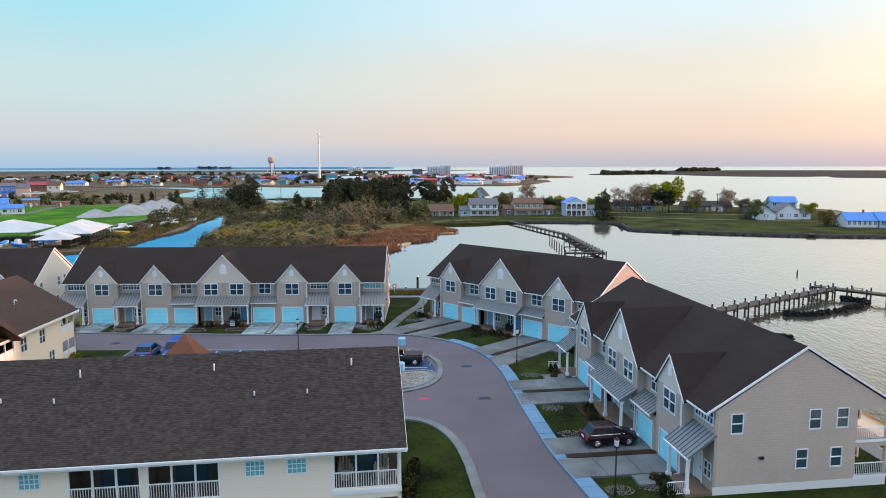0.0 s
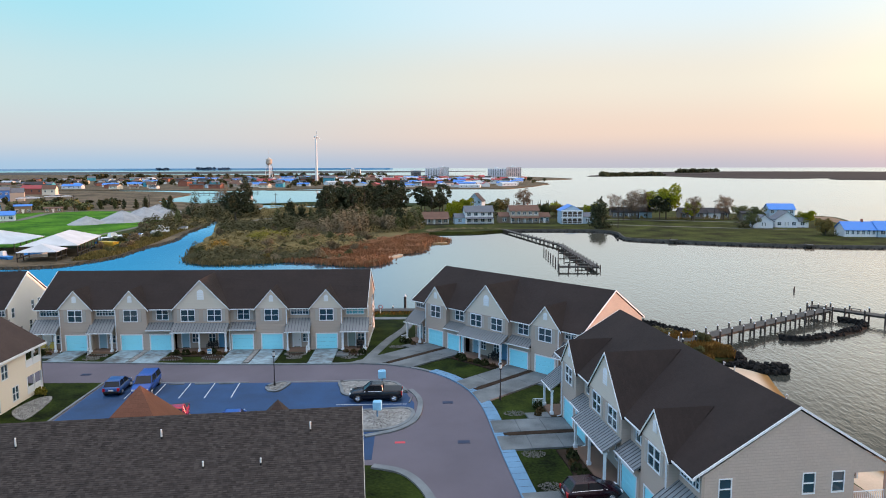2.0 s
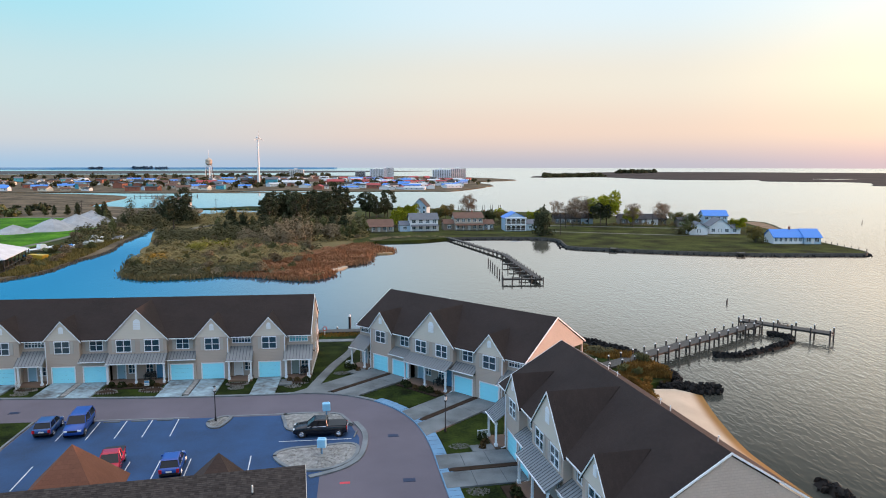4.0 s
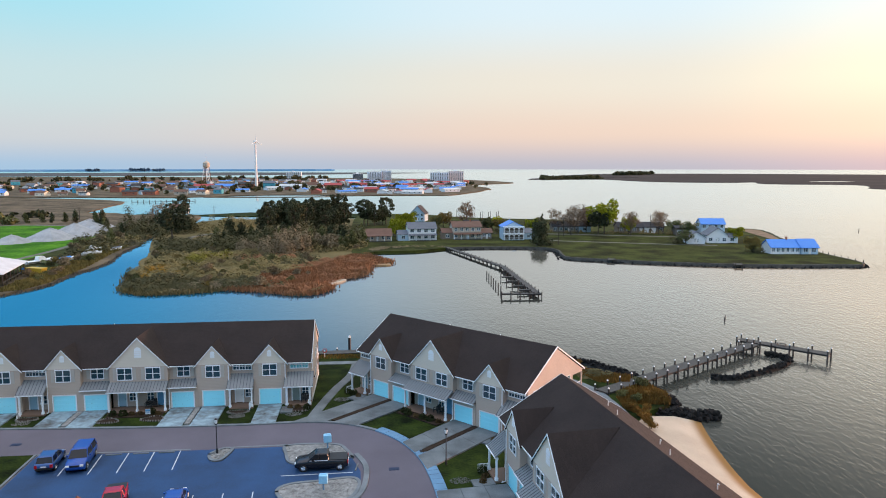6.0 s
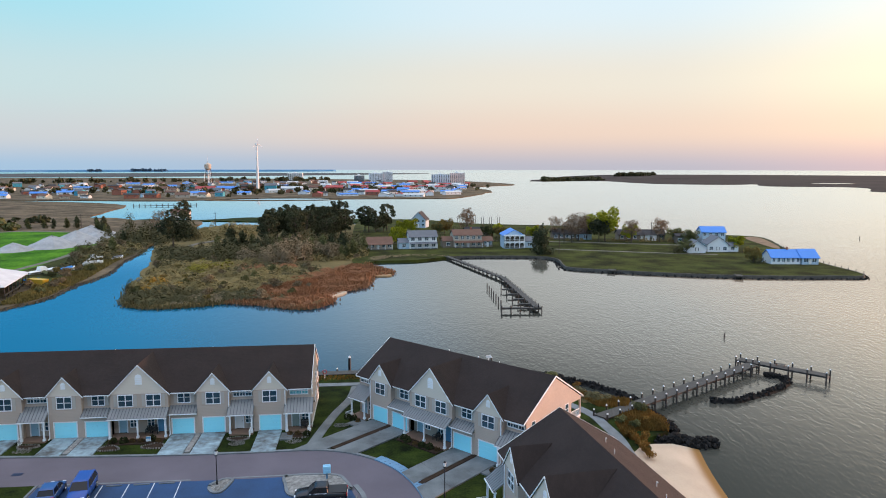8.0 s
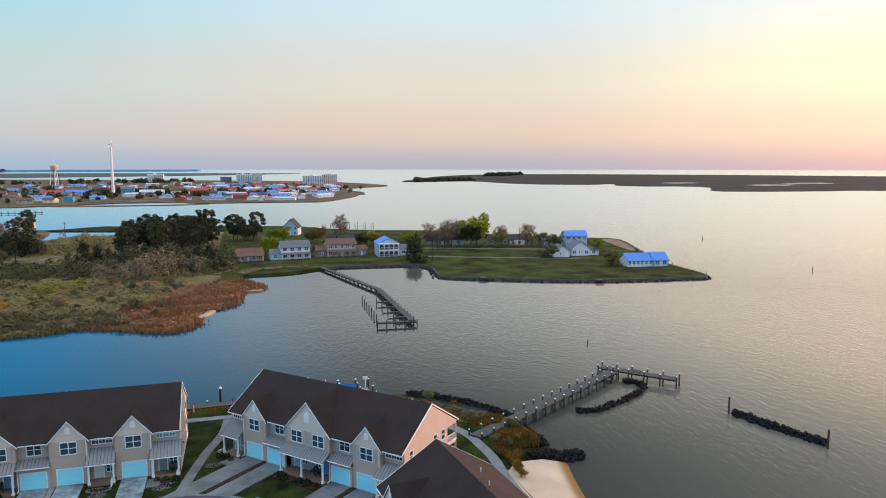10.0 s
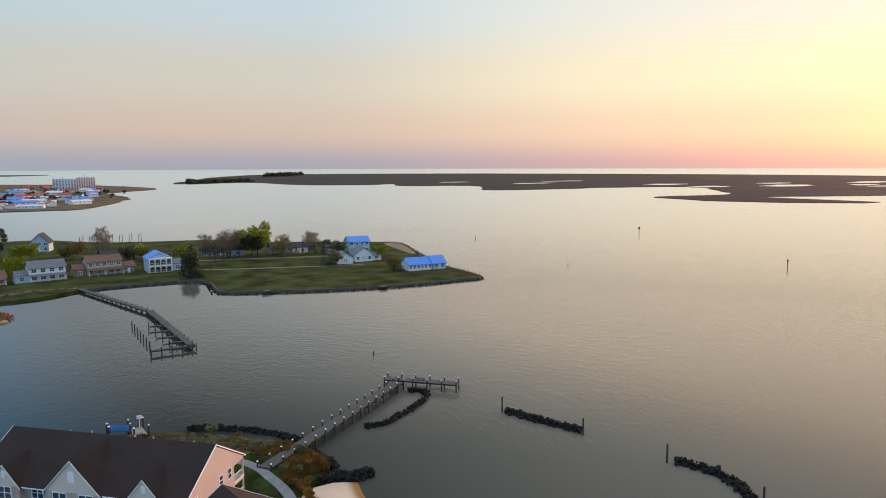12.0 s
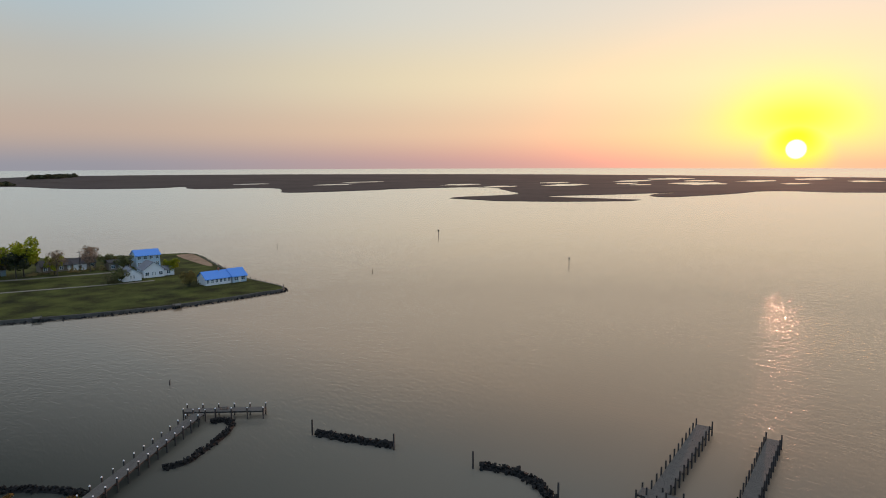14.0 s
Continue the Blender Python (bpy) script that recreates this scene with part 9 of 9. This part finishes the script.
def far_woods(label, line, width, h, count, size, material, seed, z=0.6):
    """A distant belt of trees as one mass of leaf sprays with an uneven top."""
    q = random.Random(seed)
    pts = smooth_line(line, 8)
    lobes = []
    for i in range(max(8, count // 42)):
        f = q.uniform(0, len(pts) - 1.001)
        k = int(f)
        c = Vector(pts[k]).lerp(Vector(pts[k + 1]), f - k)
        g_ = q.uniform(0.3, 1.4)
        r = h * g_ * q.uniform(0.35, 0.7)
        lobes.append((c.x + q.gauss(0, width / 2), c.y + q.gauss(0, width / 2), z + h * g_ * q.uniform(0.3, 0.6), r, r, h * g_ * q.uniform(0.3, 0.5)))
    v, f = leaves(q, lobes, count, size)
    me = bpy.data.meshes.new("far_woods")
    me.from_pydata(v, [], f)
    me.materials.append(material)
    tagged(new("far_woods", me), label, "woods", kind="stuff")


far_woods("distant dark wood on the bay's far island", [(470, 1670), (540, 1705), (640, 1730)], 14, 8, 4600, 3.2, DARKBRUSH, 1)
far_woods("distant wood on a low island", [(980, 2420), (1080, 2560), (1220, 2740)], 34, 11, 3600, 5.0, DARKBRUSH, 2)
far_woods("tree belt behind the town", [(-700, 1500), (-480, 1650), (-250, 1700), (-80, 1750)], 50, 9, 5200, 2.6, DARKBRUSH, 4)
far_woods("tree belt at the town's west", [(-900, 1000), (-650, 1150), (-480, 1250)], 60, 6, 3200, 2.4, OLIVE, 5)
far_woods("street trees among the town's roofs", [(-600, 900), (-420, 950), (-250, 1000), (-120, 1050), (20, 1050)], 90, 8, 7000, 2.0, DARKBRUSH, 6)
far_woods("dark trees among the town's eastern streets", [(-250, 880), (-120, 930), (0, 950), (100, 1000), (160, 1200)], 80, 6, 4200, 1.8, DARKBRUSH, 14)
# added raised strip stands in for the blue haze band; hills carry haze colour
land("far_shore_ridge", [(-4400, 2000), (-3600, 2900), (-2400, 3850), (-1200, 4350), (-250, 4530), (-250, 4560), (-1200, 4420), (-2400, 3920), (-3600, 2960), (-4460, 2040)], -1.0, 17.0, HAZESTRIP, "raised blue strip standing in for haze on the horizon", "ground", 6, 6, seed=9)
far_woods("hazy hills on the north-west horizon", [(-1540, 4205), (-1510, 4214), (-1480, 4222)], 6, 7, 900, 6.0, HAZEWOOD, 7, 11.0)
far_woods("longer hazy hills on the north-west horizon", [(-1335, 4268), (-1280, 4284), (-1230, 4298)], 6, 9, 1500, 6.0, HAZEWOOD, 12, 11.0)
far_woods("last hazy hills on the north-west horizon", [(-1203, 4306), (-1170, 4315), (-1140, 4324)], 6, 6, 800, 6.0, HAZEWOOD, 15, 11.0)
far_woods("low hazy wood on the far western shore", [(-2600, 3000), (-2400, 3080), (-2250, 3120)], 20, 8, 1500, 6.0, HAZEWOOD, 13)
far_woods("brush along the inner bay's marsh", [(-330, 470), (-280, 480), (-230, 470), (-195, 460)], 8, 4, 1800, 1.1, PINE, 8)
far_woods("brush and trees west of the field", [(-300, 330), (-270, 360), (-230, 400), (-200, 420)], 14, 5, 2400, 1.2, OLIVE, 9)

# pools on the far marsh
rnd = random.Random(91)
for i, (x, y, l) in enumerate(((1180, 760, 60), (1350, 700, 90), (1520, 620, 50), (1250, 900, 70), (1600, 480, 120), (1500, 800, 60), (1750, 700, 90), (1900, 420, 100), (1450, 560, 40), (1700, 300, 60), (1850, 560, 70), (2050, 700, 120), (1100, 1150, 60), (1300, 1250, 70), (1020, 1350, 50), (2200, 350, 110), (2000, 200, 90))):
    out = []
    for k in range(14):
        a = k * 0.4488
        out.append((x + l * math.cos(a) * rnd.uniform(0.6, 1.2), y + l * 0.45 * math.sin(a) * rnd.uniform(0.5, 1.3)))
    land("marsh_pool", out, 0.2, 0.65, WATER, "still pool on the far salt marsh", "water", n=2)

# the creek's western bank: a lawn by the boatyard and a dark stone edge
land("bank_lawn", [(-113, 224), (-98, 218), (-91, 236), (-91, 262), (-96, 292), (-110, 300), (-113, 262)], 0.3, 0.745, POINTGRASS, "green lawn on the creek bank by the boatyard", "ground", n=3)
q = random.Random(8)
bm = bmesh.new()
bank = smooth_line([(-150, 173.5), (-130, 175), (-108, 177), (-98, 176.5), (-92, 178.4), (-88.4, 182), (-85.6, 189), (-82.6, 198), (-83.3, 216), (-81.5, 238), (-86, 267), (-88, 294)], 5)
for (x0, y0), (x1, y1) in zip(bank, bank[1:]):
    for k in range(int(math.hypot(x1 - x0, y1 - y0) * 3.0)):
        f = q.random()
        x, y, s_ = x0 + (x1 - x0) * f + q.gauss(0, 0.5), y0 + (y1 - y0) * f + q.gauss(0, 0.5), q.uniform(0.25, 0.6)
        v = [bm.verts.new((x + s_ * math.cos(a) * q.uniform(0.7, 1.2), y + s_ * math.sin(a) * q.uniform(0.7, 1.2), -0.2)) for a in (0, 1.3, 2.6, 3.9, 5.2)]
        w = bm.verts.new((x + q.gauss(0, 0.1), y + q.gauss(0, 0.1), 0.45 + s_ * q.uniform(0.5, 1.0)))
        for a in range(5):
            bm.faces.new((v[a], v[(a + 1) % 5], w))
single("bank_stones", bm, SEAWALL, "grey stones heaped along the creek bank", "rocks", kind="stuff")
